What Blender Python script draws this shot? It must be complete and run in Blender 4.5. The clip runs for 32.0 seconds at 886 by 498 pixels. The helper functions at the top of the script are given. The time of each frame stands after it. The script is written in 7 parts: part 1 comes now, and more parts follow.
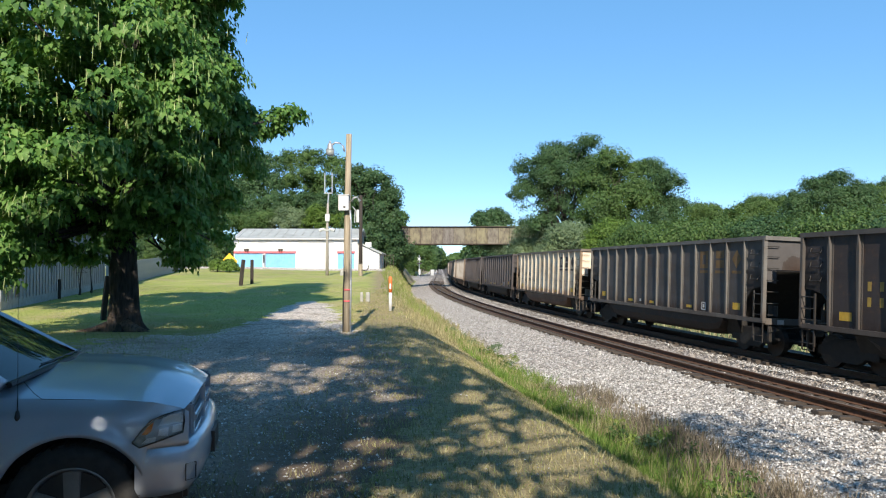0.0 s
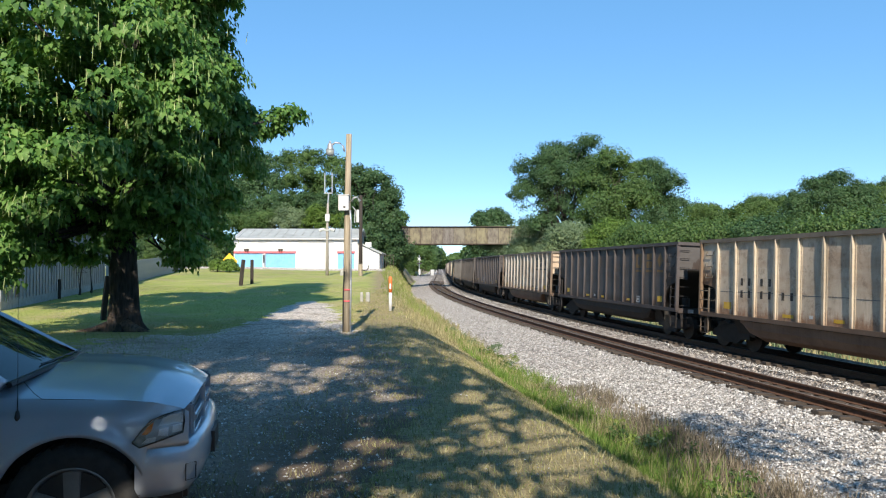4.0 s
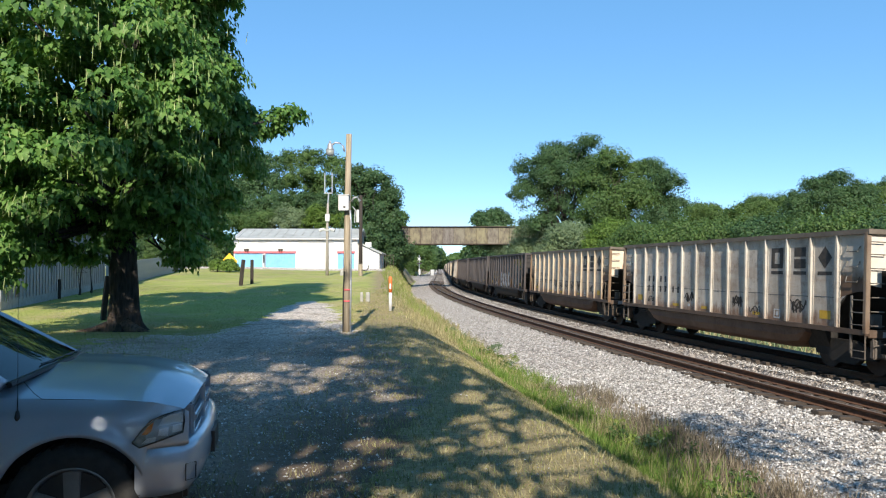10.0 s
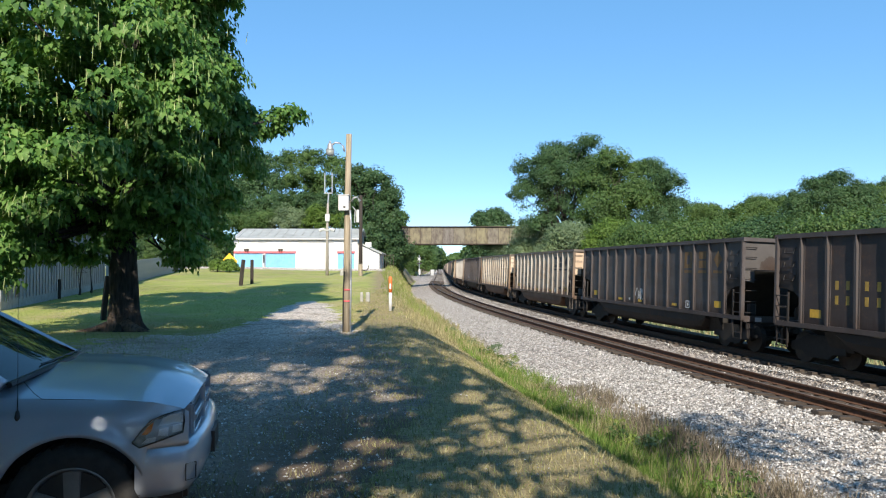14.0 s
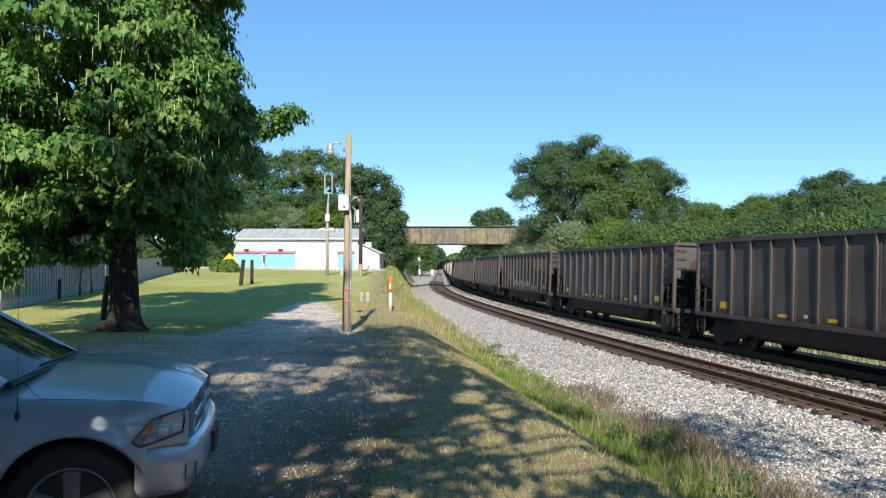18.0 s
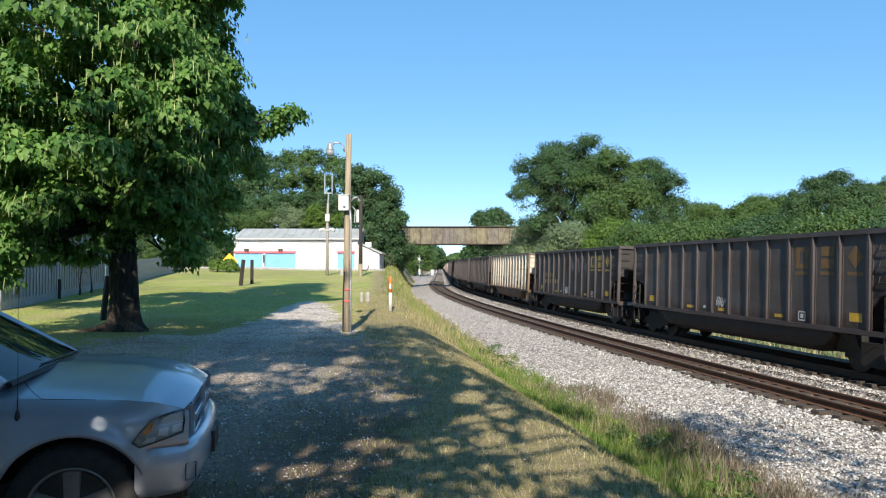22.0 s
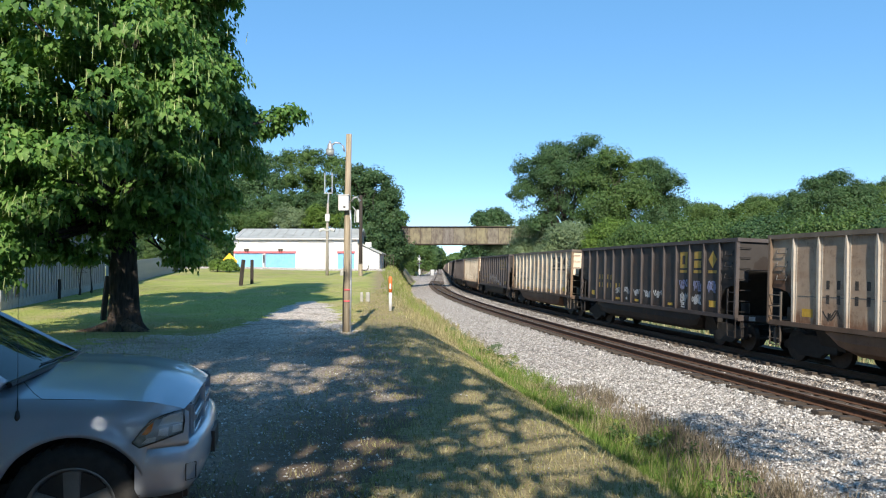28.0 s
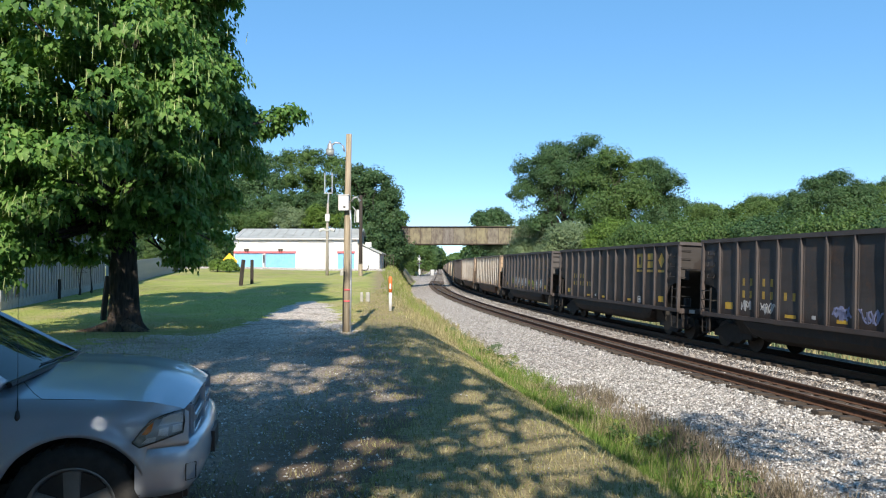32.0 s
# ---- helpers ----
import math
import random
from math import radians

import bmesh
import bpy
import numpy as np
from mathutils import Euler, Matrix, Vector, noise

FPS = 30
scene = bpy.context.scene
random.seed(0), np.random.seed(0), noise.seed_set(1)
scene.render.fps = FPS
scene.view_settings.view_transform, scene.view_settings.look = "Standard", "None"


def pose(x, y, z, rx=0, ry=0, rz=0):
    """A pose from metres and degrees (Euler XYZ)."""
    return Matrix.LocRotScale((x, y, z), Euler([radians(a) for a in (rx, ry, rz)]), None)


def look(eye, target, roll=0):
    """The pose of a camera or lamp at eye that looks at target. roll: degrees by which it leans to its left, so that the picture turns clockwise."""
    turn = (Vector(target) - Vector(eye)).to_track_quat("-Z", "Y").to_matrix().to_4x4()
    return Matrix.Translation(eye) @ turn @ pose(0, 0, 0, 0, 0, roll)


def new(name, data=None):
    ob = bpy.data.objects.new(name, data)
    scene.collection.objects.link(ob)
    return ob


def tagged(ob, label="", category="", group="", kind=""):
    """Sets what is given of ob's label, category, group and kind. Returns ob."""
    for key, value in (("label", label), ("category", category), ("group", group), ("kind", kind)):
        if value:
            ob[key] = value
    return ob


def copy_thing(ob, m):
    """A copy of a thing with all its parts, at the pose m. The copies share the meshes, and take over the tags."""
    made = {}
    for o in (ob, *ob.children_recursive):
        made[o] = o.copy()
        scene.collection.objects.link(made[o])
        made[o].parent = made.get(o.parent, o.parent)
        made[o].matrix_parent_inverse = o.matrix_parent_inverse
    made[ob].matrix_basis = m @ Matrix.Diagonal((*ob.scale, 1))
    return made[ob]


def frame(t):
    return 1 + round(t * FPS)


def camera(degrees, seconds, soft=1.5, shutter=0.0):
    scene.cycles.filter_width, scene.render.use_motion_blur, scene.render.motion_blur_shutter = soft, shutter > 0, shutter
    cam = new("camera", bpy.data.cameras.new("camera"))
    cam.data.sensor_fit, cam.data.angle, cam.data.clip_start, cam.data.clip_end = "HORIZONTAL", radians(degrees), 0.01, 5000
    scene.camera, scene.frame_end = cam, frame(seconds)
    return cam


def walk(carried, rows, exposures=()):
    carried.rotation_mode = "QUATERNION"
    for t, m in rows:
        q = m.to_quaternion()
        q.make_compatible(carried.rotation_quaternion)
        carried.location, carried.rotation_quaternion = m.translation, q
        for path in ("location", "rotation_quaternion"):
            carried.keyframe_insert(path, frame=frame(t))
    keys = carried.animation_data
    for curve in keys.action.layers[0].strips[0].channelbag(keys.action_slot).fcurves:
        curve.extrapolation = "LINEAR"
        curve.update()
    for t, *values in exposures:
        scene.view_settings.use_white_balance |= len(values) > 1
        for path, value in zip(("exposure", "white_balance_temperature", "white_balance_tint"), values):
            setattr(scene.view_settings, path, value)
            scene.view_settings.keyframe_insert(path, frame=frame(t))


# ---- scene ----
cam = camera(63.69, 32.0, soft=1.15)
EYE = 2.889
walk(cam, [(0.0, pose(0, 0, EYE, 91.399, 0, 0)), (32.0, pose(0, 0, EYE, 91.399, 0, 0))])
scene.view_settings.exposure = 0.69

# ---- world and sun: clear morning, the sun low behind the camera ----
SUN_ELEV = radians(33)
SUN_SIDE = 0.5
world = bpy.data.worlds.new("sky")
scene.world = world
world.use_nodes = True
wn, wl = world.node_tree.nodes, world.node_tree.links
sky = wn.new("ShaderNodeTexSky")
sky.sky_type, sky.sun_disc = "NISHITA", False
sky.sun_elevation, sky.sun_rotation = SUN_ELEV, math.pi - SUN_SIDE / 50
sky.altitude, sky.air_density, sky.dust_density, sky.ozone_density = 3000, 0.85, 0.0, 1.6
wn["Background"].inputs["Strength"].default_value = 0.127
rich = wn.new("ShaderNodeHueSaturation")
rich.inputs["Hue"].default_value, rich.inputs["Saturation"].default_value = 0.497, 1.06
wl.new(sky.outputs["Color"], rich.inputs["Color"])
wash = wn.new("ShaderNodeMix")
wash.data_type = "RGBA"
wash.inputs["Factor"].default_value = 0.4
next(s for s in wash.inputs if s.name == "B" and s.enabled).default_value = (0.8, 2.95, 5.6, 1)
wl.new(rich.outputs["Color"], next(s for s in wash.inputs if s.name == "A" and s.enabled))
wl.new(next(s for s in wash.outputs if s.enabled), wn["Background"].inputs["Color"])
sun_data = bpy.data.lights.new("sun", "SUN")
sun_data.energy, sun_data.angle, sun_data.color = 5.0, radians(0.55), (1.0, 0.905, 0.76)
sun = new("sun", sun_data)
sun.matrix_world = look((SUN_SIDE, -60 * math.cos(SUN_ELEV), 60 * math.sin(SUN_ELEV)), (0, 0, 0))

# ---- materials ----
def material(name, build):
    m = bpy.data.materials.new(name)
    m.use_nodes = True
    build(m.node_tree.nodes, m.node_tree.links, m.node_tree.nodes["Principled BSDF"])
    return m

def tex_noise(n, l, scale, detail=4.0, coords="Object", rough=0.6, stretch=None):
    c = n.new("ShaderNodeTexCoord")
    t = n.new("ShaderNodeTexNoise")
    t.inputs["Scale"].default_value, t.inputs["Detail"].default_value = scale, detail
    t.inputs["Roughness"].default_value = rough
    if stretch:
        mp = n.new("ShaderNodeMapping")
        mp.inputs["Scale"].default_value = stretch
        l.new(c.outputs[coords], mp.inputs["Vector"])
        l.new(mp.outputs["Vector"], t.inputs["Vector"])
    else:
        l.new(c.outputs[coords], t.inputs["Vector"])
    return t

def ramp(n, l, source, stops):
    r = n.new("ShaderNodeValToRGB")
    while len(r.color_ramp.elements) < len(stops):
        r.color_ramp.elements.new(0.5)
    for e, (p, c) in zip(r.color_ramp.elements, stops):
        e.position, e.color = p, (*c, 1) if len(c) == 3 else c
    l.new(source, r.inputs["Fac"])
    return r

def mixc(n, l, fac, a, b, mode="MIX"):
    m = n.new("ShaderNodeMix")
    m.data_type, m.blend_type = "RGBA", mode
    for sock, val in (("Factor", fac), ("A", a), ("B", b)):
        i = next(s for s in m.inputs if s.name == sock and s.enabled)
        if hasattr(val, "is_linked"):
            l.new(val, i)
        else:
            i.default_value = (*val, 1) if isinstance(val, tuple) else val
    return next(s for s in m.outputs if s.enabled)

def bump(n, l, source, p, strength=0.3, dist=0.01):
    b = n.new("ShaderNodeBump")
    b.inputs["Strength"].default_value, b.inputs["Distance"].default_value = strength, dist
    l.new(source, b.inputs["Height"])
    l.new(b.outputs["Normal"], p.inputs["Normal"])

def toned(c, k=0.86):
    return tuple(v * k for v in c)

def surf(name, a, b, scale=6.0, rough=0.7, metal=0.0, bumps=0.25, dist=0.01, big=0.35, stretch=None, grime=(0.05, 0.045, 0.04), grime_amount=0.25):
    """A worn surface: grain between two colours, broad stains over it, fine relief."""
    def build(n, l, p):
        t = tex_noise(n, l, scale, 6, stretch=stretch)
        r = ramp(n, l, t.outputs["Fac"], [(0.3, toned(a)), (0.7, toned(b))])
        t2 = tex_noise(n, l, big, 5)
        g = ramp(n, l, t2.outputs["Fac"], [(0.45, (0, 0, 0)), (0.8, (grime_amount,) * 3)])
        l.new(mixc(n, l, g.outputs["Color"], r.outputs["Color"], grime), p.inputs["Base Color"])
        p.inputs["Roughness"].default_value, p.inputs["Metallic"].default_value = rough, metal
        if bumps:
            bump(n, l, t.outputs["Fac"], p, bumps, dist)
    return material(name, build)

def foliage(name, dark, mid, light, translucent=0.3, rough=0.55, calm=0.0):
    dark, light = tuple(a + (b - a) * calm for a, b in zip(dark, mid)), tuple(a + (b - a) * calm for a, b in zip(light, mid))
    def build(n, l, p):
        g = n.new("ShaderNodeNewGeometry")
        r = ramp(n, l, g.outputs["Random Per Island"], [(0.0, toned(dark)), (0.5, toned(mid)), (1.0, toned(light))])
        t = tex_noise(n, l, 0.35, 4)
        shade = ramp(n, l, t.outputs["Fac"], [(0.3, (0.72 - 0.16 * calm, 0.75 - 0.15 * calm, 0.7)), (0.7, (1.15 + 0.25 * calm, 1.1 + 0.2 * calm, 1.0))])
        col = mixc(n, l, 1.0, r.outputs["Color"], shade.outputs["Color"], "MULTIPLY")
        l.new(col, p.inputs["Base Color"])
        p.inputs["Roughness"].default_value = rough
        p.inputs["Specular IOR Level"].default_value = 0.3
        tr = n.new("ShaderNodeBsdfTranslucent")
        l.new(mixc(n, l, 0.5, col, (0.16, 0.26, 0.02)), tr.inputs["Color"])
        mx = n.new("ShaderNodeMixShader")
        mx.inputs["Fac"].default_value = translucent
        l.new(p.outputs["BSDF"], mx.inputs[1])
        l.new(tr.outputs["BSDF"], mx.inputs[2])
        l.new(mx.outputs["Shader"], n["Material Output"].inputs["Surface"])
    return material(name, build)

def train_paint(name, streak=0.5):
    """Car paint: the object's own colour, dusty, streaked and rusted in patches."""
    def build(n, l, p):
        info = n.new("ShaderNodeObjectInfo")
        t = tex_noise(n, l, 1.3, 6, stretch=(1.0, 1.0, 0.22))
        s = ramp(n, l, t.outputs["Fac"], [(0.35, (0.72, 0.7, 0.68)), (0.65, (1.08, 1.06, 1.04))])
        base = mixc(n, l, 1.0, info.outputs["Color"], s.outputs["Color"], "MULTIPLY")
        t2 = tex_noise(n, l, 3.2, 8, rough=0.75)
        r = ramp(n, l, t2.outputs["Fac"], [(0.52, (0, 0, 0)), (0.7, (streak,) * 3)])
        rust = mixc(n, l, r.outputs["Color"], base, (0.10, 0.05, 0.025))
        t3 = tex_noise(n, l, 14, 4, stretch=(1, 1, 0.1))
        r3 = ramp(n, l, t3.outputs["Fac"], [(0.55, (0, 0, 0)), (0.8, (0.3,) * 3)])
        streaked = mixc(n, l, r3.outputs["Color"], rust, (0.035, 0.03, 0.026))
        t4 = tex_noise(n, l, 0.9, 7, stretch=(1, 0.5, 1.6), rough=0.7)
        r4 = ramp(n, l, t4.outputs["Fac"], [(0.46, (0, 0, 0)), (0.66, (streak * 0.9,) * 3)])
        dirty = mixc(n, l, r4.outputs["Color"], streaked, mixc(n, l, 1.0, streaked, (0.62, 0.46, 0.36), "MULTIPLY"))
        c5 = n.new("ShaderNodeTexCoord")
        z5 = n.new("ShaderNodeSeparateXYZ")
        l.new(c5.outputs["Object"], z5.inputs[0])
        t5 = tex_noise(n, l, 5.0, 6, stretch=(1, 1, 0.25), rough=0.7)
        wave = n.new("ShaderNodeMath")
        wave.operation = "MULTIPLY_ADD"
        l.new(t5.outputs["Fac"], wave.inputs[0])
        wave.inputs[1].default_value = -1.1
        l.new(z5.outputs["Z"], wave.inputs[2])
        r5 = ramp(n, l, wave.outputs[0], [(0.72, (min(0.95, streak * 1.5),) * 3), (1.3, (0, 0, 0))])
        l.new(mixc(n, l, r5.outputs["Color"], dirty, mixc(n, l, 1.0, dirty, (0.55, 0.36, 0.26), "MULTIPLY")), p.inputs["Base Color"])
        p.inputs["Roughness"].default_value = 0.72
        bump(n, l, t2.outputs["Fac"], p, 0.25, 0.01)
    return material(name, build)

def end_paint_nodes(n, l, p):
    """Car end: the object's colour with a rusty smudge of coal soot over the opening."""
    info = n.new("ShaderNodeObjectInfo")
    t = tex_noise(n, l, 2.2, 6)
    s = ramp(n, l, t.outputs["Fac"], [(0.3, (0.8, 0.78, 0.75)), (0.7, (1.1, 1.08, 1.06))])
    base = mixc(n, l, 1.0, info.outputs["Color"], s.outputs["Color"], "MULTIPLY")
    c = n.new("ShaderNodeTexCoord")
    mp = n.new("ShaderNodeMapping")
    mp.inputs["Location"].default_value = (0.25, 0, -2.55)
    mp.inputs["Scale"].default_value = (1.0, 0.0, 1.0)
    l.new(c.outputs["Object"], mp.inputs["Vector"])
    d = n.new("ShaderNodeVectorMath")
    d.operation = "LENGTH"
    l.new(mp.outputs["Vector"], d.inputs[0])
    add = n.new("ShaderNodeMath")
    add.operation = "MULTIPLY_ADD"
    l.new(t.outputs["Fac"], add.inputs[0])
    add.inputs[1].default_value = 0.7
    l.new(d.outputs["Value"], add.inputs[2])
    k = ramp(n, l, add.outputs[0], [(0.65, (0.95,) * 3), (1.15, (0.6,) * 3), (1.95, (0.0,) * 3)])
    l.new(mixc(n, l, k.outputs["Color"], base, mixc(n, l, 1.0, base, (0.4, 0.2, 0.1), "MULTIPLY")), p.inputs["Base Color"])
    p.inputs["Roughness"].default_value = 0.7

def bay_paint_nodes(n, l, p):
    """End bay: car colour, sooty and rusty round the opening under it."""
    info = n.new("ShaderNodeObjectInfo")
    t = tex_noise(n, l, 2.6, 6)
    s = ramp(n, l, t.outputs["Fac"], [(0.3, (0.78, 0.75, 0.72)), (0.7, (1.08, 1.06, 1.04))])
    base = mixc(n, l, 1.0, info.outputs["Color"], s.outputs["Color"], "MULTIPLY")
    c = n.new("ShaderNodeTexCoord")
    z = n.new("ShaderNodeSeparateXYZ")
    l.new(c.outputs["Object"], z.inputs[0])
    add = n.new("ShaderNodeMath")
    add.operation = "MULTIPLY_ADD"
    l.new(t.outputs["Fac"], add.inputs[0])
    add.inputs[1].default_value = -0.9
    l.new(z.outputs["Z"], add.inputs[2])
    sh = n.new("ShaderNodeMath")
    sh.operation = "SUBTRACT"
    l.new(add.outputs[0], sh.inputs[0])
    sh.inputs[1].default_value = 1.42
    k = ramp(n, l, sh.outputs[0], [(0.62, (0.95,) * 3), (0.86, (0.45,) * 3), (1.2, (0, 0, 0))])
    l.new(mixc(n, l, k.outputs["Color"], base, mixc(n, l, 1.0, base, (0.22, 0.13, 0.08), "MULTIPLY")), p.inputs["Base Color"])
    p.inputs["Roughness"].default_value = 0.75

BAY_PAINT = material("car_bay_paint", bay_paint_nodes)
END_PAINT = material("car_end_paint", end_paint_nodes)
RAIL = surf("rail_steel", (0.10, 0.045, 0.025), (0.16, 0.08, 0.045), 12, 0.75, 0.2, 0.3)
RAIL_TOP = surf("rail_head", (0.17, 0.12, 0.095), (0.27, 0.205, 0.165), 3, 0.5, 0.5, 0.05)
TIE = surf("tie_wood", (0.035, 0.027, 0.022), (0.085, 0.065, 0.05), 8, 0.9, 0, 0.6, 0.02, stretch=(0.3, 3, 3))
def stone_nodes(n, l, p):
    g = n.new("ShaderNodeNewGeometry")
    r = ramp(n, l, g.outputs["Random Per Island"], [(0, (0.085, 0.078, 0.07)), (0.3, (0.235, 0.218, 0.2)), (0.6, (0.4, 0.374, 0.346)), (0.85, (0.55, 0.52, 0.485)), (1, (0.78, 0.75, 0.71))])
    l.new(r.outputs["Color"], p.inputs["Base Color"])
    p.inputs["Roughness"].default_value = 0.85

STONE = material("ballast_stone", stone_nodes)
def gravel_nodes(n, l, p):
    g = n.new("ShaderNodeNewGeometry")
    r = ramp(n, l, g.outputs["Random Per Island"], [(0, (0.09, 0.083, 0.075)), (0.5, (0.25, 0.235, 0.215)), (0.9, (0.42, 0.4, 0.37)), (1, (0.68, 0.66, 0.63))])
    l.new(r.outputs["Color"], p.inputs["Base Color"])
    p.inputs["Roughness"].default_value = 0.9

GRAVEL = material("drive_gravel_stone", gravel_nodes)
PAINT = train_paint("car_paint", 0.6)
PAINT_RIB = train_paint("car_rib_paint", 0.3)
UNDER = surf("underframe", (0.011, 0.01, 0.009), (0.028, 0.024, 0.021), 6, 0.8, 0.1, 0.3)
WHEEL = surf("wheel_steel", (0.03, 0.024, 0.02), (0.07, 0.05, 0.04), 8, 0.6, 0.5, 0.2)
TREAD = surf("wheel_tread", (0.3, 0.29, 0.28), (0.42, 0.4, 0.39), 4, 0.35, 0.9, 0.05)
YELLOW = surf("reflective_yellow", (0.5, 0.29, 0.025), (0.68, 0.42, 0.04), 9, 0.6, 0, 0.05, grime_amount=0.5)
OCHRE = surf("lettering_ochre", (0.36, 0.225, 0.04), (0.5, 0.33, 0.055), 9, 0.7, 0, 0.05, grime_amount=0.5)
FADED = surf("lettering_faded", (0.13, 0.08, 0.035), (0.22, 0.12, 0.04), 5, 0.8, 0, 0.05, grime_amount=0.6)
BLACKMARK = surf("lettering_black", (0.03, 0.026, 0.024), (0.08, 0.065, 0.055), 7, 0.8, 0, 0.05, grime_amount=0.3)
WHITEMARK = surf("spray_white", (0.42, 0.42, 0.43), (0.6, 0.6, 0.6), 5, 0.7, 0, 0.05, grime_amount=0.4)
RUSTMARK = surf("spray_rust", (0.26, 0.11, 0.03), (0.38, 0.17, 0.05), 5, 0.8, 0, 0.05, grime_amount=0.4)
SOOT = surf("spray_grey", (0.1, 0.1, 0.1), (0.18, 0.175, 0.17), 5, 0.7, 0, 0.05, grime_amount=0.4)
SPRAY_Y = surf("spray_yellow_green", (0.3, 0.33, 0.06), (0.42, 0.45, 0.1), 5, 0.7, 0, 0.05)
SPRAY_B = surf("spray_blue", (0.18, 0.2, 0.36), (0.3, 0.32, 0.5), 5, 0.7, 0, 0.05)
BARK = surf("bark", (0.014, 0.012, 0.011), (0.075, 0.062, 0.052), 7, 0.95, 0, 1.0, 0.14, stretch=(2.2, 2.2, 0.35))
BARK_PALE = surf("bare_bark", (0.06, 0.045, 0.035), (0.24, 0.17, 0.125), 9, 0.95, 0, 1.0, 0.08, stretch=(2, 2, 0.4))
LEAF_CATALPA = foliage("catalpa_leaf", (0.054, 0.148, 0.04), (0.146, 0.318, 0.074), (0.29, 0.47, 0.145), 0.45)
POD = foliage("catalpa_pod", (0.24, 0.33, 0.12), (0.32, 0.41, 0.17), (0.42, 0.5, 0.24), 0.1)
LEAF_DARK = foliage("leaf_dark", (0.025, 0.068, 0.033), (0.06, 0.127, 0.058), (0.125, 0.2, 0.09), 0.3, calm=0.5)
LEAF_MID = foliage("leaf_mid", (0.038, 0.088, 0.03), (0.085, 0.16, 0.05), (0.16, 0.235, 0.08), 0.3, calm=0.5)
LEAF_PALE = foliage("leaf_pale", (0.09, 0.15, 0.08), (0.18, 0.26, 0.15), (0.29, 0.37, 0.235), 0.3, calm=0.5)
LEAF_BRIGHT = foliage("leaf_bright", (0.065, 0.135, 0.024), (0.12, 0.21, 0.04), (0.19, 0.29, 0.065), 0.3, calm=0.5)
GRASS = foliage("grass_blade", (0.15, 0.215, 0.045), (0.27, 0.345, 0.085), (0.45, 0.48, 0.18), 0.3, 0.7)
GRASS_TALL = foliage("tall_grass_blade", (0.085, 0.165, 0.028), (0.165, 0.28, 0.055), (0.29, 0.385, 0.11), 0.3, 0.7)
DEADWEED = foliage("dead_weed_stem", (0.12, 0.095, 0.075), (0.22, 0.18, 0.145), (0.36, 0.31, 0.25), 0.1, 0.9)
STRAW = foliage("straw_blade", (0.23, 0.195, 0.1), (0.4, 0.355, 0.2), (0.6, 0.545, 0.34), 0.25, 0.8)
POLE_WOOD = surf("pole_wood", (0.22, 0.18, 0.125), (0.5, 0.42, 0.31), 9, 0.9, 0, 0.8, 0.03, stretch=(3, 3, 0.15))
POLE_DARK = surf("dark_pole_wood", (0.022, 0.018, 0.015), (0.06, 0.046, 0.037), 4, 0.9, 0, 0.6, 0.02, stretch=(3, 3, 0.2))
POLE_GREY = surf("grey_pole_wood", (0.3, 0.27, 0.23), (0.46, 0.42, 0.37), 4, 0.9, 0, 0.5, 0.02, stretch=(3, 3, 0.2))
WHITE = surf("white_paint", (0.54, 0.54, 0.54), (0.64, 0.64, 0.63), 3, 0.6, 0, 0.08, grime=(0.4, 0.38, 0.34), grime_amount=0.3)
METAL_PALE = surf("galvanised", (0.45, 0.46, 0.47), (0.6, 0.61, 0.62), 8, 0.45, 0.6, 0.1)
# white siding with the shade on it put into a greyed base colour
SIDING_SHADED = surf("siding_white_shaded", (0.25, 0.255, 0.26), (0.34, 0.345, 0.35), 2, 0.55, 0, 0.08, grime=(0.3, 0.3, 0.28), grime_amount=0.4)
ROOF_GREY = surf("roof_metal", (0.42, 0.43, 0.41), (0.55, 0.56, 0.54), 1.2, 0.6, 0.2, 0.1, grime=(0.25, 0.24, 0.22), grime_amount=0.6)
BLUE = surf("blue_paint", (0.16, 0.42, 0.68), (0.22, 0.50, 0.76), 2, 0.55, 0, 0.06)
RED = surf("red_paint", (0.62, 0.10, 0.12), (0.72, 0.15, 0.16), 3, 0.6, 0, 0.06)
ORANGE = surf("orange_paint", (0.85, 0.16, 0.03), (0.95, 0.22, 0.05), 4, 0.5, 0, 0.05, grime_amount=0.1)
SIGN_YELLOW = surf("sign_yellow", (0.85, 0.5, 0.02), (0.9, 0.58, 0.03), 4, 0.5, 0, 0.03, grime_amount=0.1)
GIRDER_DARK = surf("girder_dark", (0.06, 0.045, 0.035), (0.11, 0.085, 0.065), 2, 0.85, 0.1, 0.3)
CONCRETE = surf("concrete", (0.32, 0.31, 0.28), (0.46, 0.45, 0.41), 5, 0.9, 0, 0.4, 0.02)
BLACK = surf("black_plastic", (0.012, 0.012, 0.013), (0.025, 0.025, 0.027), 10, 0.5, 0, 0.1)

# ---- geometry helpers ----
def g_box(cx, cy, cz, sx, sy, sz):
    v = [(cx + sx * i / 2, cy + sy * j / 2, cz + sz * k / 2) for i in (-1, 1) for j in (-1, 1) for k in (-1, 1)]
    return v, [(0, 1, 3, 2), (4, 6, 7, 5), (0, 4, 5, 1), (2, 3, 7, 6), (0, 2, 6, 4), (1, 5, 7, 3)]

def g_join(*geos):
    vs, fs = [], []
    for v, f in geos:
        k = len(vs)
        vs += list(v)
        fs += [tuple(i + k for i in q) for q in f]
    return vs, fs

def g_move(geo, m):
    return [tuple(m @ Vector(v)) for v in geo[0]], geo[1]

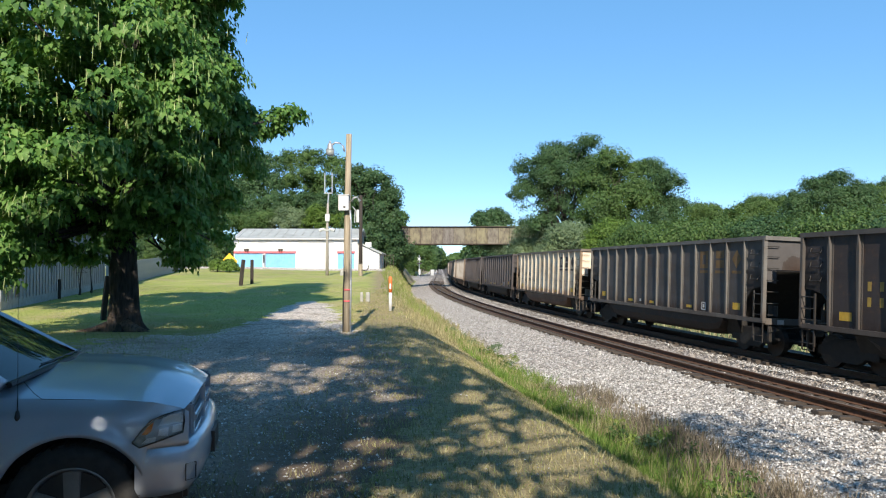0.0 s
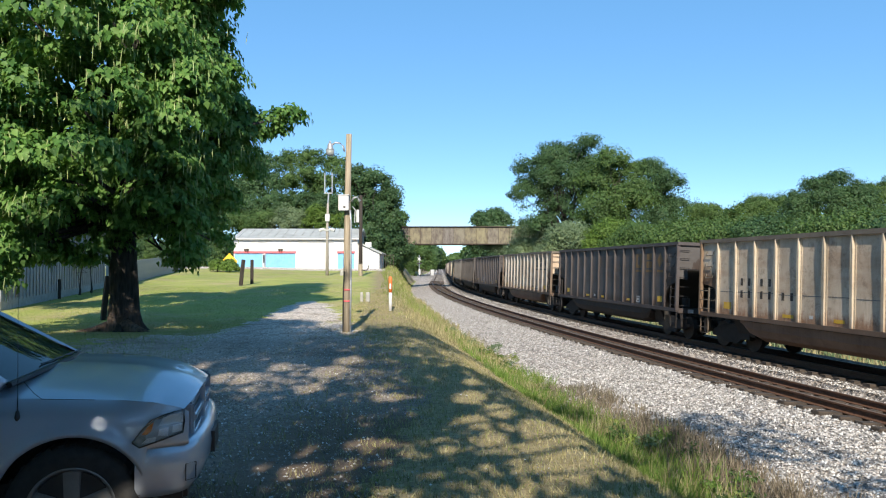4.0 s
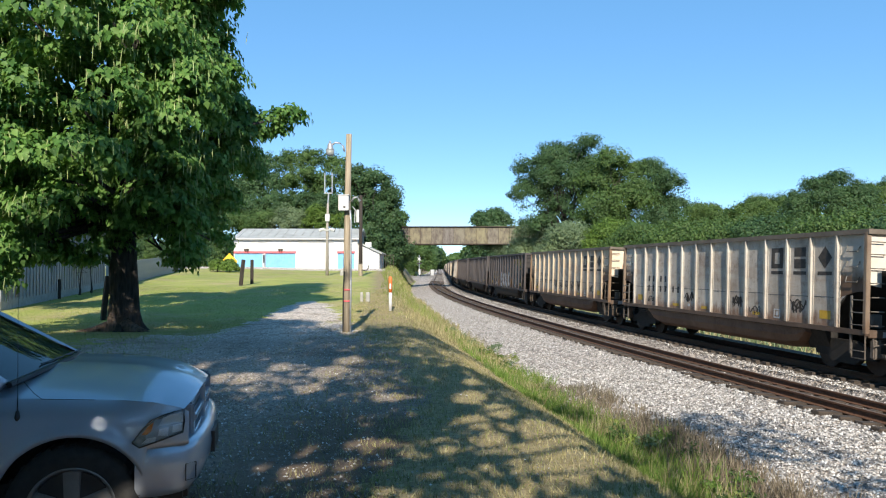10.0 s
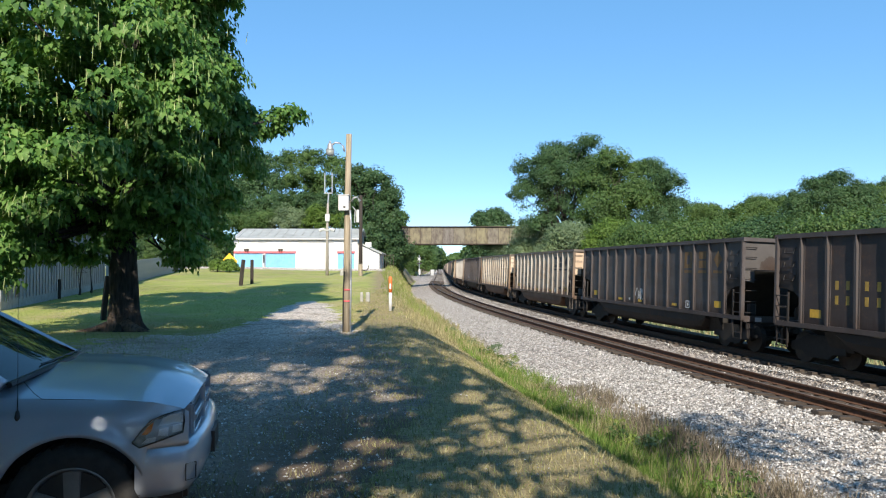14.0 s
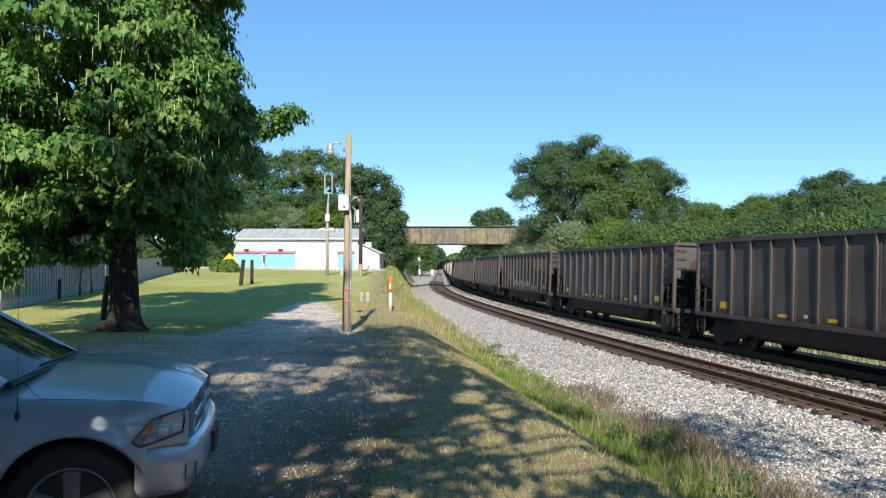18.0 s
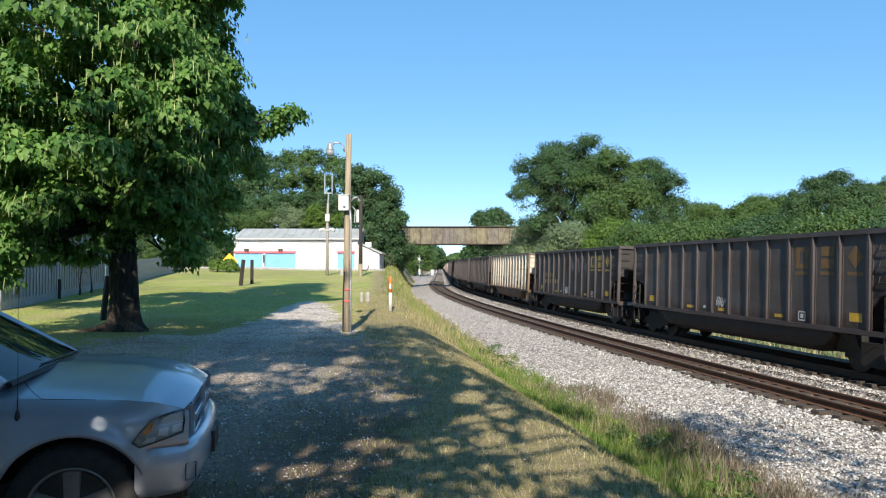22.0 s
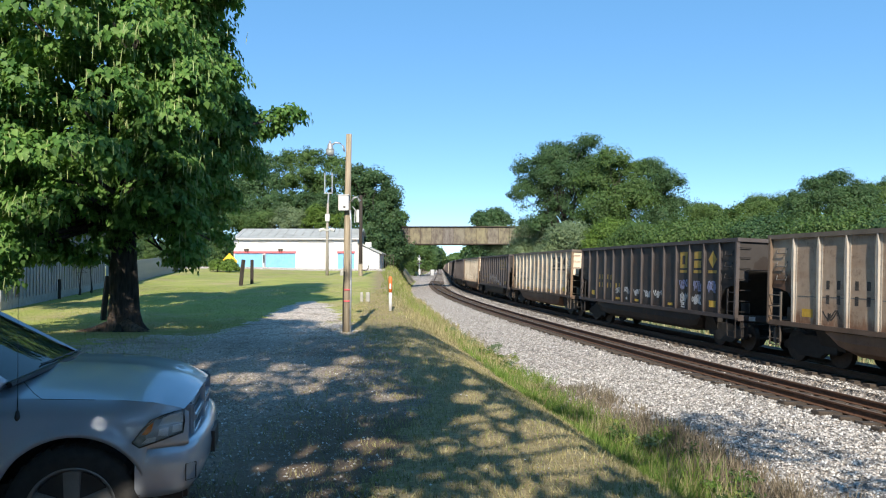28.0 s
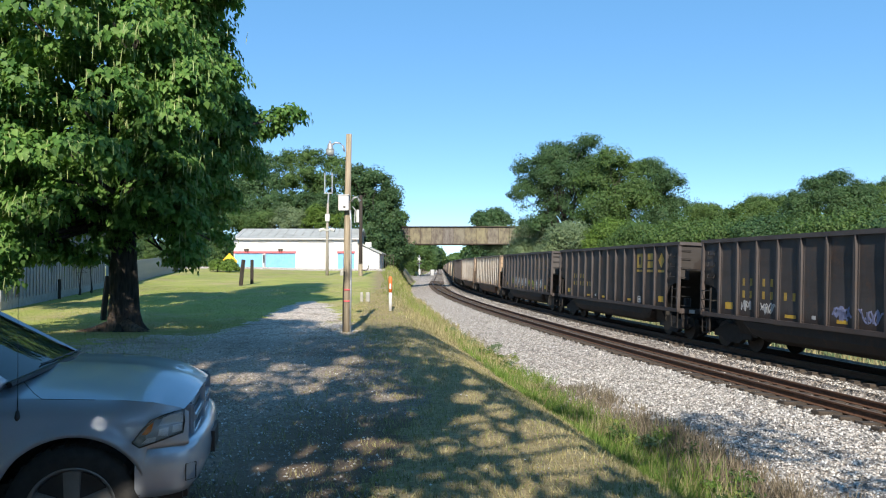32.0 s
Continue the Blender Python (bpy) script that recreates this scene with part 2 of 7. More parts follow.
def g_tube(points, radii, sides=8, caps=True):
    """A tapered tube along a line of points."""
    vs, fs = [], []
    pts = [Vector(p) for p in points]
    if isinstance(radii, (int, float)):
        radii = [radii] * len(pts)
    for i, p in enumerate(pts):
        d = (pts[min(i + 1, len(pts) - 1)] - pts[max(i - 1, 0)]).normalized()
        a = d.orthogonal().normalized() if abs(d.z) < 0.98 else Vector((1, 0, 0))
        a = (a - d * a.dot(d)).normalized()
        b = d.cross(a)
        for j in range(sides):
            w = 2 * math.pi * j / sides
            vs.append(tuple(p + (a * math.cos(w) + b * math.sin(w)) * radii[i]))
    for i in range(len(pts) - 1):
        for j in range(sides):
            k = (j + 1) % sides
            fs.append((i * sides + j, i * sides + k, (i + 1) * sides + k, (i + 1) * sides + j))
    if caps:
        fs.append(tuple(range(sides))[::-1])
        fs.append(tuple((len(pts) - 1) * sides + j for j in range(sides)))
    return vs, fs

def g_cyl(p0, p1, r, sides=10):
    return g_tube([p0, p1], [r, r], sides)

def g_plate(poly, axis, at, thick):
    """A flat polygon of 2D points given some thickness along an axis ('x': points are y, z; 'y': x, z; 'z': x, y)."""
    def place(p, o):
        return {"x": (o, p[0], p[1]), "y": (p[0], o, p[1]), "z": (p[0], p[1], o)}[axis]
    n = len(poly)
    vs = [place(p, at) for p in poly] + [place(p, at + thick) for p in poly]
    fs = [tuple(range(n))[::-1], tuple(range(n, 2 * n))]
    fs += [(i, (i + 1) % n, n + (i + 1) % n, n + i) for i in range(n)]
    return vs, fs

def make_mesh(name, geo, mat, smooth=False, bevel=0.0):
    me = bpy.data.meshes.new(name)
    me.from_pydata([tuple(v) for v in geo[0]], [], geo[1])
    bm = bmesh.new()
    bm.from_mesh(me)
    bmesh.ops.recalc_face_normals(bm, faces=bm.faces)
    if bevel:
        sharp = [e for e in bm.edges if len(e.link_faces) == 2 and e.calc_face_angle(0) > 0.6]
        bmesh.ops.bevel(bm, geom=sharp, offset=bevel, segments=2, affect="EDGES", clamp_overlap=True)
    bm.to_mesh(me)
    bm.free()
    if smooth:
        for poly in me.polygons:
            poly.use_smooth = True
    me.materials.append(mat)
    return me

def part(name, geo, mat, parent, label="", smooth=False, bevel=0.0):
    ob = new(name, geo if isinstance(geo, bpy.types.Mesh) else make_mesh(name, geo, mat, smooth, bevel))
    ob.parent = parent
    if label:
        tagged(ob, label)
    return ob

def thing(name, geo, mat, label, category, m=None, group="", kind="", smooth=False, bevel=0.0):
    ob = new(name, make_mesh(name, geo, mat, smooth, bevel) if geo else None)
    if m:
        ob.matrix_basis = m
    return tagged(ob, label, category, group, kind)

def quick_mesh(name, verts, quads, mat):
    """A mesh from arrays: verts (n, 3), faces (m, k)."""
    me = bpy.data.meshes.new(name)
    verts, quads = np.asarray(verts, np.float32), np.asarray(quads, np.int32)
    k = quads.shape[1]
    me.vertices.add(len(verts))
    me.vertices.foreach_set("co", verts.ravel())
    me.loops.add(quads.size)
    me.loops.foreach_set("vertex_index", quads.ravel())
    me.polygons.add(len(quads))
    me.polygons.foreach_set("loop_start", np.arange(0, quads.size, k, dtype=np.int32))
    me.update(calc_edges=True)
    me.materials.append(mat)
    return me

# ---- plan of the tracks: railhead at z = 0, the curve opens to the far straight ----
DS = 0.5
S_GRID = np.arange(-800, 1300, DS)
CURV = np.where(S_GRID < -40, 0.002454, np.where(S_GRID < 112, 0.002088 - 9.157e-06 * S_GRID, 0.0))
HEAD = np.cumsum(CURV) * DS
HEAD += -0.178731 - np.interp(0, S_GRID, HEAD)
TRX, TRY = np.cumsum(np.sin(HEAD)) * DS, np.cumsum(np.cos(HEAD)) * DS
TRX += 7.915 - np.interp(0, S_GRID, TRX)
TRY += 20.273 - np.interp(0, S_GRID, TRY)
CANT = 0.134
TRAIN_CANT = 0.0591
SPACING = 3.878
FAX, FAY = TRX + SPACING * np.cos(HEAD), TRY - SPACING * np.sin(HEAD)
FAS = np.concatenate([[0], np.cumsum(np.hypot(np.diff(FAX), np.diff(FAY)))])
FAS -= np.interp(0, S_GRID, FAS)

def near_track(s, off=0.0):
    h = np.interp(s, S_GRID, HEAD)
    return np.interp(s, S_GRID, TRX) + off * np.cos(h), np.interp(s, S_GRID, TRY) - off * np.sin(h), h

def far_track(s, off=0.0):
    h = np.interp(s, FAS, HEAD)
    return np.interp(s, FAS, FAX) + off * np.cos(h), np.interp(s, FAS, FAY) - off * np.sin(h), h

FRONT = S_GRID > -330
def left_of_track(x, y):
    """How far a place lies to the left of the near track's centre line."""
    h = np.interp(y, TRY[FRONT], HEAD[FRONT])
    return (np.interp(y, TRY[FRONT], TRX[FRONT]) - x) * np.cos(h)

def smooth01(a):
    a = np.clip(a, 0, 1)
    return a * a * (3 - 2 * a)

def ballast_edge(y):
    return np.interp(y, [-20, 8, 10, 12, 16, 20, 28, 45, 60, 110, 150, 185, 235, 260], [6.1, 6.1, 6.0, 5.85, 5.65, 5.4, 5.0, 4.4, 4.1, 4.0, 4.4, 15.0, 15.0, 6.0])

def ground_z(x, y):
    """The height of the ground sheet."""
    x, y = np.asarray(x, float), np.asarray(y, float)
    o = left_of_track(x, y)
    plateau = 0.95 + 1.65 * np.clip((y - 25) / 67, 0, 1) + 0.25 * smooth01((-x - 14) / 12) * smooth01((y - 30) / 40) - 0.04 * np.clip(-x - 3, 0, 6) * smooth01((14 - y) / 8)
    b = ballast_edge(y)
    w = np.interp(y, [0, 12, 16, 20, 40, 90], [2.7, 3.0, 3.3, 3.4, 3.4, 2.6])
    left = -0.36 + (plateau + 0.36) * smooth01((o - b) / w)
    bed = np.where(o > 1.4, -0.145 - 0.215 * smooth01((o - 1.4) / (b - 1.4)) ** 0.8, -0.246 + np.clip(o, -1.6, 1.4) * CANT / 1.5 * (o > -1.9))
    right = -0.25 - 0.35 * smooth01((-o - 6.2) / 1.6) + 1.0 * smooth01((-o - 9) / 14)
    z = np.where(o > b, left, np.where(o > -6.2, bed, right))
    z = z + np.where((o < b) & (o > -6.2), 0.028 * np.sin(2.9 * x + 1.3 * np.sin(2.3 * y)) * np.cos(3.1 * y - 0.9 * np.sin(2.7 * x)), 0)
    z = z + np.where((o < -0.95) & (o > -2.9), 0.05, 0)
    far = smooth01((np.hypot(x, y) - 330) / 200)
    return z * (1 - far) + far * 0.0

# ---- ground: one sheet to the horizon ----
def lines(dense_a, dense_b, step, far):
    core = list(np.arange(dense_a, dense_b + step / 2, step))
    out, d = [], step
    p = dense_b
    while p < far:
        d *= 1.12
        p += d
        out.append(p)
    back, d, p = [], step, dense_a
    while p > -far:
        d *= 1.12
        p -= d
        back.append(p)
    return np.array(back[::-1] + core + out)

gx, gy = lines(-13.0, 11.0, 0.16, 3500), lines(4.0, 38.0, 0.16, 3500)
GX, GY = np.meshgrid(gx, gy)
GZ = ground_z(GX, GY)
OFF = left_of_track(GX, GY)
rng = np.random.default_rng(5)
near_cam = np.exp(-np.hypot(GX, GY - 15) / 40)
GZ += (rng.random(GX.shape) - 0.5) * 0.012 * near_cam
nx = len(gx)
idx = np.arange(GX.size).reshape(GX.shape)
quads = np.stack([idx[:-1, :-1], idx[:-1, 1:], idx[1:, 1:], idx[1:, :-1]], -1).reshape(-1, 4)
BE = ballast_edge(GY)
ballast_mask = smooth01((BE + 0.5 - OFF) / 0.9) * smooth01((OFF + 7.8) / 1.0)
drive_x = np.interp(GY, [-8, 4, 6.5, 10.7, 14, 19, 27, 33, 45, 70, 90], [-3.0, -2.6, -2.4, -2.6, -3.1, -4.2, -5.4, -6.2, -8, -14, -18])
drive_w = np.interp(GY, [-8, 4, 6.5, 10.7, 14, 19, 24, 27, 33, 37, 86, 92], [1.6, 1.6, 1.6, 1.9, 2.1, 2.0, 1.4, 1.0, 0.5, -1.3, -1.3, 2.5])
gravel_mask = smooth01((drive_w + 1.4 - np.abs(GX - drive_x)) / 2.8)
gravel_mask = np.maximum(gravel_mask, smooth01((-GX - 0.5) / 2) * smooth01((12.5 - GY) / 4) * smooth01((GX + 12) / 3) * 0.9)
gravel_mask = np.maximum(gravel_mask, smooth01((GY - 84) / 3) * smooth01((-4.5 - GX) / 2) * smooth01((96 - GY) / 3) * 0.8)
gravel_mask = np.maximum(gravel_mask, 0.5 * smooth01((GX + 10.5) / 2.5) * smooth01((-4.5 - GX) / 1.5) * smooth01((GY - 11.5) / 2.5) * smooth01((22 - GY) / 3))
dry_mask = smooth01((BE + 6.0 - OFF) / 4.0) * smooth01((OFF - BE) / 0.8) * 0.9 + 0.62 * smooth01((GX + 5) / 4) * (OFF > BE) + 0.5 * (OFF < -7)
# brown soil, laid on heavier to darken the drive where trees shade it
soil_shade_mask = 0.55 * smooth01((21.5 - GY) / 4) + 0.3 * smooth01((11 - GY) / 3) + 0.2 * smooth01((GX - drive_x) / 1.5) * smooth01((21 - GY) / 3)
# oil along the tracks, plus painted shade under and beyond the train
oil_shade_mask = np.maximum(smooth01((-1.75 - OFF) / 0.5) * 0.86 * smooth01((OFF + 24) / 6), 0.45 * smooth01((1.5 - np.abs(OFF)) / 0.3))
road_mask = smooth01((GY - 196) / 6) * smooth01((226 - GY) / 6) * smooth01((60 - np.abs(GX)) / 4)

def ground_nodes(n, l, p):
    def attr(name):
        a = n.new("ShaderNodeAttribute")
        a.attribute_name = name
        return a.outputs["Fac"]
    def soft_mask(name, amount, scale):
        t = tex_noise(n, l, scale, 5, rough=0.7)
        add = n.new("ShaderNodeMath")
        add.operation = "MULTIPLY_ADD"
        l.new(t.outputs["Fac"], add.inputs[0])
        add.inputs[1].default_value = amount
        l.new(attr(name), add.inputs[2])
        return ramp(n, l, add.outputs[0], [(0.30 + amount / 2, (0, 0, 0)), (0.62 + amount / 2, (1, 1, 1))]).outputs["Color"]
    fine = tex_noise(n, l, 9, 8, rough=0.75)
    mid = tex_noise(n, l, 0.7, 6, rough=0.65)
    lawn = mixc(n, l, mid.outputs["Fac"], ramp(n, l, fine.outputs["Fac"], [(0.3, (0.15, 0.22, 0.036)), (0.7, (0.36, 0.47, 0.092))]).outputs["Color"],
                ramp(n, l, fine.outputs["Fac"], [(0.3, (0.25, 0.285, 0.068)), (0.7, (0.48, 0.52, 0.155))]).outputs["Color"])
    straw = mixc(n, l, mid.outputs["Fac"], ramp(n, l, fine.outputs["Fac"], [(0.3, (0.17, 0.135, 0.078)), (0.7, (0.47, 0.39, 0.235))]).outputs["Color"],
                 ramp(n, l, fine.outputs["Fac"], [(0.3, (0.1, 0.1, 0.045)), (0.7, (0.34, 0.32, 0.165))]).outputs["Color"])
    v = n.new("ShaderNodeTexVoronoi")
    v.inputs["Scale"].default_value = 17
    c = n.new("ShaderNodeTexCoord")
    l.new(c.outputs["Object"], v.inputs["Vector"])
    v2 = n.new("ShaderNodeTexVoronoi")
    v2.inputs["Scale"].default_value = 26
    l.new(c.outputs["Object"], v2.inputs["Vector"])
    pebble = n.new("ShaderNodeSeparateColor")
    l.new(v.outputs["Color"], pebble.inputs["Color"])
    pebble2 = n.new("ShaderNodeSeparateColor")
    l.new(v2.outputs["Color"], pebble2.inputs["Color"])
    stone = ramp(n, l, pebble.outputs["Red"], [(0, (0.085, 0.08, 0.076)), (0.45, (0.3, 0.287, 0.272)), (0.85, (0.55, 0.53, 0.51)), (1, (0.72, 0.7, 0.67))]).outputs["Color"]
    drive = ramp(n, l, pebble2.outputs["Red"], [(0, (0.24, 0.225, 0.205)), (0.5, (0.56, 0.535, 0.5)), (0.85, (0.78, 0.75, 0.71)), (1, (0.88, 0.86, 0.82))]).outputs["Color"]
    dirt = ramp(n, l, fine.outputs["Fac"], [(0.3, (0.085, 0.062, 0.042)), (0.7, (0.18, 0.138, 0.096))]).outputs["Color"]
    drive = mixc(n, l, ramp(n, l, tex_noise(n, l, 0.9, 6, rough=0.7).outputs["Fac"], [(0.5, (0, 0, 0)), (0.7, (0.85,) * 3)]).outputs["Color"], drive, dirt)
    drive = mixc(n, l, attr("soil_shade"), drive, dirt)
    worn = ramp(n, l, tex_noise(n, l, 0.22, 6, rough=0.7).outputs["Fac"], [(0.35, (0.72, 0.76, 0.7)), (0.65, (1.12, 1.08, 1.05))])
    bare = ramp(n, l, tex_noise(n, l, 0.3, 7, rough=0.75).outputs["Fac"], [(0.45, (0, 0, 0)), (0.63, (0.85,) * 3)])
    lawn = mixc(n, l, bare.outputs["Color"], lawn, ramp(n, l, fine.outputs["Fac"], [(0.3, (0.27, 0.235, 0.12)), (0.7, (0.5, 0.45, 0.25))]).outputs["Color"])
    lawn = mixc(n, l, 1.0, lawn, worn.outputs["Color"], "MULTIPLY")
    col = mixc(n, l, soft_mask("dry", 0.9, 0.8), lawn, straw)
    col = mixc(n, l, soft_mask("gravel", 1.3, 1.1), col, drive)
    col = mixc(n, l, soft_mask("ballast", 0.5, 2.5), col, stone)
    # darkened colour for oiled stone and for the train's shade
    oil_shaded = mixc(n, l, 1.0, col, (0.145, 0.11, 0.08), "MULTIPLY")
    col = mixc(n, l, attr("oil_shade"), col, oil_shaded)
    col = mixc(n, l, attr("road"), col, (0.22, 0.22, 0.215))
    l.new(mixc(n, l, 1.0, col, (0.95, 0.865, 0.8), "MULTIPLY"), p.inputs["Base Color"])
    p.inputs["Roughness"].default_value = 0.95
    h = mixc(n, l, attr("ballast"), fine.outputs["Fac"], v.outputs["Distance"])
    bump(n, l, h, p, 0.9, 0.04)

GROUND = material("ground", ground_nodes)
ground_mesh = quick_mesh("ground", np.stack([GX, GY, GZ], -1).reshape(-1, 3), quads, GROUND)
for a_name, a_val in (("ballast", ballast_mask), ("gravel", gravel_mask), ("dry", dry_mask), ("road", road_mask), ("oil_shade", oil_shade_mask), ("soil_shade", soil_shade_mask)):
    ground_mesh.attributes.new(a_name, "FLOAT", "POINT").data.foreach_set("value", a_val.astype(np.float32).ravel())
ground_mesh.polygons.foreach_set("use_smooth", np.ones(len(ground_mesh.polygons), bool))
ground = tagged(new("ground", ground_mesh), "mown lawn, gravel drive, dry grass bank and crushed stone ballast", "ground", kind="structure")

# ---- rails and ties ----
def g_rail(track, off, cant, s0, s1, step):
    prof = [(-0.07, -0.172), (0.07, -0.172), (0.07, -0.158), (0.012, -0.14), (0.012, -0.05), (0.037, -0.036), (0.037, -0.004), (0.03, 0), (-0.03, 0), (-0.037, -0.004), (-0.037, -0.036), (-0.012, -0.05), (-0.012, -0.14), (-0.07, -0.158)]
    s = np.arange(s0, s1 + step / 2, step)
    n = len(prof)
    vs = []
    for a in s:
        x, y, h = track(a, off)
        zc = -cant / 1.435 * off
        for px, pz in prof:
            vs.append((x + px * math.cos(h), y - px * math.sin(h), zc + pz))
    fs = [(i * n + j, i * n + (j + 1) % n, (i + 1) * n + (j + 1) % n, (i + 1) * n + j) for i in range(len(s) - 1) for j in range(n)]
    return vs, fs

def build_rail(name, track, off, cant, label):
    ob = thing(name, g_join(g_rail(track, off, cant, -600, -32, 8), g_rail(track, off, cant, -32, 130, 1.0), g_rail(track, off, cant, 130, 900, 20)), RAIL, label, "rail", kind="structure")
    ob.data.materials.append(RAIL_TOP)
    for poly in ob.data.polygons:
        if poly.normal.z > 0.9 and poly.center.z > -0.1 + (-cant / 1.435 * off):
            poly.material_index = 1
    return ob

for r_off in (-0.7175, 0.7175):
    build_rail("rail", near_track, r_off, CANT, "rusty steel rail with a worn shiny head on timber ties")
    build_rail("rail", far_track, r_off, TRAIN_CANT, "rusty steel rail under the coal train")

tie_geo = make_mesh("tie", g_box(0, 0, -0.09, 2.62, 0.23, 0.18), TIE, bevel=0.012)
tie_row = tagged(new("tie_row"), "row of weathered dark timber ties bedded in ballast", "railway ties", kind="structure")
tie_rng = random.Random(3)
for i in range(290):
    s = -24 + 0.53 * i
    x, y, h = near_track(s)
    tie = new("tie", tie_geo)
    tie.parent = tie_row
    tie.matrix_basis = Matrix.Translation((float(x), float(y), -0.173)) @ Euler((0, math.atan(CANT / 1.435), -float(h) + tie_rng.uniform(-0.012, 0.012))).to_matrix().to_4x4() @ Matrix.Translation((tie_rng.uniform(-0.05, 0.05), 0, 0))
far_ties = []
for i in range(330):
    s = -40 + 0.53 * i
    x, y, h = far_track(s)
    far_ties.append(g_move(g_box(0, 0, -0.09, 2.62, 0.23, 0.18), Matrix.Translation((float(x), float(y), -0.175)) @ Euler((0, TRAIN_CANT / 1.435, -float(h))).to_matrix().to_4x4()))
thing("tie_bed", g_join(*far_ties), TIE, "dark timber ties under the coal train", "railway ties", kind="stuff")

# ---- coal train ----
CAR_PITCH = 16.485
HALF, TOP, SILL = 7.40, 3.79, 1.11
RIBS = [6.3 - 1.05 * i for i in range(13)]
SKIN = -1.47

def g_ring_bar(points, r=0.015):
    return g_tube(points, r, 6)

def build_truck(parent, y0, wheel_meshes):
    truck = part("truck", g_box(0, 0, 0.55, 2.1, 0.36, 0.26), UNDER, parent, "grimy cast steel truck with two wheelsets", bevel=0.03)
    truck.location = (0, y0, 0)
    frame_poly = [(-1.12, 0.38), (-1.12, 0.6), (-0.75, 0.72), (-0.4, 0.86), (0.4, 0.86), (0.75, 0.72), (1.12, 0.6), (1.12, 0.38), (0.66, 0.38), (0.45, 0.22), (-0.45, 0.22), (-0.66, 0.38)]
    for sx in (-1.09, 0.93):
        part("side_frame", g_plate(frame_poly, "x", sx, 0.16), UNDER, truck, bevel=0.02)
        for k in (-0.16, 0.0, 0.16):
            part("spring", g_cyl((sx + 0.08, k, 0.36), (sx + 0.08, k, 0.6), 0.075, 8), UNDER, truck)
    for sy in (-0.89, 0.89):
        w = part("wheelset", wheel_meshes, None, truck)
        w.location = (0, sy, 0.46)
    return truck

def wheelset_mesh():
    geos = [g_cyl((-1.05, 0, 0), (1.05, 0, 0), 0.08, 10)]
    for s in (-1, 1):
        prof = [(0.79, 0.10), (0.79, 0.46), (0.68, 0.485), (0.655, 0.485), (0.655, 0.42), (0.70, 0.38), (0.72, 0.14), (0.66, 0.11)]
        n = 18
        vs, fs = [], []
        for i in range(n):
            w = 2 * math.pi * i / n
            vs += [(s * x, r * math.cos(w), r * math.sin(w)) for x, r in prof]
        k = len(prof)
        for i in range(n):
            j = (i + 1) % n
            fs += [(i * k + a, i * k + a + 1, j * k + a + 1, j * k + a) for a in range(k - 1)]
        geos.append((vs, fs))
        geos.append(g_box(s * 0.97, 0, 0, 0.1, 0.16, 0.05))
    return make_mesh("wheelset", g_join(*geos), WHEEL)

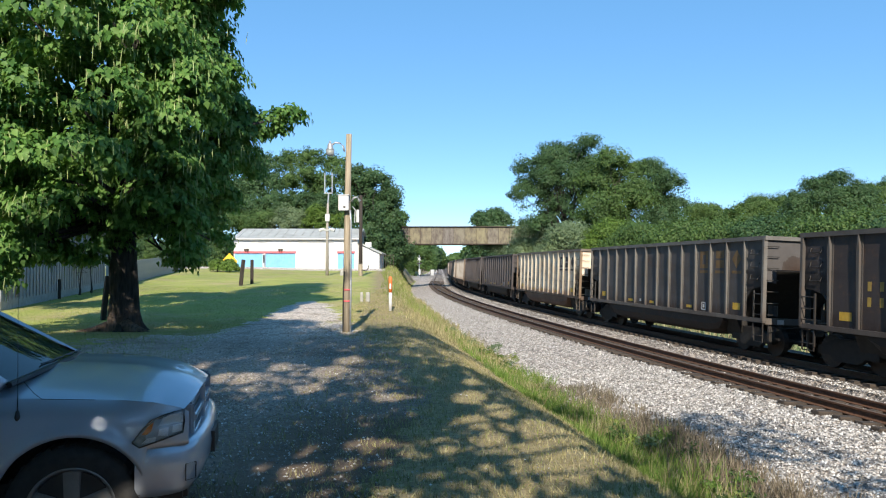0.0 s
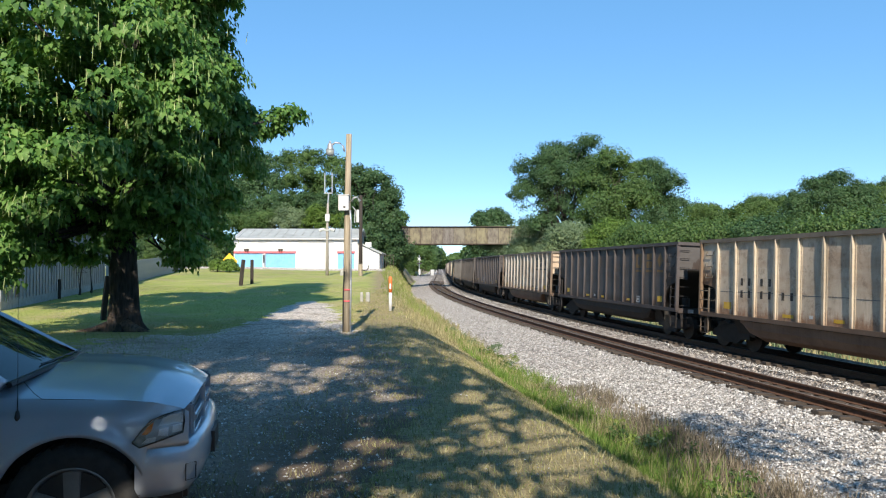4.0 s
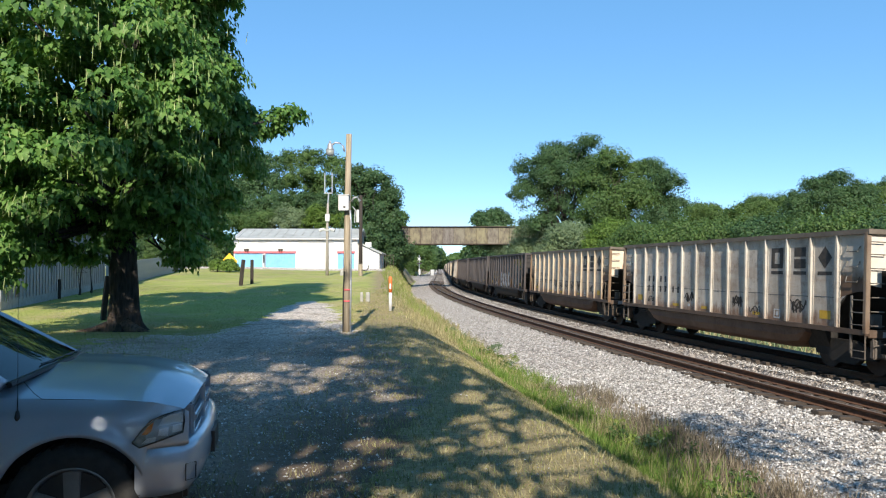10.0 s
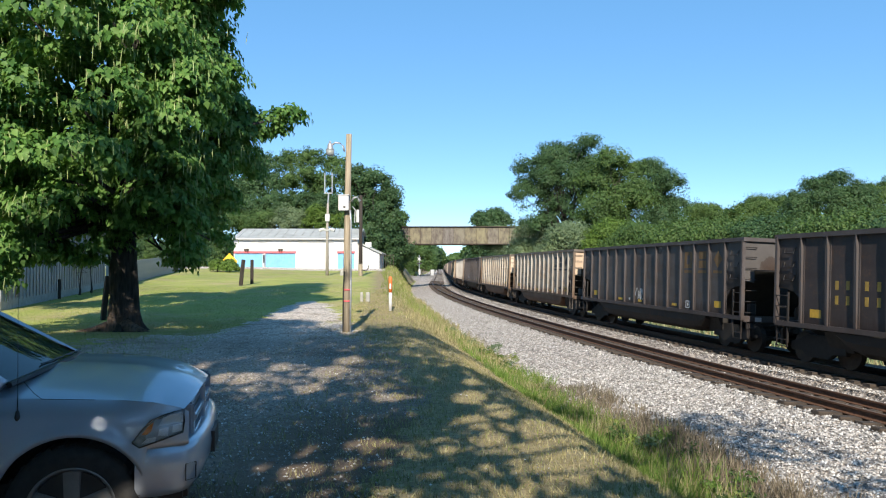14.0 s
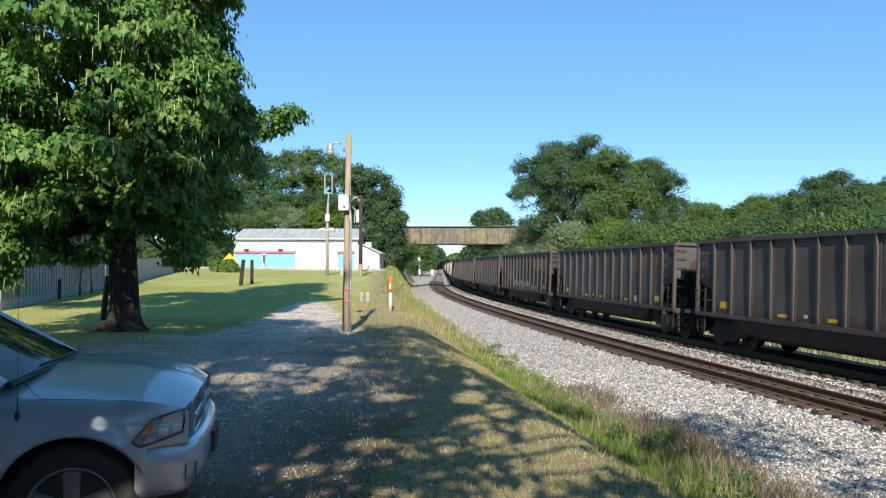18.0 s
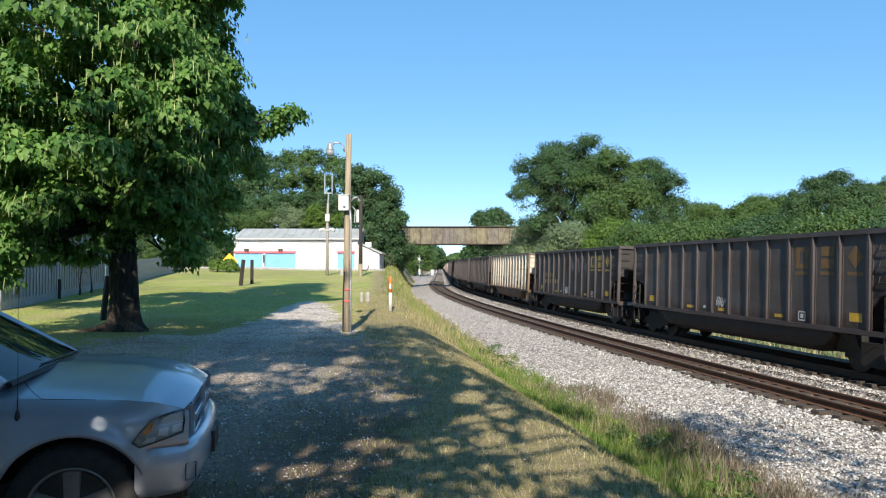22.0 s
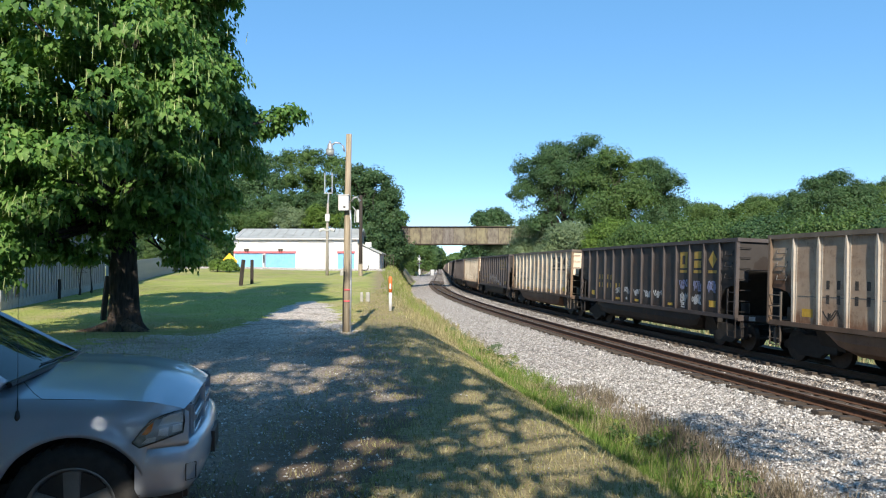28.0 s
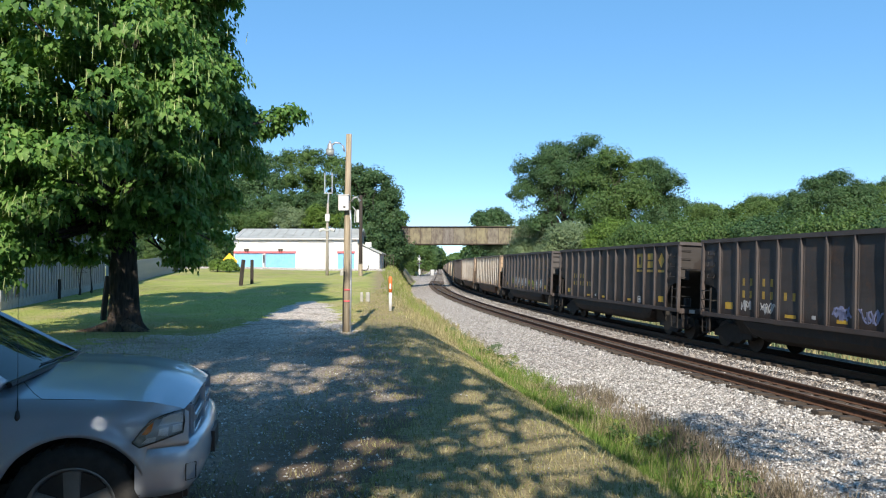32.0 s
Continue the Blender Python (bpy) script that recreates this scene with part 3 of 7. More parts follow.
def build_car():
    car = new("coal_car")
    # shell
    part("side_sheet", g_box(SKIN + 0.012, 0, (SILL + 3.72) / 2, 0.024, 12.62, 3.72 - SILL), PAINT, car)
    far_side = [g_box(-SKIN - 0.012, 0, (2.15 + 3.72) / 2, 0.024, 14.8, 3.72 - 2.15), g_box(-SKIN - 0.012, 0, (SILL + 2.15) / 2, 0.024, 12.4, 2.15 - SILL), g_box(1.50, 0, SILL + 0.03, 0.16, 14.8, 0.17)]
    far_side += [g_box(1.525, y, 2.42, 0.11, 0.1, 2.55) for y in RIBS + [-7.35, 7.35]]
    part("side_wall", g_join(*far_side), PAINT, car)
    for e in (-1, 1):
        bay = [(e * 7.36, 3.72), (e * 6.31, 3.72), (e * 6.31, 1.86), (e * 6.42, 2.02), (e * 6.95, 2.16), (e * 7.36, 2.2)]
        part("end_bay_sheet", g_plate(bay, "x", SKIN, 0.024), BAY_PAINT, car)
        wall = [(-1.46, 3.70), (1.46, 3.70), (1.46, 2.36), (1.12, 2.30), (1.12, 2.74), (-1.08, 2.74), (-1.08, 2.30), (-1.46, 2.36)]
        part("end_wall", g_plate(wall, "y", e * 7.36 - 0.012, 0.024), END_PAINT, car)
        slope = [(-1.45, e * 7.34, 2.70), (1.45, e * 7.34, 2.70), (1.45, e * 5.5, 1.02), (-1.45, e * 5.5, 1.02)]
        slope += [(x, y - e * 0.03, z + 0.03) for x, y, z in slope]
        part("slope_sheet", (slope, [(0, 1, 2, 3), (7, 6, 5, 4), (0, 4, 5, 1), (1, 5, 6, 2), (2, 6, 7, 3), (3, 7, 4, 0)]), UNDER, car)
        part("corner_post", g_box(SKIN - 0.03, e * 7.37, (SILL + 3.72) / 2, 0.13, 0.11, 3.72 - SILL), PAINT_RIB, car, bevel=0.01)
        part("end_sill", g_box(0, e * 7.32, SILL, 2.9, 0.2, 0.2), PAINT_RIB, car, bevel=0.015)
        part("center_post", g_box(0, e * 7.30, 1.9, 0.3, 0.1, 1.5), UNDER, car)
        part("coupler", g_join(g_box(0, e * 7.65, 0.86, 0.16, 0.6, 0.16), g_box(0.03, e * 7.86, 0.86, 0.3, 0.22, 0.28)), WHEEL, car, bevel=0.03)
        part("uncoupling_lever", g_tube([(-1.4, e * 7.5, 1.0), (-1.4, e * 7.5, 0.8), (-0.9, e * 7.52, 0.9), (-0.2, e * 7.6, 0.98)], 0.018, 6), PAINT_RIB, car)
        part("air_hose", g_tube([(-0.35, e * 7.55, 0.85), (-0.38, e * 7.75, 0.62), (-0.36, e * 7.95, 0.45), (-0.3, e * 8.06, 0.52)], 0.028, 8), BLACK, car, smooth=True)
        # ladders and grab irons
        part("brake_lever", g_join(g_box(-1.2, e * 7.36, 0.72, 0.22, 0.16, 0.5), g_box(-1.05, e * 7.42, 0.55, 0.3, 0.1, 0.12)), PAINT_RIB, car, bevel=0.03)
        part("end_tag", g_box(-0.95, e * 7.44, 1.1, 0.22, 0.02, 0.14), WHITEMARK, car)
        part("ladder_stile", g_box(SKIN - 0.03, e * 6.85, 1.32, 0.05, 0.05, 1.5), PAINT_RIB, car)
        for z in (0.66, 1.32, 1.64, 1.96):
            part("ladder_rung", g_ring_bar([(SKIN - 0.05, e * 6.85, z), (SKIN - 0.09, e * 6.9, z), (SKIN - 0.09, e * 7.32, z), (SKIN - 0.05, e * 7.37, z)]), PAINT_RIB, car)
        part("stirrup", g_tube([(SKIN - 0.02, e * 7.34, 1.05), (SKIN - 0.02, e * 7.34, 0.46), (SKIN - 0.02, e * 6.87, 0.46), (SKIN - 0.02, e * 6.87, 1.05)], 0.024, 6), PAINT_RIB, car)
        for z in (2.42, 2.82, 3.22):
            part("grab_iron", g_ring_bar([(SKIN, e * 6.62, z + 0.16), (SKIN - 0.055, e * 6.64, z), (SKIN - 0.055, e * 7.05, z), (SKIN, e * 7.08, z + 0.14)]), PAINT_RIB, car)
        for z in (1.32, 1.68, 2.04, 2.40, 2.78, 3.14, 3.46):
            part("end_rung", g_ring_bar([(-1.46, e * 7.38, z), (-1.44, e * 7.46, z), (-1.06, e * 7.46, z), (-1.04, e * 7.37, z)]), PAINT_RIB, car)
    for y in RIBS:
        rib = [(-0.042, 1.16), (0.042, 1.16), (0.042, 3.3), (0.012, 3.66), (-0.012, 3.66), (-0.042, 3.3)]
        vs, fs = g_plate(rib, "x", SKIN, -0.088)
        vs = [(x + (0.03 if x < SKIN - 0.01 and z < 1.3 else 0), yy + y, z) for x, yy, z in vs]
        rivets = []
        for i in range(17):
            for yy in (y - 0.075, y + 0.075):
                z, q = 1.26 + 0.145 * i, 0.02
                rivets.append(([(SKIN - 0.012, yy - q, z), (SKIN - 0.012, yy, z - q), (SKIN - 0.012, yy + q, z), (SKIN - 0.012, yy, z + q), (SKIN - 0.03, yy, z)], [(0, 1, 4), (1, 2, 4), (2, 3, 4), (3, 0, 4)]))
        flange = g_box(SKIN - 0.006, y, 2.42, 0.012, 0.2, 2.52)
        part("side_post", g_join((vs, fs), flange, *rivets), PAINT_RIB, car)
    rim = []
    for s in (-1, 1):
        rim.append(g_box(s * 1.48, 0, 3.725, 0.15, 14.94, 0.13))
    for e in (-1, 1):
        rim.append(g_box(0, e * 7.40, 3.725, 2.83, 0.14, 0.125))
    part("top_chord", g_join(*rim), PAINT_RIB, car)
    part("side_sill", g_box(SKIN - 0.02, 0, SILL + 0.02, 0.12, 14.8, 0.14), PAINT_RIB, car, bevel=0.012)
    # belly between the trucks
    prof = [(-1.46, 1.04), (-1.45, 0.8), (-1.36, 0.58), (-1.1, 0.44), (1.1, 0.44), (1.36, 0.58), (1.45, 0.8), (1.46, 1.04)]
    ys = [(-5.0, 0.25), (-4.6, 0.8), (-4.1, 1.0), (4.1, 1.0), (4.6, 0.8), (5.0, 0.25)]
    vs = [(x, y, 1.05 - (1.05 - z) * q) for y, q in ys for x, z in prof]
    n = len(prof)
    fs = [(i * n + j, i * n + j + 1, (i + 1) * n + j + 1, (i + 1) * n + j) for i in range(len(ys) - 1) for j in range(n - 1)]
    fs += [tuple(range(n)), tuple((len(ys) - 1) * n + j for j in range(n))]
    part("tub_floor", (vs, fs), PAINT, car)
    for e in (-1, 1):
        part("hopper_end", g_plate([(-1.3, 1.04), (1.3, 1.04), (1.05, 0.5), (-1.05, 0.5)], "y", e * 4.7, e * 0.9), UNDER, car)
        part("brake_rod", g_tube([(-0.7, e * 4.2, 0.62), (-0.75, e * 5.2, 0.6), (-0.6, e * 7.0, 0.72)], 0.025, 6), UNDER, car)
        part("brake_cylinder", g_tube([(-0.95, e * 7.05, 1.25), (-0.95, e * 7.05, 1.6)], [0.14, 0.14], 10), PAINT_RIB, car)
    part("center_sill", g_box(0, 0, 0.9, 0.42, 15.0, 0.3), UNDER, car)
    wm = wheelset_mesh()
    for y0 in (-6.1, 6.1):
        build_truck(car, y0, wm)
    return car

def g_mark(y, z, sy, sz, lift=0.0):
    return g_box(SKIN - 0.003 - lift, y, z, 0.004, sy, sz)

def g_ribbon(points, width):
    """A flat painted stroke on the car's side, along points of (y, z)."""
    vs, fs = [], []
    for i, (y, z) in enumerate(points):
        a, b = points[max(i - 1, 0)], points[min(i + 1, len(points) - 1)]
        dy, dz = b[0] - a[0], b[1] - a[1]
        d = math.hypot(dy, dz) or 1
        ny, nz = -dz / d * width / 2, dy / d * width / 2
        vs += [(SKIN - 0.006, y + ny, z + nz), (SKIN - 0.006, y - ny, z - nz), (SKIN - 0.001, y + ny, z + nz), (SKIN - 0.001, y - ny, z - nz)]
    for i in range(len(points) - 1):
        k = i * 4
        fs += [(k, k + 1, k + 5, k + 4), (k, k + 4, k + 6, k + 2), (k + 1, k + 3, k + 7, k + 5)]
    return vs, fs

def g_scribble(r, y, z, w, h, width, n=2):
    """A sprayed scrawl: restless strokes that run across the panel."""
    out = []
    for _ in range(n):
        f1, f2, a, b = r.uniform(7, 12), r.uniform(13, 21), r.uniform(0, 6.28), r.uniform(0, 6.28)
        y0, span = y + r.uniform(-0.1, 0.1) * w, w * r.uniform(0.5, 0.8)
        pts = []
        for i in range(22):
            u = i / 21
            pts.append((y0 - span * (u - 0.5) + 0.10 * w * math.sin(f1 * u + a), z + 0.5 * h * (0.65 * math.sin(f2 * u + b) + 0.35 * math.sin(f1 * 0.6 * u + a))))
        out.append(g_ribbon(pts, width * r.uniform(0.7, 1.0)))
    return g_join(*out)

BAYS = [(RIBS[i] + RIBS[i + 1]) / 2 for i in range(12)]
MARK_CACHE = {}
def mark(car, name, key, geo_fn, mat, label=""):
    if key not in MARK_CACHE:
        MARK_CACHE[key] = make_mesh(name, geo_fn(), mat)
    return part(name, MARK_CACHE[key], None, car, label)

def logo_shapes(i):
    y, z = BAYS[9 + i], 3.08
    w, h = 0.56, 0.62
    if i == 0:
        g = [g_mark(y + w / 2 - 0.08, z, 0.16, h), g_mark(y - w / 2 + 0.08, z, 0.16, h), g_mark(y, z + h / 2 - 0.07, w - 0.32, 0.14), g_mark(y, z - h / 2 + 0.07, w - 0.32, 0.14)]
    elif i == 1:
        g = [g_mark(y, z + 0.17, w * 0.9, 0.27), g_mark(y, z - 0.17, w * 0.9, 0.27)]
    else:
        g = [g_plate([(y + w / 2, z), (y, z + h / 2), (y - w / 2, z), (y, z - h / 2)], "x", SKIN - 0.005, 0.004)]
    return g_join(*g)

def dress_car(car, k, style, paint, rib, spray):
    """The car's colours, part by part, and its marks."""
    if style == "light":
        rib = (rib[0] * 0.97, rib[1] * 1.05, rib[2] * 1.16)
    for ob in car.children_recursive:
        ob.color = (*rib, 1) if ob.name.split(".")[0] in ("side_post", "top_chord", "corner_post", "side_sill", "ladder_rung", "grab_iron", "end_rung", "ladder_stile", "stirrup", "end_sill", "uncoupling_lever") else (*paint, 1)
        # end walls of light cars coloured brighter, for the sun that strikes them
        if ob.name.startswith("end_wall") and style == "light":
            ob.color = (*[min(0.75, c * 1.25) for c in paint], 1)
        # belly: fixed brown-grey on light cars, a darkened paint on dark ones
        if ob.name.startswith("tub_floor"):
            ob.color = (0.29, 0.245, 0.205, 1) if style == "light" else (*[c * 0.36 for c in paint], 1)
        if style == "light" and ob.name.startswith("side_post"):
            ob.color = (*[c * 0.84 for c in rib], 1)
        if style == "light" and ob.name.startswith("corner_post"):
            ob.color = (rib[0] * 0.34, rib[1] * 0.27, rib[2] * 0.22, 1)
        if style == "light" and ob.name.split(".")[0] in ("top_chord", "side_sill", "end_sill"):
            ob.color = (0.15, 0.132, 0.112, 1) if ob.name.startswith("top") else (0.13, 0.1, 0.08, 1)
        if ob.name.split(".")[0] in ("ladder_rung", "grab_iron", "end_rung", "ladder_stile", "stirrup", "uncoupling_lever", "brake_lever", "brake_cylinder"):
            ob.color = (*[c * 0.24 for c in rib], 1)
    for ob in car.children_recursive:
        ob.color = (*toned([c * q for c, q in zip(ob.color[:3], (1.1, 1.06, 1.0) if style == "light" else (1.05, 1.05, 1.03))], 0.88), 1)
    letter = {"light": BLACKMARK, "ochre": OCHRE, "faded": FADED}[style]
    for i in range(3):
        mark(car, "logo_block", (style, "logo", i), lambda: logo_shapes(i), letter)
        mark(car, "logo_underline", (style, "line", i), lambda: g_mark(BAYS[9 + i], 2.64, 0.56, 0.10), letter)
    if style != "faded":
        for i in (1, 2):
            for j in (-0.2, 0.2):
                mark(car, "lettering_bar", (style, "a", i, j), lambda: g_mark(BAYS[i] + j, 2.32, 0.12, 0.24), letter)
        for i in (1, 2, 3):
            for j in (-0.2, 0.2):
                mark(car, "lettering_bar", (style, "b", i, j), lambda: g_mark(BAYS[i] + j, 1.92, 0.12, 0.24), letter)
    for i, w, h, z in ((0, 0.44, 0.23, 1.5), (3, 0.5, 0.1, 1.34), (5, 0.4, 0.1, 1.34), (8, 0.4, 0.1, 1.34), (11, 0.44, 0.23, 1.5)):
        mark(car, "reflective_strip", ("strip", i), lambda: g_mark(BAYS[i] - 0.05, z, w, h), YELLOW, "yellow reflective strip")
    mark(car, "data_panel", "data", lambda: g_join(g_mark(BAYS[9] - 0.05, 1.52, 0.3, 0.04, 0), g_mark(BAYS[9] - 0.05, 1.28, 0.3, 0.04), g_mark(BAYS[9] + 0.09, 1.4, 0.04, 0.24), g_mark(BAYS[9] - 0.19, 1.4, 0.04, 0.24), g_mark(BAYS[9] - 0.05, 1.4, 0.12, 0.12)), WHITEMARK)
    if style == "light":
        mark(car, "seam_line", "seam", lambda: g_join(*[g_mark(y, 1.98 + 0.012 * ((i * 7) % 3 - 1), 0.8, 0.022) for i, y in enumerate(BAYS)]), SOOT, "dark scuffed seam across the side")
    mark(car, "data_plate", "plate", lambda: g_mark(BAYS[4], 1.38, 0.16, 0.1), WHITEMARK)
    r = random.Random(100 + k)
    for bays, z, h, width, mat, n in spray:
        for i in bays:
            name = "painted_scrawl"
            part(name, make_mesh(name, g_scribble(r, BAYS[i], z + r.uniform(-0.05, 0.05), 0.8, h, width, n), mat), None, car)

def sprayed_blocks(car):
    """Big white rounded shapes with black shading, one on each of four bays."""
    def arc(cy, cz, r, a0, a1, n=9):
        return [(cy - r * math.cos(radians(a0 + (a1 - a0) * i / (n - 1))), cz + 1.25 * r * math.sin(radians(a0 + (a1 - a0) * i / (n - 1)))) for i in range(n)]
    z = 1.78
    shapes = (lambda y: arc(y, z + 0.24, 0.2, 10, 270) + arc(y, z - 0.24, 0.2, 90, -170)[1:],
              lambda y: arc(y, z, 0.32, 45, 320, 14),
              lambda y: [(y + 0.27, z + 0.5)] + arc(y, z - 0.12, 0.27, 180, 360, 10) + [(y - 0.27, z + 0.5)],
              lambda y: [(y - 0.26, z + 0.5), (y + 0.02, z + 0.46)] + arc(y, z, 0.3, 60, 310, 12))
    for i, f in enumerate(shapes):
        line = f(BAYS[4 + i])
        part("sprayed_shade", make_mesh("sprayed_shade", g_ribbon([(y - 0.06, q - 0.05) for y, q in line], 0.34), BLACKMARK), None, car)
        white = make_mesh("sprayed_letter", g_ribbon(line, 0.25), WHITEMARK)
        white.transform(Matrix.Translation((-0.006, 0, 0)))
        part("sprayed_letter", white, None, car, "large white sprayed letter shape")

DARK, BROWN, SLATE, BLK = (0.054, 0.048, 0.05), (0.041, 0.032, 0.033), (0.076, 0.07, 0.071), (0.034, 0.029, 0.028)
TAN, PALE, CREAM, RUST = (0.4, 0.315, 0.245), (0.53, 0.46, 0.385), (0.57, 0.495, 0.41), (0.29, 0.19, 0.125)
DRIB, LRIB = (0.07, 0.062, 0.066), (0.5, 0.45, 0.39)
CARS = {k: ("faded", DARK, DRIB, ()) for k in range(-9, 36)}
for k in (-4, -5, -8):
    CARS[k] = ("light", RUST if k == -5 else TAN, LRIB, ())
CARS.update({
    -1: ("light", CREAM, (0.62, 0.54, 0.42), ()),
    0: ("faded", SLATE, (0.14, 0.135, 0.13), ()),
    1: ("ochre", BROWN, (0.085, 0.078, 0.075), ()),
    2: ("faded", SLATE, DRIB, (((4,), 1.7, 0.35, 0.05, WHITEMARK, 2),)),
    3: ("light", TAN, LRIB, (((8, 9), 1.4, 0.2, 0.03, BLACKMARK, 2),)),
    4: ("faded", SLATE, DRIB, ()),
    5: ("light", PALE, (0.6, 0.5, 0.38), ()),
    6: ("light", CREAM, LRIB, (((3, 7), 1.9, 0.3, 0.02, BLACKMARK, 2),)),
    7: ("ochre", BROWN, DRIB, (((4, 5), 1.75, 0.3, 0.03, SOOT, 3),)),
    8: ("faded", SLATE, DRIB, ()),
    9: ("ochre", BLK, DRIB, (((2,), 1.4, 0.3, 0.03, WHITEMARK, 4), ((9, 10), 1.75, 0.7, 0.04, SOOT, 4), ((4, 5, 6, 7, 9, 10), 2.6, 0.8, 0.26, SOOT, 1), ((3, 8), 1.5, 0.6, 0.2, RUSTMARK, 2))),
    10: ("light", PALE, (0.62, 0.5, 0.36), (((4, 5, 6, 7, 8), 1.75, 0.6, 0.05, BLACKMARK, 2), ((0, 10), 1.65, 0.4, 0.05, BLACKMARK, 2))),
    11: ("light", (0.52, 0.49, 0.455), (0.62, 0.57, 0.5), (((4, 7, 10), 1.65, 0.4, 0.06, BLACKMARK, 3), ((1, 8), 1.4, 0.3, 0.04, BLACKMARK, 2))),
    12: ("faded", SLATE, DRIB, (((3, 4), 1.6, 0.4, 0.04, WHITEMARK, 3),)),
    13: ("light", PALE, (0.62, 0.52, 0.4), (((5, 6, 7, 8), 1.75, 0.4, 0.04, BLACKMARK, 2),)),
    14: ("light", TAN, LRIB, (((3,), 1.5, 0.4, 0.04, BLACKMARK, 3), ((10, 11), 1.5, 0.3, 0.05, BLACKMARK, 2))),
    15: ("faded", SLATE, DRIB, (((5,), 1.6, 0.5, 0.04, WHITEMARK, 3),)),
    16: ("ochre", BROWN, DRIB, ()),
    17: ("faded", DARK, DRIB, ()),
    18: ("ochre", BLK, DRIB, (((3, 4, 5, 6, 7), 1.6, 0.35, 0.06, WHITEMARK, 3), ((8,), 1.45, 0.3, 0.03, WHITEMARK, 3))),
    19: ("faded", SLATE, DRIB, ()),
    20: ("faded", SLATE, DRIB, ()),
    21: ("faded", BROWN, DRIB, ()),
    22: ("light", (0.52, 0.48, 0.42), (0.66, 0.58, 0.46), (((4, 5, 6), 1.7, 0.8, 0.14, SOOT, 2), ((9, 10), 1.6, 0.35, 0.05, BLACKMARK, 2))),
    23: ("ochre", BLK, DRIB, (((6, 7, 8), 2.75, 0.9, 0.14, SOOT, 1), ((5,), 1.5, 0.4, 0.04, WHITEMARK, 4))),
    24: ("faded", SLATE, DRIB, (((5,), 1.55, 0.35, 0.035, WHITEMARK, 4),)),
    25: ("ochre", BLK, DRIB, (((1,), 1.5, 0.35, 0.04, WHITEMARK, 4),)),
    26: ("faded", SLATE, DRIB, (((1, 4, 5, 6, 9), 1.6, 0.5, 0.045, WHITEMARK, 3), ((11,), 1.4, 0.3, 0.05, WHITEMARK, 2))),
    27: ("light", PALE, (0.62, 0.53, 0.41), (((1, 5, 6, 7, 8, 9), 1.65, 0.6, 0.03, BLACKMARK, 3),)),
    28: ("ochre", BLK, DRIB, (((4, 5, 6, 7), 1.75, 0.8, 0.045, WHITEMARK, 2), ((8,), 1.6, 0.3, 0.04, WHITEMARK, 3))),
    29: ("light", CREAM, (0.62, 0.53, 0.41), ()),
    30: ("ochre", BLK, DRIB, (((3, 4, 5, 6, 7), 1.7, 0.3, 0.05, WHITEMARK, 3), ((9, 10, 11), 2.1, 0.4, 0.06, SPRAY_B, 3), ((9, 10), 1.6, 0.4, 0.05, WHITEMARK, 3))),
    31: ("light", TAN, LRIB, (((1,), 1.5, 0.3, 0.05, BLACKMARK, 2),)),
    32: ("light", (0.38, 0.28, 0.2), LRIB, (((1, 4, 5, 6, 7), 1.65, 0.55, 0.03, BLACKMARK, 3),)),
    33: ("faded", SLATE, DRIB, (((2,), 1.75, 0.5, 0.035, SPRAY_Y, 3), ((3, 4, 5, 6, 9, 10), 1.75, 0.6, 0.03, WHITEMARK, 4), ((7, 8), 1.65, 0.5, 0.04, SPRAY_Y, 3))),
    34: ("ochre", BLK, DRIB, ()),
    35: ("ochre", DARK, DRIB, (((5, 6), 1.55, 0.4, 0.06, SPRAY_B, 3), ((7, 8), 1.6, 0.6, 0.07, SPRAY_Y, 3), ((1, 2), 1.55, 0.35, 0.05, WHITEMARK, 3))),
})

def car_pose(centre):
    """A car's pose on the far track, carried by its two trucks and leaning with the cant."""
    xa, ya, _ = far_track(centre - 6.1)
    xb, yb, _ = far_track(centre + 6.1)
    turn = Euler((0, math.atan(TRAIN_CANT / 1.435), -math.atan2(xb - xa, yb - ya))).to_matrix().to_4x4()
    return Matrix.Translation(((xa + xb) / 2, (ya + yb) / 2, 0.0)) @ turn

# how far the train has come along the track at each second
TRAVEL = [(0, 8.99), (1, 26.56), (2, 44.82), (2.5, 53.82), (3, 62.25), (3.5, 71.67), (5.5, 106.7), (6, 115.58), (7, 133.09), (8, 151.35), (9, 168.86), (10, 186.12), (11, 204.3), (12, 221.7), (13, 239.11), (14, 257.41), (14.5, 266.24), (16.5, 301.26), (17, 309.79), (18, 327.93), (19, 346.1), (20, 364.45), (21, 381.96), (22, 399.3), (23, 417.31), (24, 435.38), (25, 452.8), (25.5, 461.62), (27.5, 496.52), (28, 505.02), (29, 522.43), (30, 539.85), (31, 557.4), (32, 574.87)]

def travelled(t):
    return float(np.interp(t, [q[0] for q in TRAVEL], [q[1] for q in TRAVEL]))

def centre_of(k, t):
    return travelled(t) - CAR_PITCH * k

STYLE_LABEL = {"light": "tan steel coal gondola streaked with rust, dark lettering", "ochre": "black-brown steel coal gondola with ochre lettering", "faded": "dark grey steel coal gondola with faded lettering"}
train = {}
proto = build_car()
for k in CARS:
    car = proto if k == 35 else copy_thing(proto, Matrix.Identity(4))
    train[k] = car
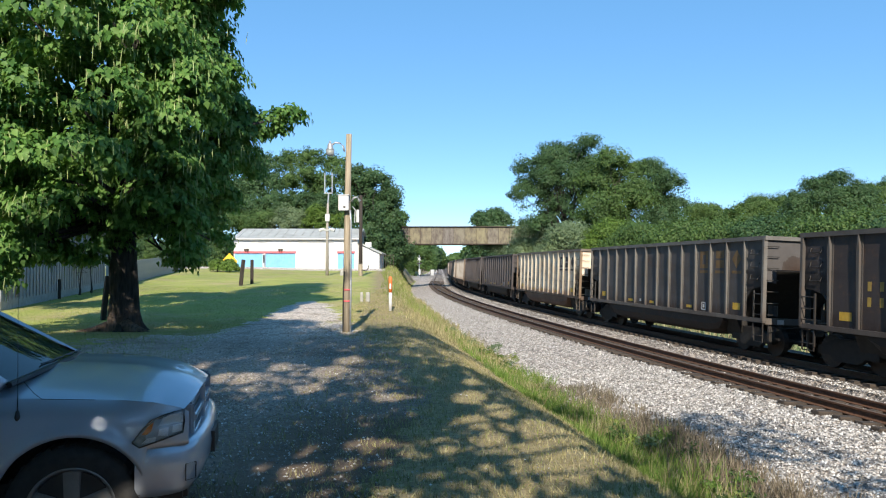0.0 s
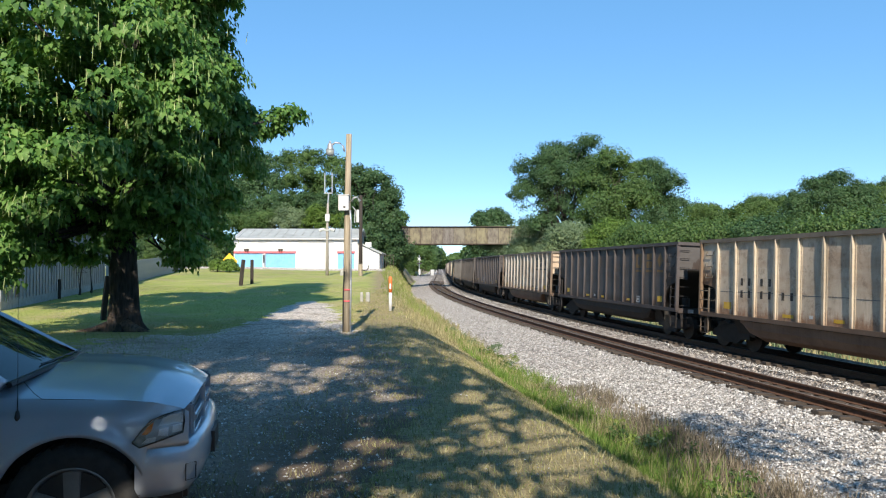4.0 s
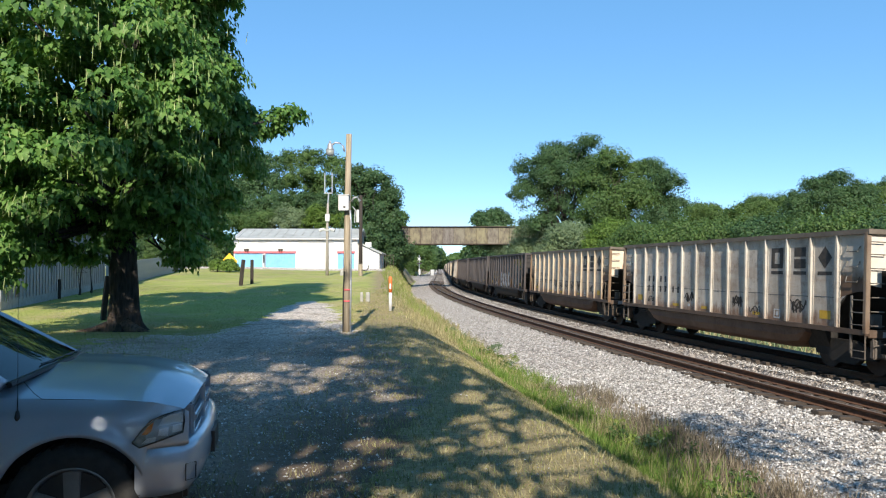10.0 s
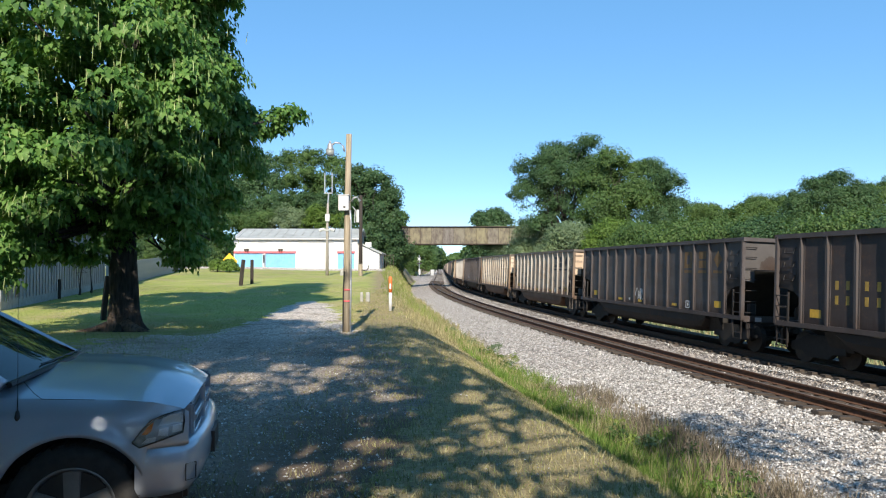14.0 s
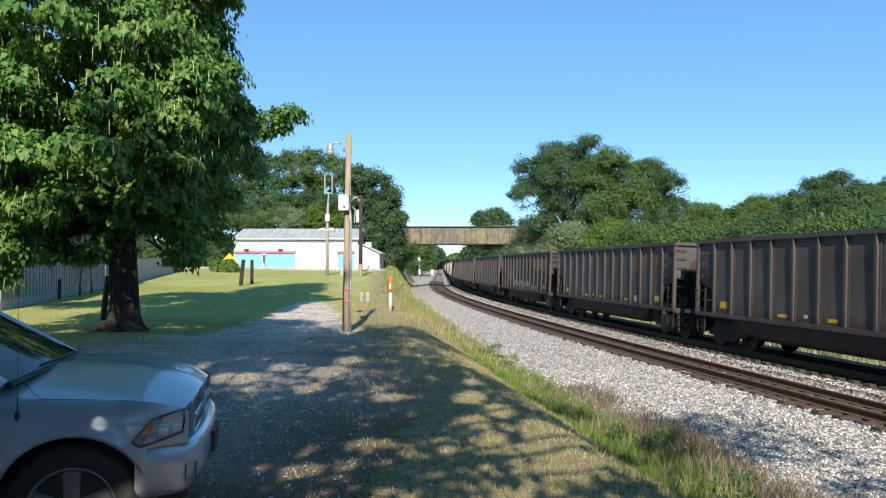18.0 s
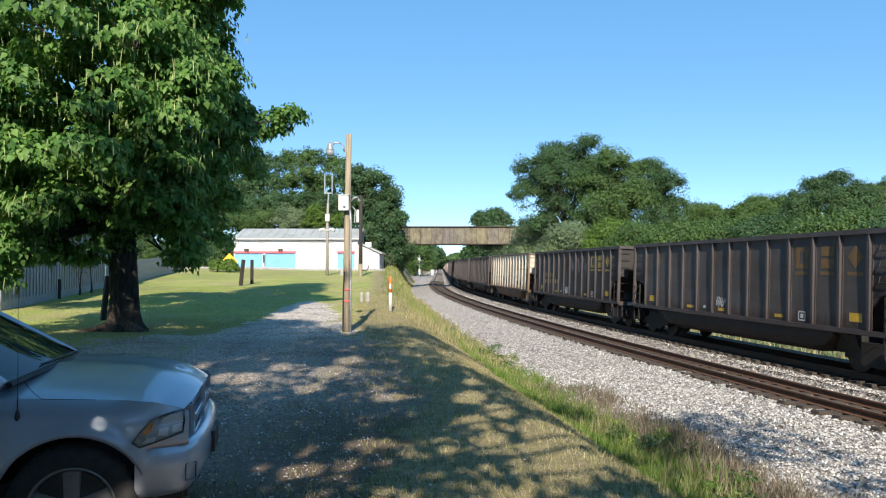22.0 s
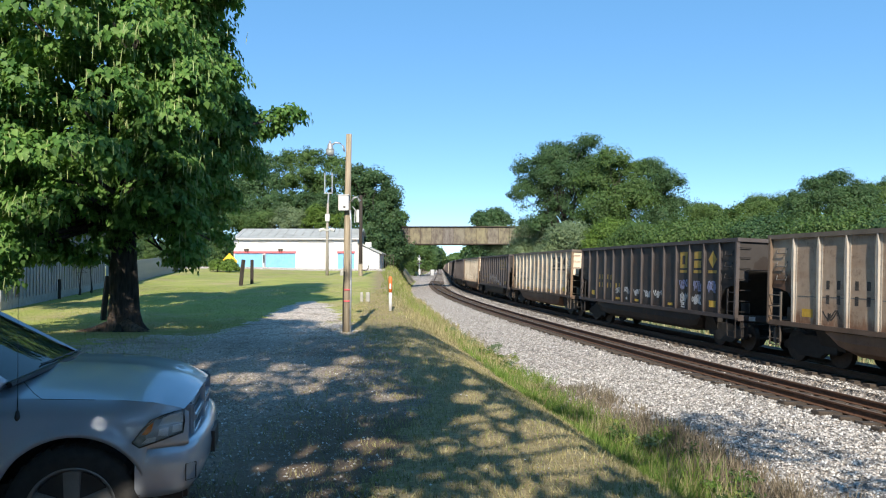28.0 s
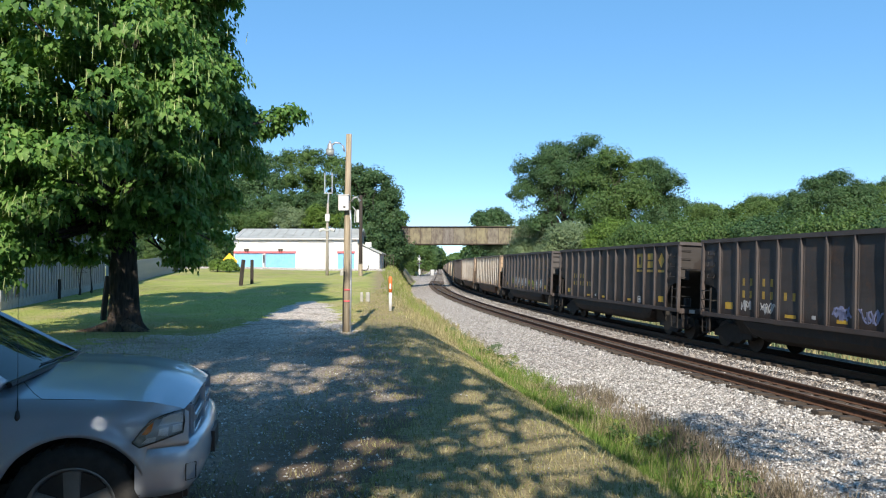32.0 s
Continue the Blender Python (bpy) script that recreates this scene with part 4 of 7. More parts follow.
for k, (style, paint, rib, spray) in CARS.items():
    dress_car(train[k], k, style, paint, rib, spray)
    train[k].matrix_basis = car_pose(centre_of(k, 0))
    if k == 9:
        sprayed_blocks(train[k])
    tagged(train[k], STYLE_LABEL[style] + (" and sprayed scrawls" if spray else ""), "freight car", "coal cars of the train")

# ---- trees ----
def leaf_cloud(rng, blobs, clumps, leaves, spread, size, droop=0.3, shell=0.55, small=False):
    """Leaves in clumps over the shells of some ellipsoids: arrays of verts and triangles."""
    blobs = np.array(blobs, float)
    weight = (blobs[:, 3] * blobs[:, 4] * blobs[:, 5]) ** (2 / 3)
    pick = rng.choice(len(blobs), clumps, p=weight / weight.sum())
    d = rng.normal(size=(clumps, 3))
    d /= np.linalg.norm(d, axis=1)[:, None]
    d[:, 2] = np.where(d[:, 2] < -0.5, -d[:, 2] * 0.6, d[:, 2])
    r = shell + (1.08 - shell) * rng.random(clumps) ** 0.5
    centre = blobs[pick, :3] + d * blobs[pick, 3:] * r[:, None]
    c = np.repeat(centre, leaves, 0)
    out = np.repeat(d, leaves, 0)
    n = len(c)
    # each clump is a small puff of leaves over its own rounded top
    puff = np.repeat(spread * 1.5 * (0.55 + 0.9 * rng.random(clumps)), leaves)[:, None]
    ball = rng.normal(size=(n, 3))
    ball /= np.linalg.norm(ball, axis=1)[:, None]
    if not small:
        ball[:, 2] = np.where(ball[:, 2] < -0.25, -ball[:, 2], ball[:, 2])
    p = c + ball * puff * np.array([1, 1, 0.9 if small else 0.72]) * (0.72 + 0.36 * rng.random(n))[:, None]
    nor = ball * 0.85 + out * 0.25 + rng.normal(size=(n, 3)) * 0.33 + np.array([0, 0, 0.12])
    if small:
        p = c + ball * puff * np.array([1, 1, 0.85]) * (1.1 * rng.random(n) ** 0.42)[:, None]
        nor = ball * 0.45 + out * 0.55 + rng.normal(size=(n, 3)) * 0.42 + np.array([0, 0, 0.15])
    nor /= np.linalg.norm(nor, axis=1)[:, None]
    ax = rng.normal(size=(n, 3)) * 0.6 + ball * 0.5 - np.array([0, 0, droop])
    ax -= nor * (ax * nor).sum(1)[:, None]
    ax /= np.linalg.norm(ax, axis=1)[:, None]
    side = np.cross(nor, ax)
    s = size * (0.6 + 0.8 * rng.random(n))[:, None]
    if small:
        verts = np.stack([p - ax * s * 0.4 + side * s * 0.42, p - ax * s * 0.4 - side * s * 0.42, p + ax * s * 0.6], 1).reshape(-1, 3)
        return verts, np.arange(3 * n).reshape(-1, 3), centre
    verts = np.stack([p - ax * s * 0.5, p + side * s * 0.36 + nor * s * 0.1 - ax * s * 0.08, p + ax * s * 0.55 - nor * s * 0.08, p - side * s * 0.36 + nor * s * 0.1 - ax * s * 0.08], 1).reshape(-1, 3)
    k = np.arange(n)[:, None] * 4
    tris = np.concatenate([k + np.array([[0, 1, 2]]), k + np.array([[0, 2, 3]])], 1).reshape(-1, 3)
    return verts, tris, centre

def limb_path(rng, a, b, bend, n=5):
    a, b = Vector(a), Vector(b)
    pts = []
    for i in range(n):
        u = i / (n - 1)
        w = math.sin(math.pi * u) * bend
        pts.append(a.lerp(b, u) + Vector((rng.normal() * w, rng.normal() * w, abs(rng.normal()) * w)))
    return pts

def build_tree(name, x, y, blobs, clumps, leaves, size, mat, label, seed, trunk_r=0.3, spread=0.45, group="", z=None, droop=0.3, category="tree", bark=None, shell=0.55, small=False):
    """A tree at (x, y): tapered trunk, limbs to the masses of its crown, and the crown of leaves. Blobs lie about the foot."""
    rng = np.random.default_rng(seed)
    zz = float(ground_z(x, y)) if z is None else z
    tree = tagged(new(name), label, category, group)
    tree.location = (x, y, zz - 0.05)
    top = max(blobs, key=lambda q: q[2])
    h = top[2]
    trunk = [(0, 0, 0), (0.02, 0.03, 0.35), (0.05 * h / 10, 0, h * 0.22), (top[0] * 0.25, top[1] * 0.25, h * 0.5), (top[0] * 0.7, top[1] * 0.7, h * 0.85)]
    part("trunk", g_tube(trunk, [trunk_r * 1.45, trunk_r * 1.05, trunk_r * 0.82, trunk_r * 0.55, trunk_r * 0.15], 10), bark or BARK, tree, smooth=True)
    for q in blobs:
        u = min(0.8, max(0.38, (q[2] - q[5] * 0.7) / max(h, 0.1) * 0.8))
        start = Vector((0.2 * top[0] * u, 0.2 * top[1] * u, h * u * 0.75))
        part("limb", g_tube(limb_path(rng, start, (q[0], q[1], q[2]), 0.25), [trunk_r * 0.34, trunk_r * 0.26, trunk_r * 0.19, trunk_r * 0.12, trunk_r * 0.05], 6), bark or BARK, tree, smooth=True)
    v, f, centres = leaf_cloud(rng, blobs, clumps, leaves, spread, size, droop, shell, small)
    part("crown", quick_mesh("crown", v, f, mat), None, tree)
    return tree, centres, rng

def spread_blobs(rng, w, d, z0, z1, n):
    """Masses for an uneven crown of that width, depth and height."""
    out = [(0, 0, z0 + (z1 - z0) * 0.55, w * 0.36, d * 0.36, (z1 - z0) * 0.42)]
    for i in range(n):
        a = 2 * math.pi * i / n + rng.uniform(-0.4, 0.4)
        u = rng.uniform(0.1, 0.95)
        reach = math.sqrt(max(0.05, 1 - (2 * u - 0.85) ** 2)) * 0.32
        rad = rng.uniform(0.16, 0.26)
        out.append((math.cos(a) * w * reach, math.sin(a) * d * reach, z0 + (z1 - z0) * (0.12 + 0.76 * u), w * rad, d * rad, (z1 - z0) * rad * 0.75))
    return out

# catalpa beside the drive
CATALPA = [(-0.4, 0, 8.6, 2.9, 3.2, 3.6), (-2.6, -0.5, 8.4, 1.9, 2.4, 2.0), (1.2, -1.6, 6.9, 2.2, 2.2, 1.5), (1.6, 4.0, 5.8, 1.4, 1.4, 1.1), (1.7, 0, 8.7, 1.25, 1.8, 1.4),
           (4.1, 3.6, 7.3, 0.6, 0.6, 0.32), (3.4, 3.4, 7.0, 0.7, 0.7, 0.45), (2.5, 3.2, 6.8, 0.9, 0.9, 0.7), (-1.4, -3.0, 5.4, 2.0, 1.4, 1.5), (1.6, -0.8, 10.9, 2.1, 2.3, 1.4), (-1.8, -1.5, 11.2, 2.6, 2.6, 1.8), (0, 0, 12.6, 2.3, 2.5, 1.4), (0.3, 2.5, 6.5, 2.8, 2.0, 3.0), (0.9, 3.2, 7.4, 1.4, 1.4, 1.2), (0, 0, 15.0, 2.6, 2.6, 1.8), (-0.4, 0, 17.4, 2.2, 2.2, 1.7), (0.2, 0.3, 19.4, 1.5, 1.5, 1.2),
           (2.3, -0.4, 9.7, 1.0, 1.3, 1.0), (2.2, -0.4, 11.4, 1.1, 1.4, 1.1), (2.5, 0.2, 7.9, 0.8, 1.0, 0.7), (-5.2, 0.4, 8.6, 2.0, 2.0, 1.5), (-4.4, 0.6, 11.2, 2.2, 2.0, 1.7), (-6.6, 0.4, 7.2, 1.6, 1.6, 1.1), (-1.4, -4.2, 5.9, 1.2, 1.3, 1.3), (0.5, -4.0, 6.2, 1.8, 1.4, 1.4), (-0.8, -4.2, 8.4, 2.2, 1.5, 1.6), (1.5, -3.0, 8.0, 1.3, 1.3, 1.2), (1.9, -2.3, 6.1, 1.0, 1.2, 0.9), (-2.7, -3.4, 7.8, 1.5, 1.4, 1.6),
           # overhang in front and low boughs in its shade
           (1.8, -2.0, 4.9, 1.0, 0.9, 0.9), (2.1, -1.0, 4.3, 0.7, 0.8, 0.5), (2.2, -2.8, 5.6, 0.9, 0.8, 0.9), (2.4, -2.4, 6.7, 0.9, 0.8, 0.7), (2.2, -2.6, 4.5, 0.7, 0.7, 0.6), (-2.4, -1.9, 4.2, 1.0, 0.9, 0.8), (-0.4, -4.4, 4.6, 0.9, 1.0, 0.8), (0.6, -4.4, 4.7, 1.3, 1.0, 0.7), (-2.2, -2.8, 2.3, 0.7, 0.6, 0.7), (-2.6, -2.2, 1.7, 0.5, 0.5, 0.45),
           (-2.8, -0.8, 4.3, 1.2, 1.4, 1.1), (-2.6, 0.6, 3.4, 1.5, 1.2, 0.9), (-1.4, 0.9, 3.0, 1.2, 1.0, 0.7), (-0.4, 0.4, 4.6, 2.0, 1.6, 1.5), (0.3, 1.4, 5.2, 2.2, 1.4, 1.4),
           (-2.3, -1.6, 3.1, 1.0, 0.7, 0.9), (-1.7, -1.3, 2.6, 0.8, 0.7, 0.6), (-1.0, -1.6, 3.4, 1.0, 0.7, 0.8), (0.2, -1.6, 3.5, 1.0, 0.7, 0.75), (1.2, -1.2, 3.5, 1.0, 0.7, 0.8), (-0.5, -0.7, 2.8, 0.7, 0.5, 0.5), (0.6, -0.5, 2.8, 0.8, 0.5, 0.55), (-1.2, -0.4, 2.4, 0.7, 0.6, 0.5), (-2.9, -0.6, 2.5, 0.8, 0.7, 0.7), (1.5, -0.3, 2.5, 0.8, 0.6, 0.6), (1.5, 0.3, 2.1, 0.4, 0.4, 0.3), (-0.9, -4.0, 3.4, 0.6, 0.5, 0.6), (0.1, -4.0, 3.6, 0.7, 0.5, 0.5), (2.0, -2.2, 3.8, 0.7, 0.6, 0.6), (2.2, -1.6, 3.2, 0.55, 0.5, 0.5), (-2.0, -2.6, 3.2, 0.7, 0.5, 0.6),
           (0.5, 4.0, 3.7, 1.2, 1.0, 0.9), (1.1, 4.2, 4.4, 1.1, 1.0, 0.9), (0.1, 3.4, 3.3, 1.1, 0.9, 0.7), (0.6, 3.6, 2.8, 0.7, 0.6, 0.4), (1.2, 4.4, 2.9, 0.7, 0.6, 0.4), (-2.4, 1.0, 4.6, 1.8, 1.4, 1.2)]
CATALPA += [(0.9, 1.0, 2.3, 0.7, 0.7, 0.4), (1.4, 0.8, 2.6, 0.5, 0.6, 0.35), (-3.2, -1.2, 1.9, 0.6, 0.6, 0.6)]
# openings between the boughs: where (x, z), how wide, and how far back they reach
CATALPA_GAPS = [(-2.3, 8.5, 0.5, 9), (-3.4, 8.0, 0.6, 9), (1.0, 7.0, 0.4, 9), (-4.0, 7.2, 0.5, 9), (-1.9, 9.6, 0.4, 9), (-2.9, 8.1, 0.75, 9), (-3.3, 6.2, 0.35, 9), (-1.2, 6.9, 0.3, 9), (-2.7, 10.0, 0.6, 9), (-0.5, 8.6, 0.45, 9), (0.35, 5.4, 0.4, 1.2), (0.5, 6.5, 0.55, 9), (1.35, 8.4, 0.4, 3), (-0.3, 10.4, 0.4, 9), (-2.9, 2.9, 0.45, 9), (0.9, 2.6, 0.35, 9), (-1.0, 3.0, 0.35, 9)]

def spray_cloud(rng, centre, face, leaves, reach, size):
    """Boughs of broad leaves: each spray is a flat umbrella whose leaves hang outwards and down."""
    n = len(centre) * leaves
    c = np.repeat(centre, leaves, 0)
    wide = np.repeat(reach * rng.uniform(0.55, 1.35, len(centre)), leaves)
    a = rng.uniform(0, 2 * math.pi, n)
    u = np.sqrt(rng.random(n))
    out = np.stack([np.cos(a), np.sin(a), 0 * a], 1)
    p = c + out * (u * wide)[:, None]
    p[:, 2] += wide * (0.22 - 0.62 * u ** 2) + rng.normal(size=n) * 0.07
    up = np.array([0, 0, 1.0])
    nor = up * (0.75 - 0.3 * u[:, None]) + out * (0.3 + 0.55 * u[:, None]) + np.repeat(face, leaves, 0) * 0.5 + rng.normal(size=(n, 3)) * 0.34
    nor /= np.linalg.norm(nor, axis=1)[:, None]
    ax = out * 0.7 - up * (0.35 + 0.9 * u[:, None]) + rng.normal(size=(n, 3)) * 0.4
    ax -= nor * (ax * nor).sum(1)[:, None]
    ax /= np.linalg.norm(ax, axis=1)[:, None]
    side = np.cross(nor, ax)
    q = size * rng.uniform(0.6, 1.4, n)[:, None]
    verts = np.stack([p - ax * q * 0.45, p - ax * q * 0.18 + side * q * 0.4 + nor * q * 0.1, p + ax * q * 0.6 - nor * q * 0.1, p - ax * q * 0.18 - side * q * 0.4 + nor * q * 0.1], 1).reshape(-1, 3)
    k = np.arange(n)[:, None] * 4
    return verts, np.concatenate([k + np.array([[0, 1, 2]]), k + np.array([[0, 2, 3]])], 1).reshape(-1, 3)

def build_catalpa():
    x, y = -9.65, 21.7
    rng = np.random.default_rng(11)
    tree = tagged(new("catalpa_tree"), "leafy catalpa tree with long hanging seed pods on the lawn", "tree")
    tree.location = (x, y, float(ground_z(x, y)) - 0.05)
    # trunk: round in plan but for the roots that spread at its foot
    rings = [(0.0, 0.62, 0.45, 0.0), (0.12, 0.53, 0.36, 0.0), (0.3, 0.46, 0.22, 0.0), (0.6, 0.42, 0.1, -0.01), (1.2, 0.405, 0.05, -0.04), (2.0, 0.40, 0.05, -0.09), (3.0, 0.40, 0.06, -0.15), (4.2, 0.38, 0.06, -0.2), (6.5, 0.3, 0.05, -0.2), (10.0, 0.22, 0.04, -0.2), (14.5, 0.13, 0.03, 0.0), (18.0, 0.05, 0.0, 0.1)]
    sides = 28
    vs, fs = [], []
    for z, r, lobe, cx in rings:
        for j in range(sides):
            w = 2 * math.pi * j / sides
            rr = r * (1 + lobe * (0.5 * math.sin(3 * w + 0.6) + 0.35 * math.sin(5 * w + 1.9)) + 0.025 * math.sin(9 * w + 5 * z))
            vs.append((cx + rr * math.cos(w), rr * math.sin(w), z))
    for i in range(len(rings) - 1):
        for j in range(sides):
            k = (j + 1) % sides
            fs.append((i * sides + j, i * sides + k, (i + 1) * sides + k, (i + 1) * sides + j))
    part("trunk", (vs, fs), BARK, tree, smooth=True)
    for q in CATALPA:
        start = Vector((-0.18, 0, min(12.0, max(3.2, q[2] * 0.72))))
        if q[2] < 4.6:
            start.z = 3.4
        part("limb", g_tube(limb_path(rng, start, (q[0], q[1], q[2]), 0.25), [0.12, 0.09, 0.065, 0.04, 0.018], 6), BARK, tree, smooth=True)
    blobs = np.array(CATALPA, float)
    weight = (blobs[:, 3] * blobs[:, 4] * blobs[:, 5]) ** (2 / 3)
    n = 4500
    pick = rng.choice(len(blobs), n, p=weight / weight.sum())
    d = rng.normal(size=(n, 3))
    d /= np.linalg.norm(d, axis=1)[:, None]
    d[:, 2] = np.where(d[:, 2] < -0.45, -d[:, 2] * 0.7, d[:, 2])
    centre = blobs[pick, :3] + d * blobs[pick, 3:] * (0.72 + 0.33 * rng.random(n) ** 0.6)[:, None]
    keep = np.ones(n, bool)
    for gx_, gz_, r, back in CATALPA_GAPS:
        keep &= ~((np.hypot(centre[:, 0] - gx_, centre[:, 2] - gz_) < r + 0.24) & (centre[:, 1] < back))
    centre, d = centre[keep], d[keep]
    part("crown", quick_mesh("crown", *spray_cloud(rng, centre, d, 54, 0.44, 0.165), LEAF_CATALPA), None, tree)
    return tree, centre, rng
catalpa, cat_centres, cat_rng = build_catalpa()
pods = []
for c in cat_centres[cat_rng.choice(len(cat_centres), 1500, replace=False)]:
    if c[0] > 2.9 or c[2] > 12.8:
        continue
    for _ in range(int(cat_rng.integers(3, 8))):
        q = c + cat_rng.normal(size=3) * np.array((0.26, 0.26, 0.05)) - np.array((0, 0.2, 0.02))
        ln = cat_rng.uniform(0.25, 0.5)
        sway = cat_rng.normal(size=2) * 0.035
        pods.append(g_tube([(q[0], q[1], q[2]), (q[0] + sway[0], q[1] + sway[1], q[2] - ln * 0.5), (q[0] + sway[0] * 1.4, q[1] + sway[1] * 1.4, q[2] - ln)], [0.007, 0.012, 0.005], 3, caps=False))
tagged(part("seed_pods", g_join(*pods), POD, catalpa, "long thin green seed pods"), kind="stuff")
part("bare_wood", g_tube([(-0.1, -0.2, -0.02), (-0.14, -0.27, 0.16), (-0.2, -0.28, 0.42), (-0.24, -0.26, 0.75), (-0.27, -0.22, 1.05), (-0.28, -0.2, 1.25)], [0.52, 0.36, 0.2, 0.15, 0.1, 0.03], 12), BARK_PALE, catalpa, "pale bare wood at the foot of the trunk", smooth=True)
part("root", g_tube([(0.1, -0.3, 0.2), (0.5, -0.45, 0.1), (0.95, -0.5, 0.0)], [0.26, 0.17, 0.06], 8), BARK_PALE, catalpa, smooth=True)
part("root", g_tube([(-0.3, -0.25, 0.15), (-0.8, -0.4, 0.06), (-1.4, -0.5, 0.0)], [0.24, 0.12, 0.04], 8), BARK_PALE, catalpa, smooth=True)

# unseen trees behind and over the camera, shaped to shade drive, bank and pickup
SHADE = [(-3.41, -1.9, [(1.1, 0.3, 5.6, 1.4, 1.0, 0.6), (1.3, 0.2, 4.9, 1.2, 0.5, 0.5), (1.2, 0.6, 5.0, 1.2, 0.5, 0.5), (1.4, 0.4, 5.2, 1.2, 0.5, 0.5), (1.6, 0.2, 4.5, 0.9, 0.5, 0.5), (-0.6, 0.4, 7.2, 1.4, 0.8, 0.7), (0.5, 0.4, 6.2, 1.1, 0.8, 0.6), (-1.6, 0.6, 6.0, 1.0, 0.8, 0.5), (0.63, 0, 9.5, 3.6, 3.2, 3), (3.7, 0.4, 8.3, 1.1, 1.2, 1.1), (-1.6, 0.8, 13, 3, 2.6, 2), (-3.39, 0.3, 11.2, 3.2, 3, 2.6), (-3.16, 0, 7.8, 3, 2.6, 2), (0.9, 0.5, 13, 3.4, 3, 2), (2.47, 0.5, 6.2, 2.6, 2.2, 1.6), (-2.37, 1, 5.8, 2.8, 2.2, 1.5), (5.23, 0.2, 6.8, 0.9, 0.9, 0.6), (3.79, 0.2, 5.5, 0.5, 0.5, 0.3), (5.76, 0.2, 5.2, 0.7, 0.6, 0.35), (6.57, 0.2, 6.2, 0.5, 0.5, 0.3), (1.85, 0.4, 6, 1.2, 1, 0.8), (7.3, 0.4, 7.4, 0.8, 0.8, 0.7), (6.08, 0, 10, 0.7, 0.7, 0.5), (9.12, 0.5, 7.6, 0.8, 0.8, 0.5), (9.06, 0.2, 8.9, 0.6, 0.5, 0.25), (8.19, 0.2, 9.2, 0.6, 0.5, 0.25), (9.61, 0.2, 6.6, 0.6, 0.6, 0.35)], 21, 430),
         (-12.5, -6.0, [(1.13, 0, 10.5, 4.6, 3.8, 3), (5.33, 0.6, 10.5, 3.2, 2.8, 2.4), (-3.19, 0, 11.2, 3.6, 3, 2.6), (1.8, 0, 12, 3.6, 3, 1.8), (3.36, 0.5, 8, 3, 2.2, 1.5), (4.96, 0, 16.3, 2.2, 1.6, 1.3), (4.73, 0, 14.2, 2.2, 1.8, 1.5), (2.93, 0, 14.2, 1.8, 1.6, 1.5)], 23, 760),
         (-10.5, -7.0, [(2.48, 0, 17.4, 2.2, 1.3, 1.5), (4.51, 0, 16.8, 1.6, 1.2, 1.5), (1.17, 0, 16.4, 1.4, 1.2, 1.3), (3, 0, 14.8, 2, 1.6, 1.4)], 25, 260),
         (-13.5, 1.0, [(2.69, 0.5, 11, 2.2, 2, 1.2), (4.85, -1, 11.6, 1.8, 1.8, 1), (6.72, -0.2, 12.2, 1.8, 1.7, 1), (-0.37, 1, 10.5, 2.4, 2.2, 1.4), (4.54, 1.6, 10.6, 1.5, 1.4, 0.8), (7.21, 3, 11.2, 1.3, 1.5, 0.8), (7.81, 5.8, 11.2, 1.3, 1.5, 0.8), (6.29, 5.9, 11, 0.9, 1.9, 0.7), (2.94, -2.6, 12.4, 2.2, 1.8, 1.2), (6.03, -3.2, 13.2, 2, 1.8, 1.2), (-2.2, -1, 12, 2.6, 2.4, 1.6)], 26, 420),
         (-4.6, -4.0, [(0.67, 0, 6.2, 2, 1.2, 1), (-1.09, 0, 6.6, 1.8, 1.2, 1.2), (1.4, 0.2, 7.4, 1.6, 1, 0.9)], 24, 110)]
# gaps cut in these crowns set pools of sun on drive and bank: (x, y, half width, half depth)
POOLS = [(-3.64, 12.55, 0.48, 0.64), (-2.08, 13.23, 0.35, 0.72), (-2.1, 11.44, 0.22, 0.53), (-1.93, 14.74, 0.28, 0.62), (-0.78, 10.6, 0.24, 0.32), (-1.76, 6.84, 0.11, 0.19), (-1.4, 6.76, 0.18, 0.3), (-0.96, 6.54, 0.11, 0.31), (-1.41, 7.67, 0.1, 0.34), (-0.6, 7.03, 0.11, 0.18), (1.58, 8.47, 0.23, 0.53), (1.54, 7.35, 0.19, 0.35), (-4.68, 13.6, 0.24, 0.45), (-3.09, 13.75, 0.24, 0.46), (0.4, 8.97, 0.22, 0.45), (0.57, 7.95, 0.2, 0.4), (1.22, 8.5, 0.3, 0.9), (1.09, 6.85, 0.2, 0.4), (-0.83, 7.83, 0.3, 0.3), (-1.3, 6.85, 0.2, 0.28), (0.5, 12.0, 0.2, 0.4), (-2.75, 21.9, 0.3, 1.7), (0.4, 10.6, 0.28, 0.6), (0.75, 9.6, 0.22, 0.5)]
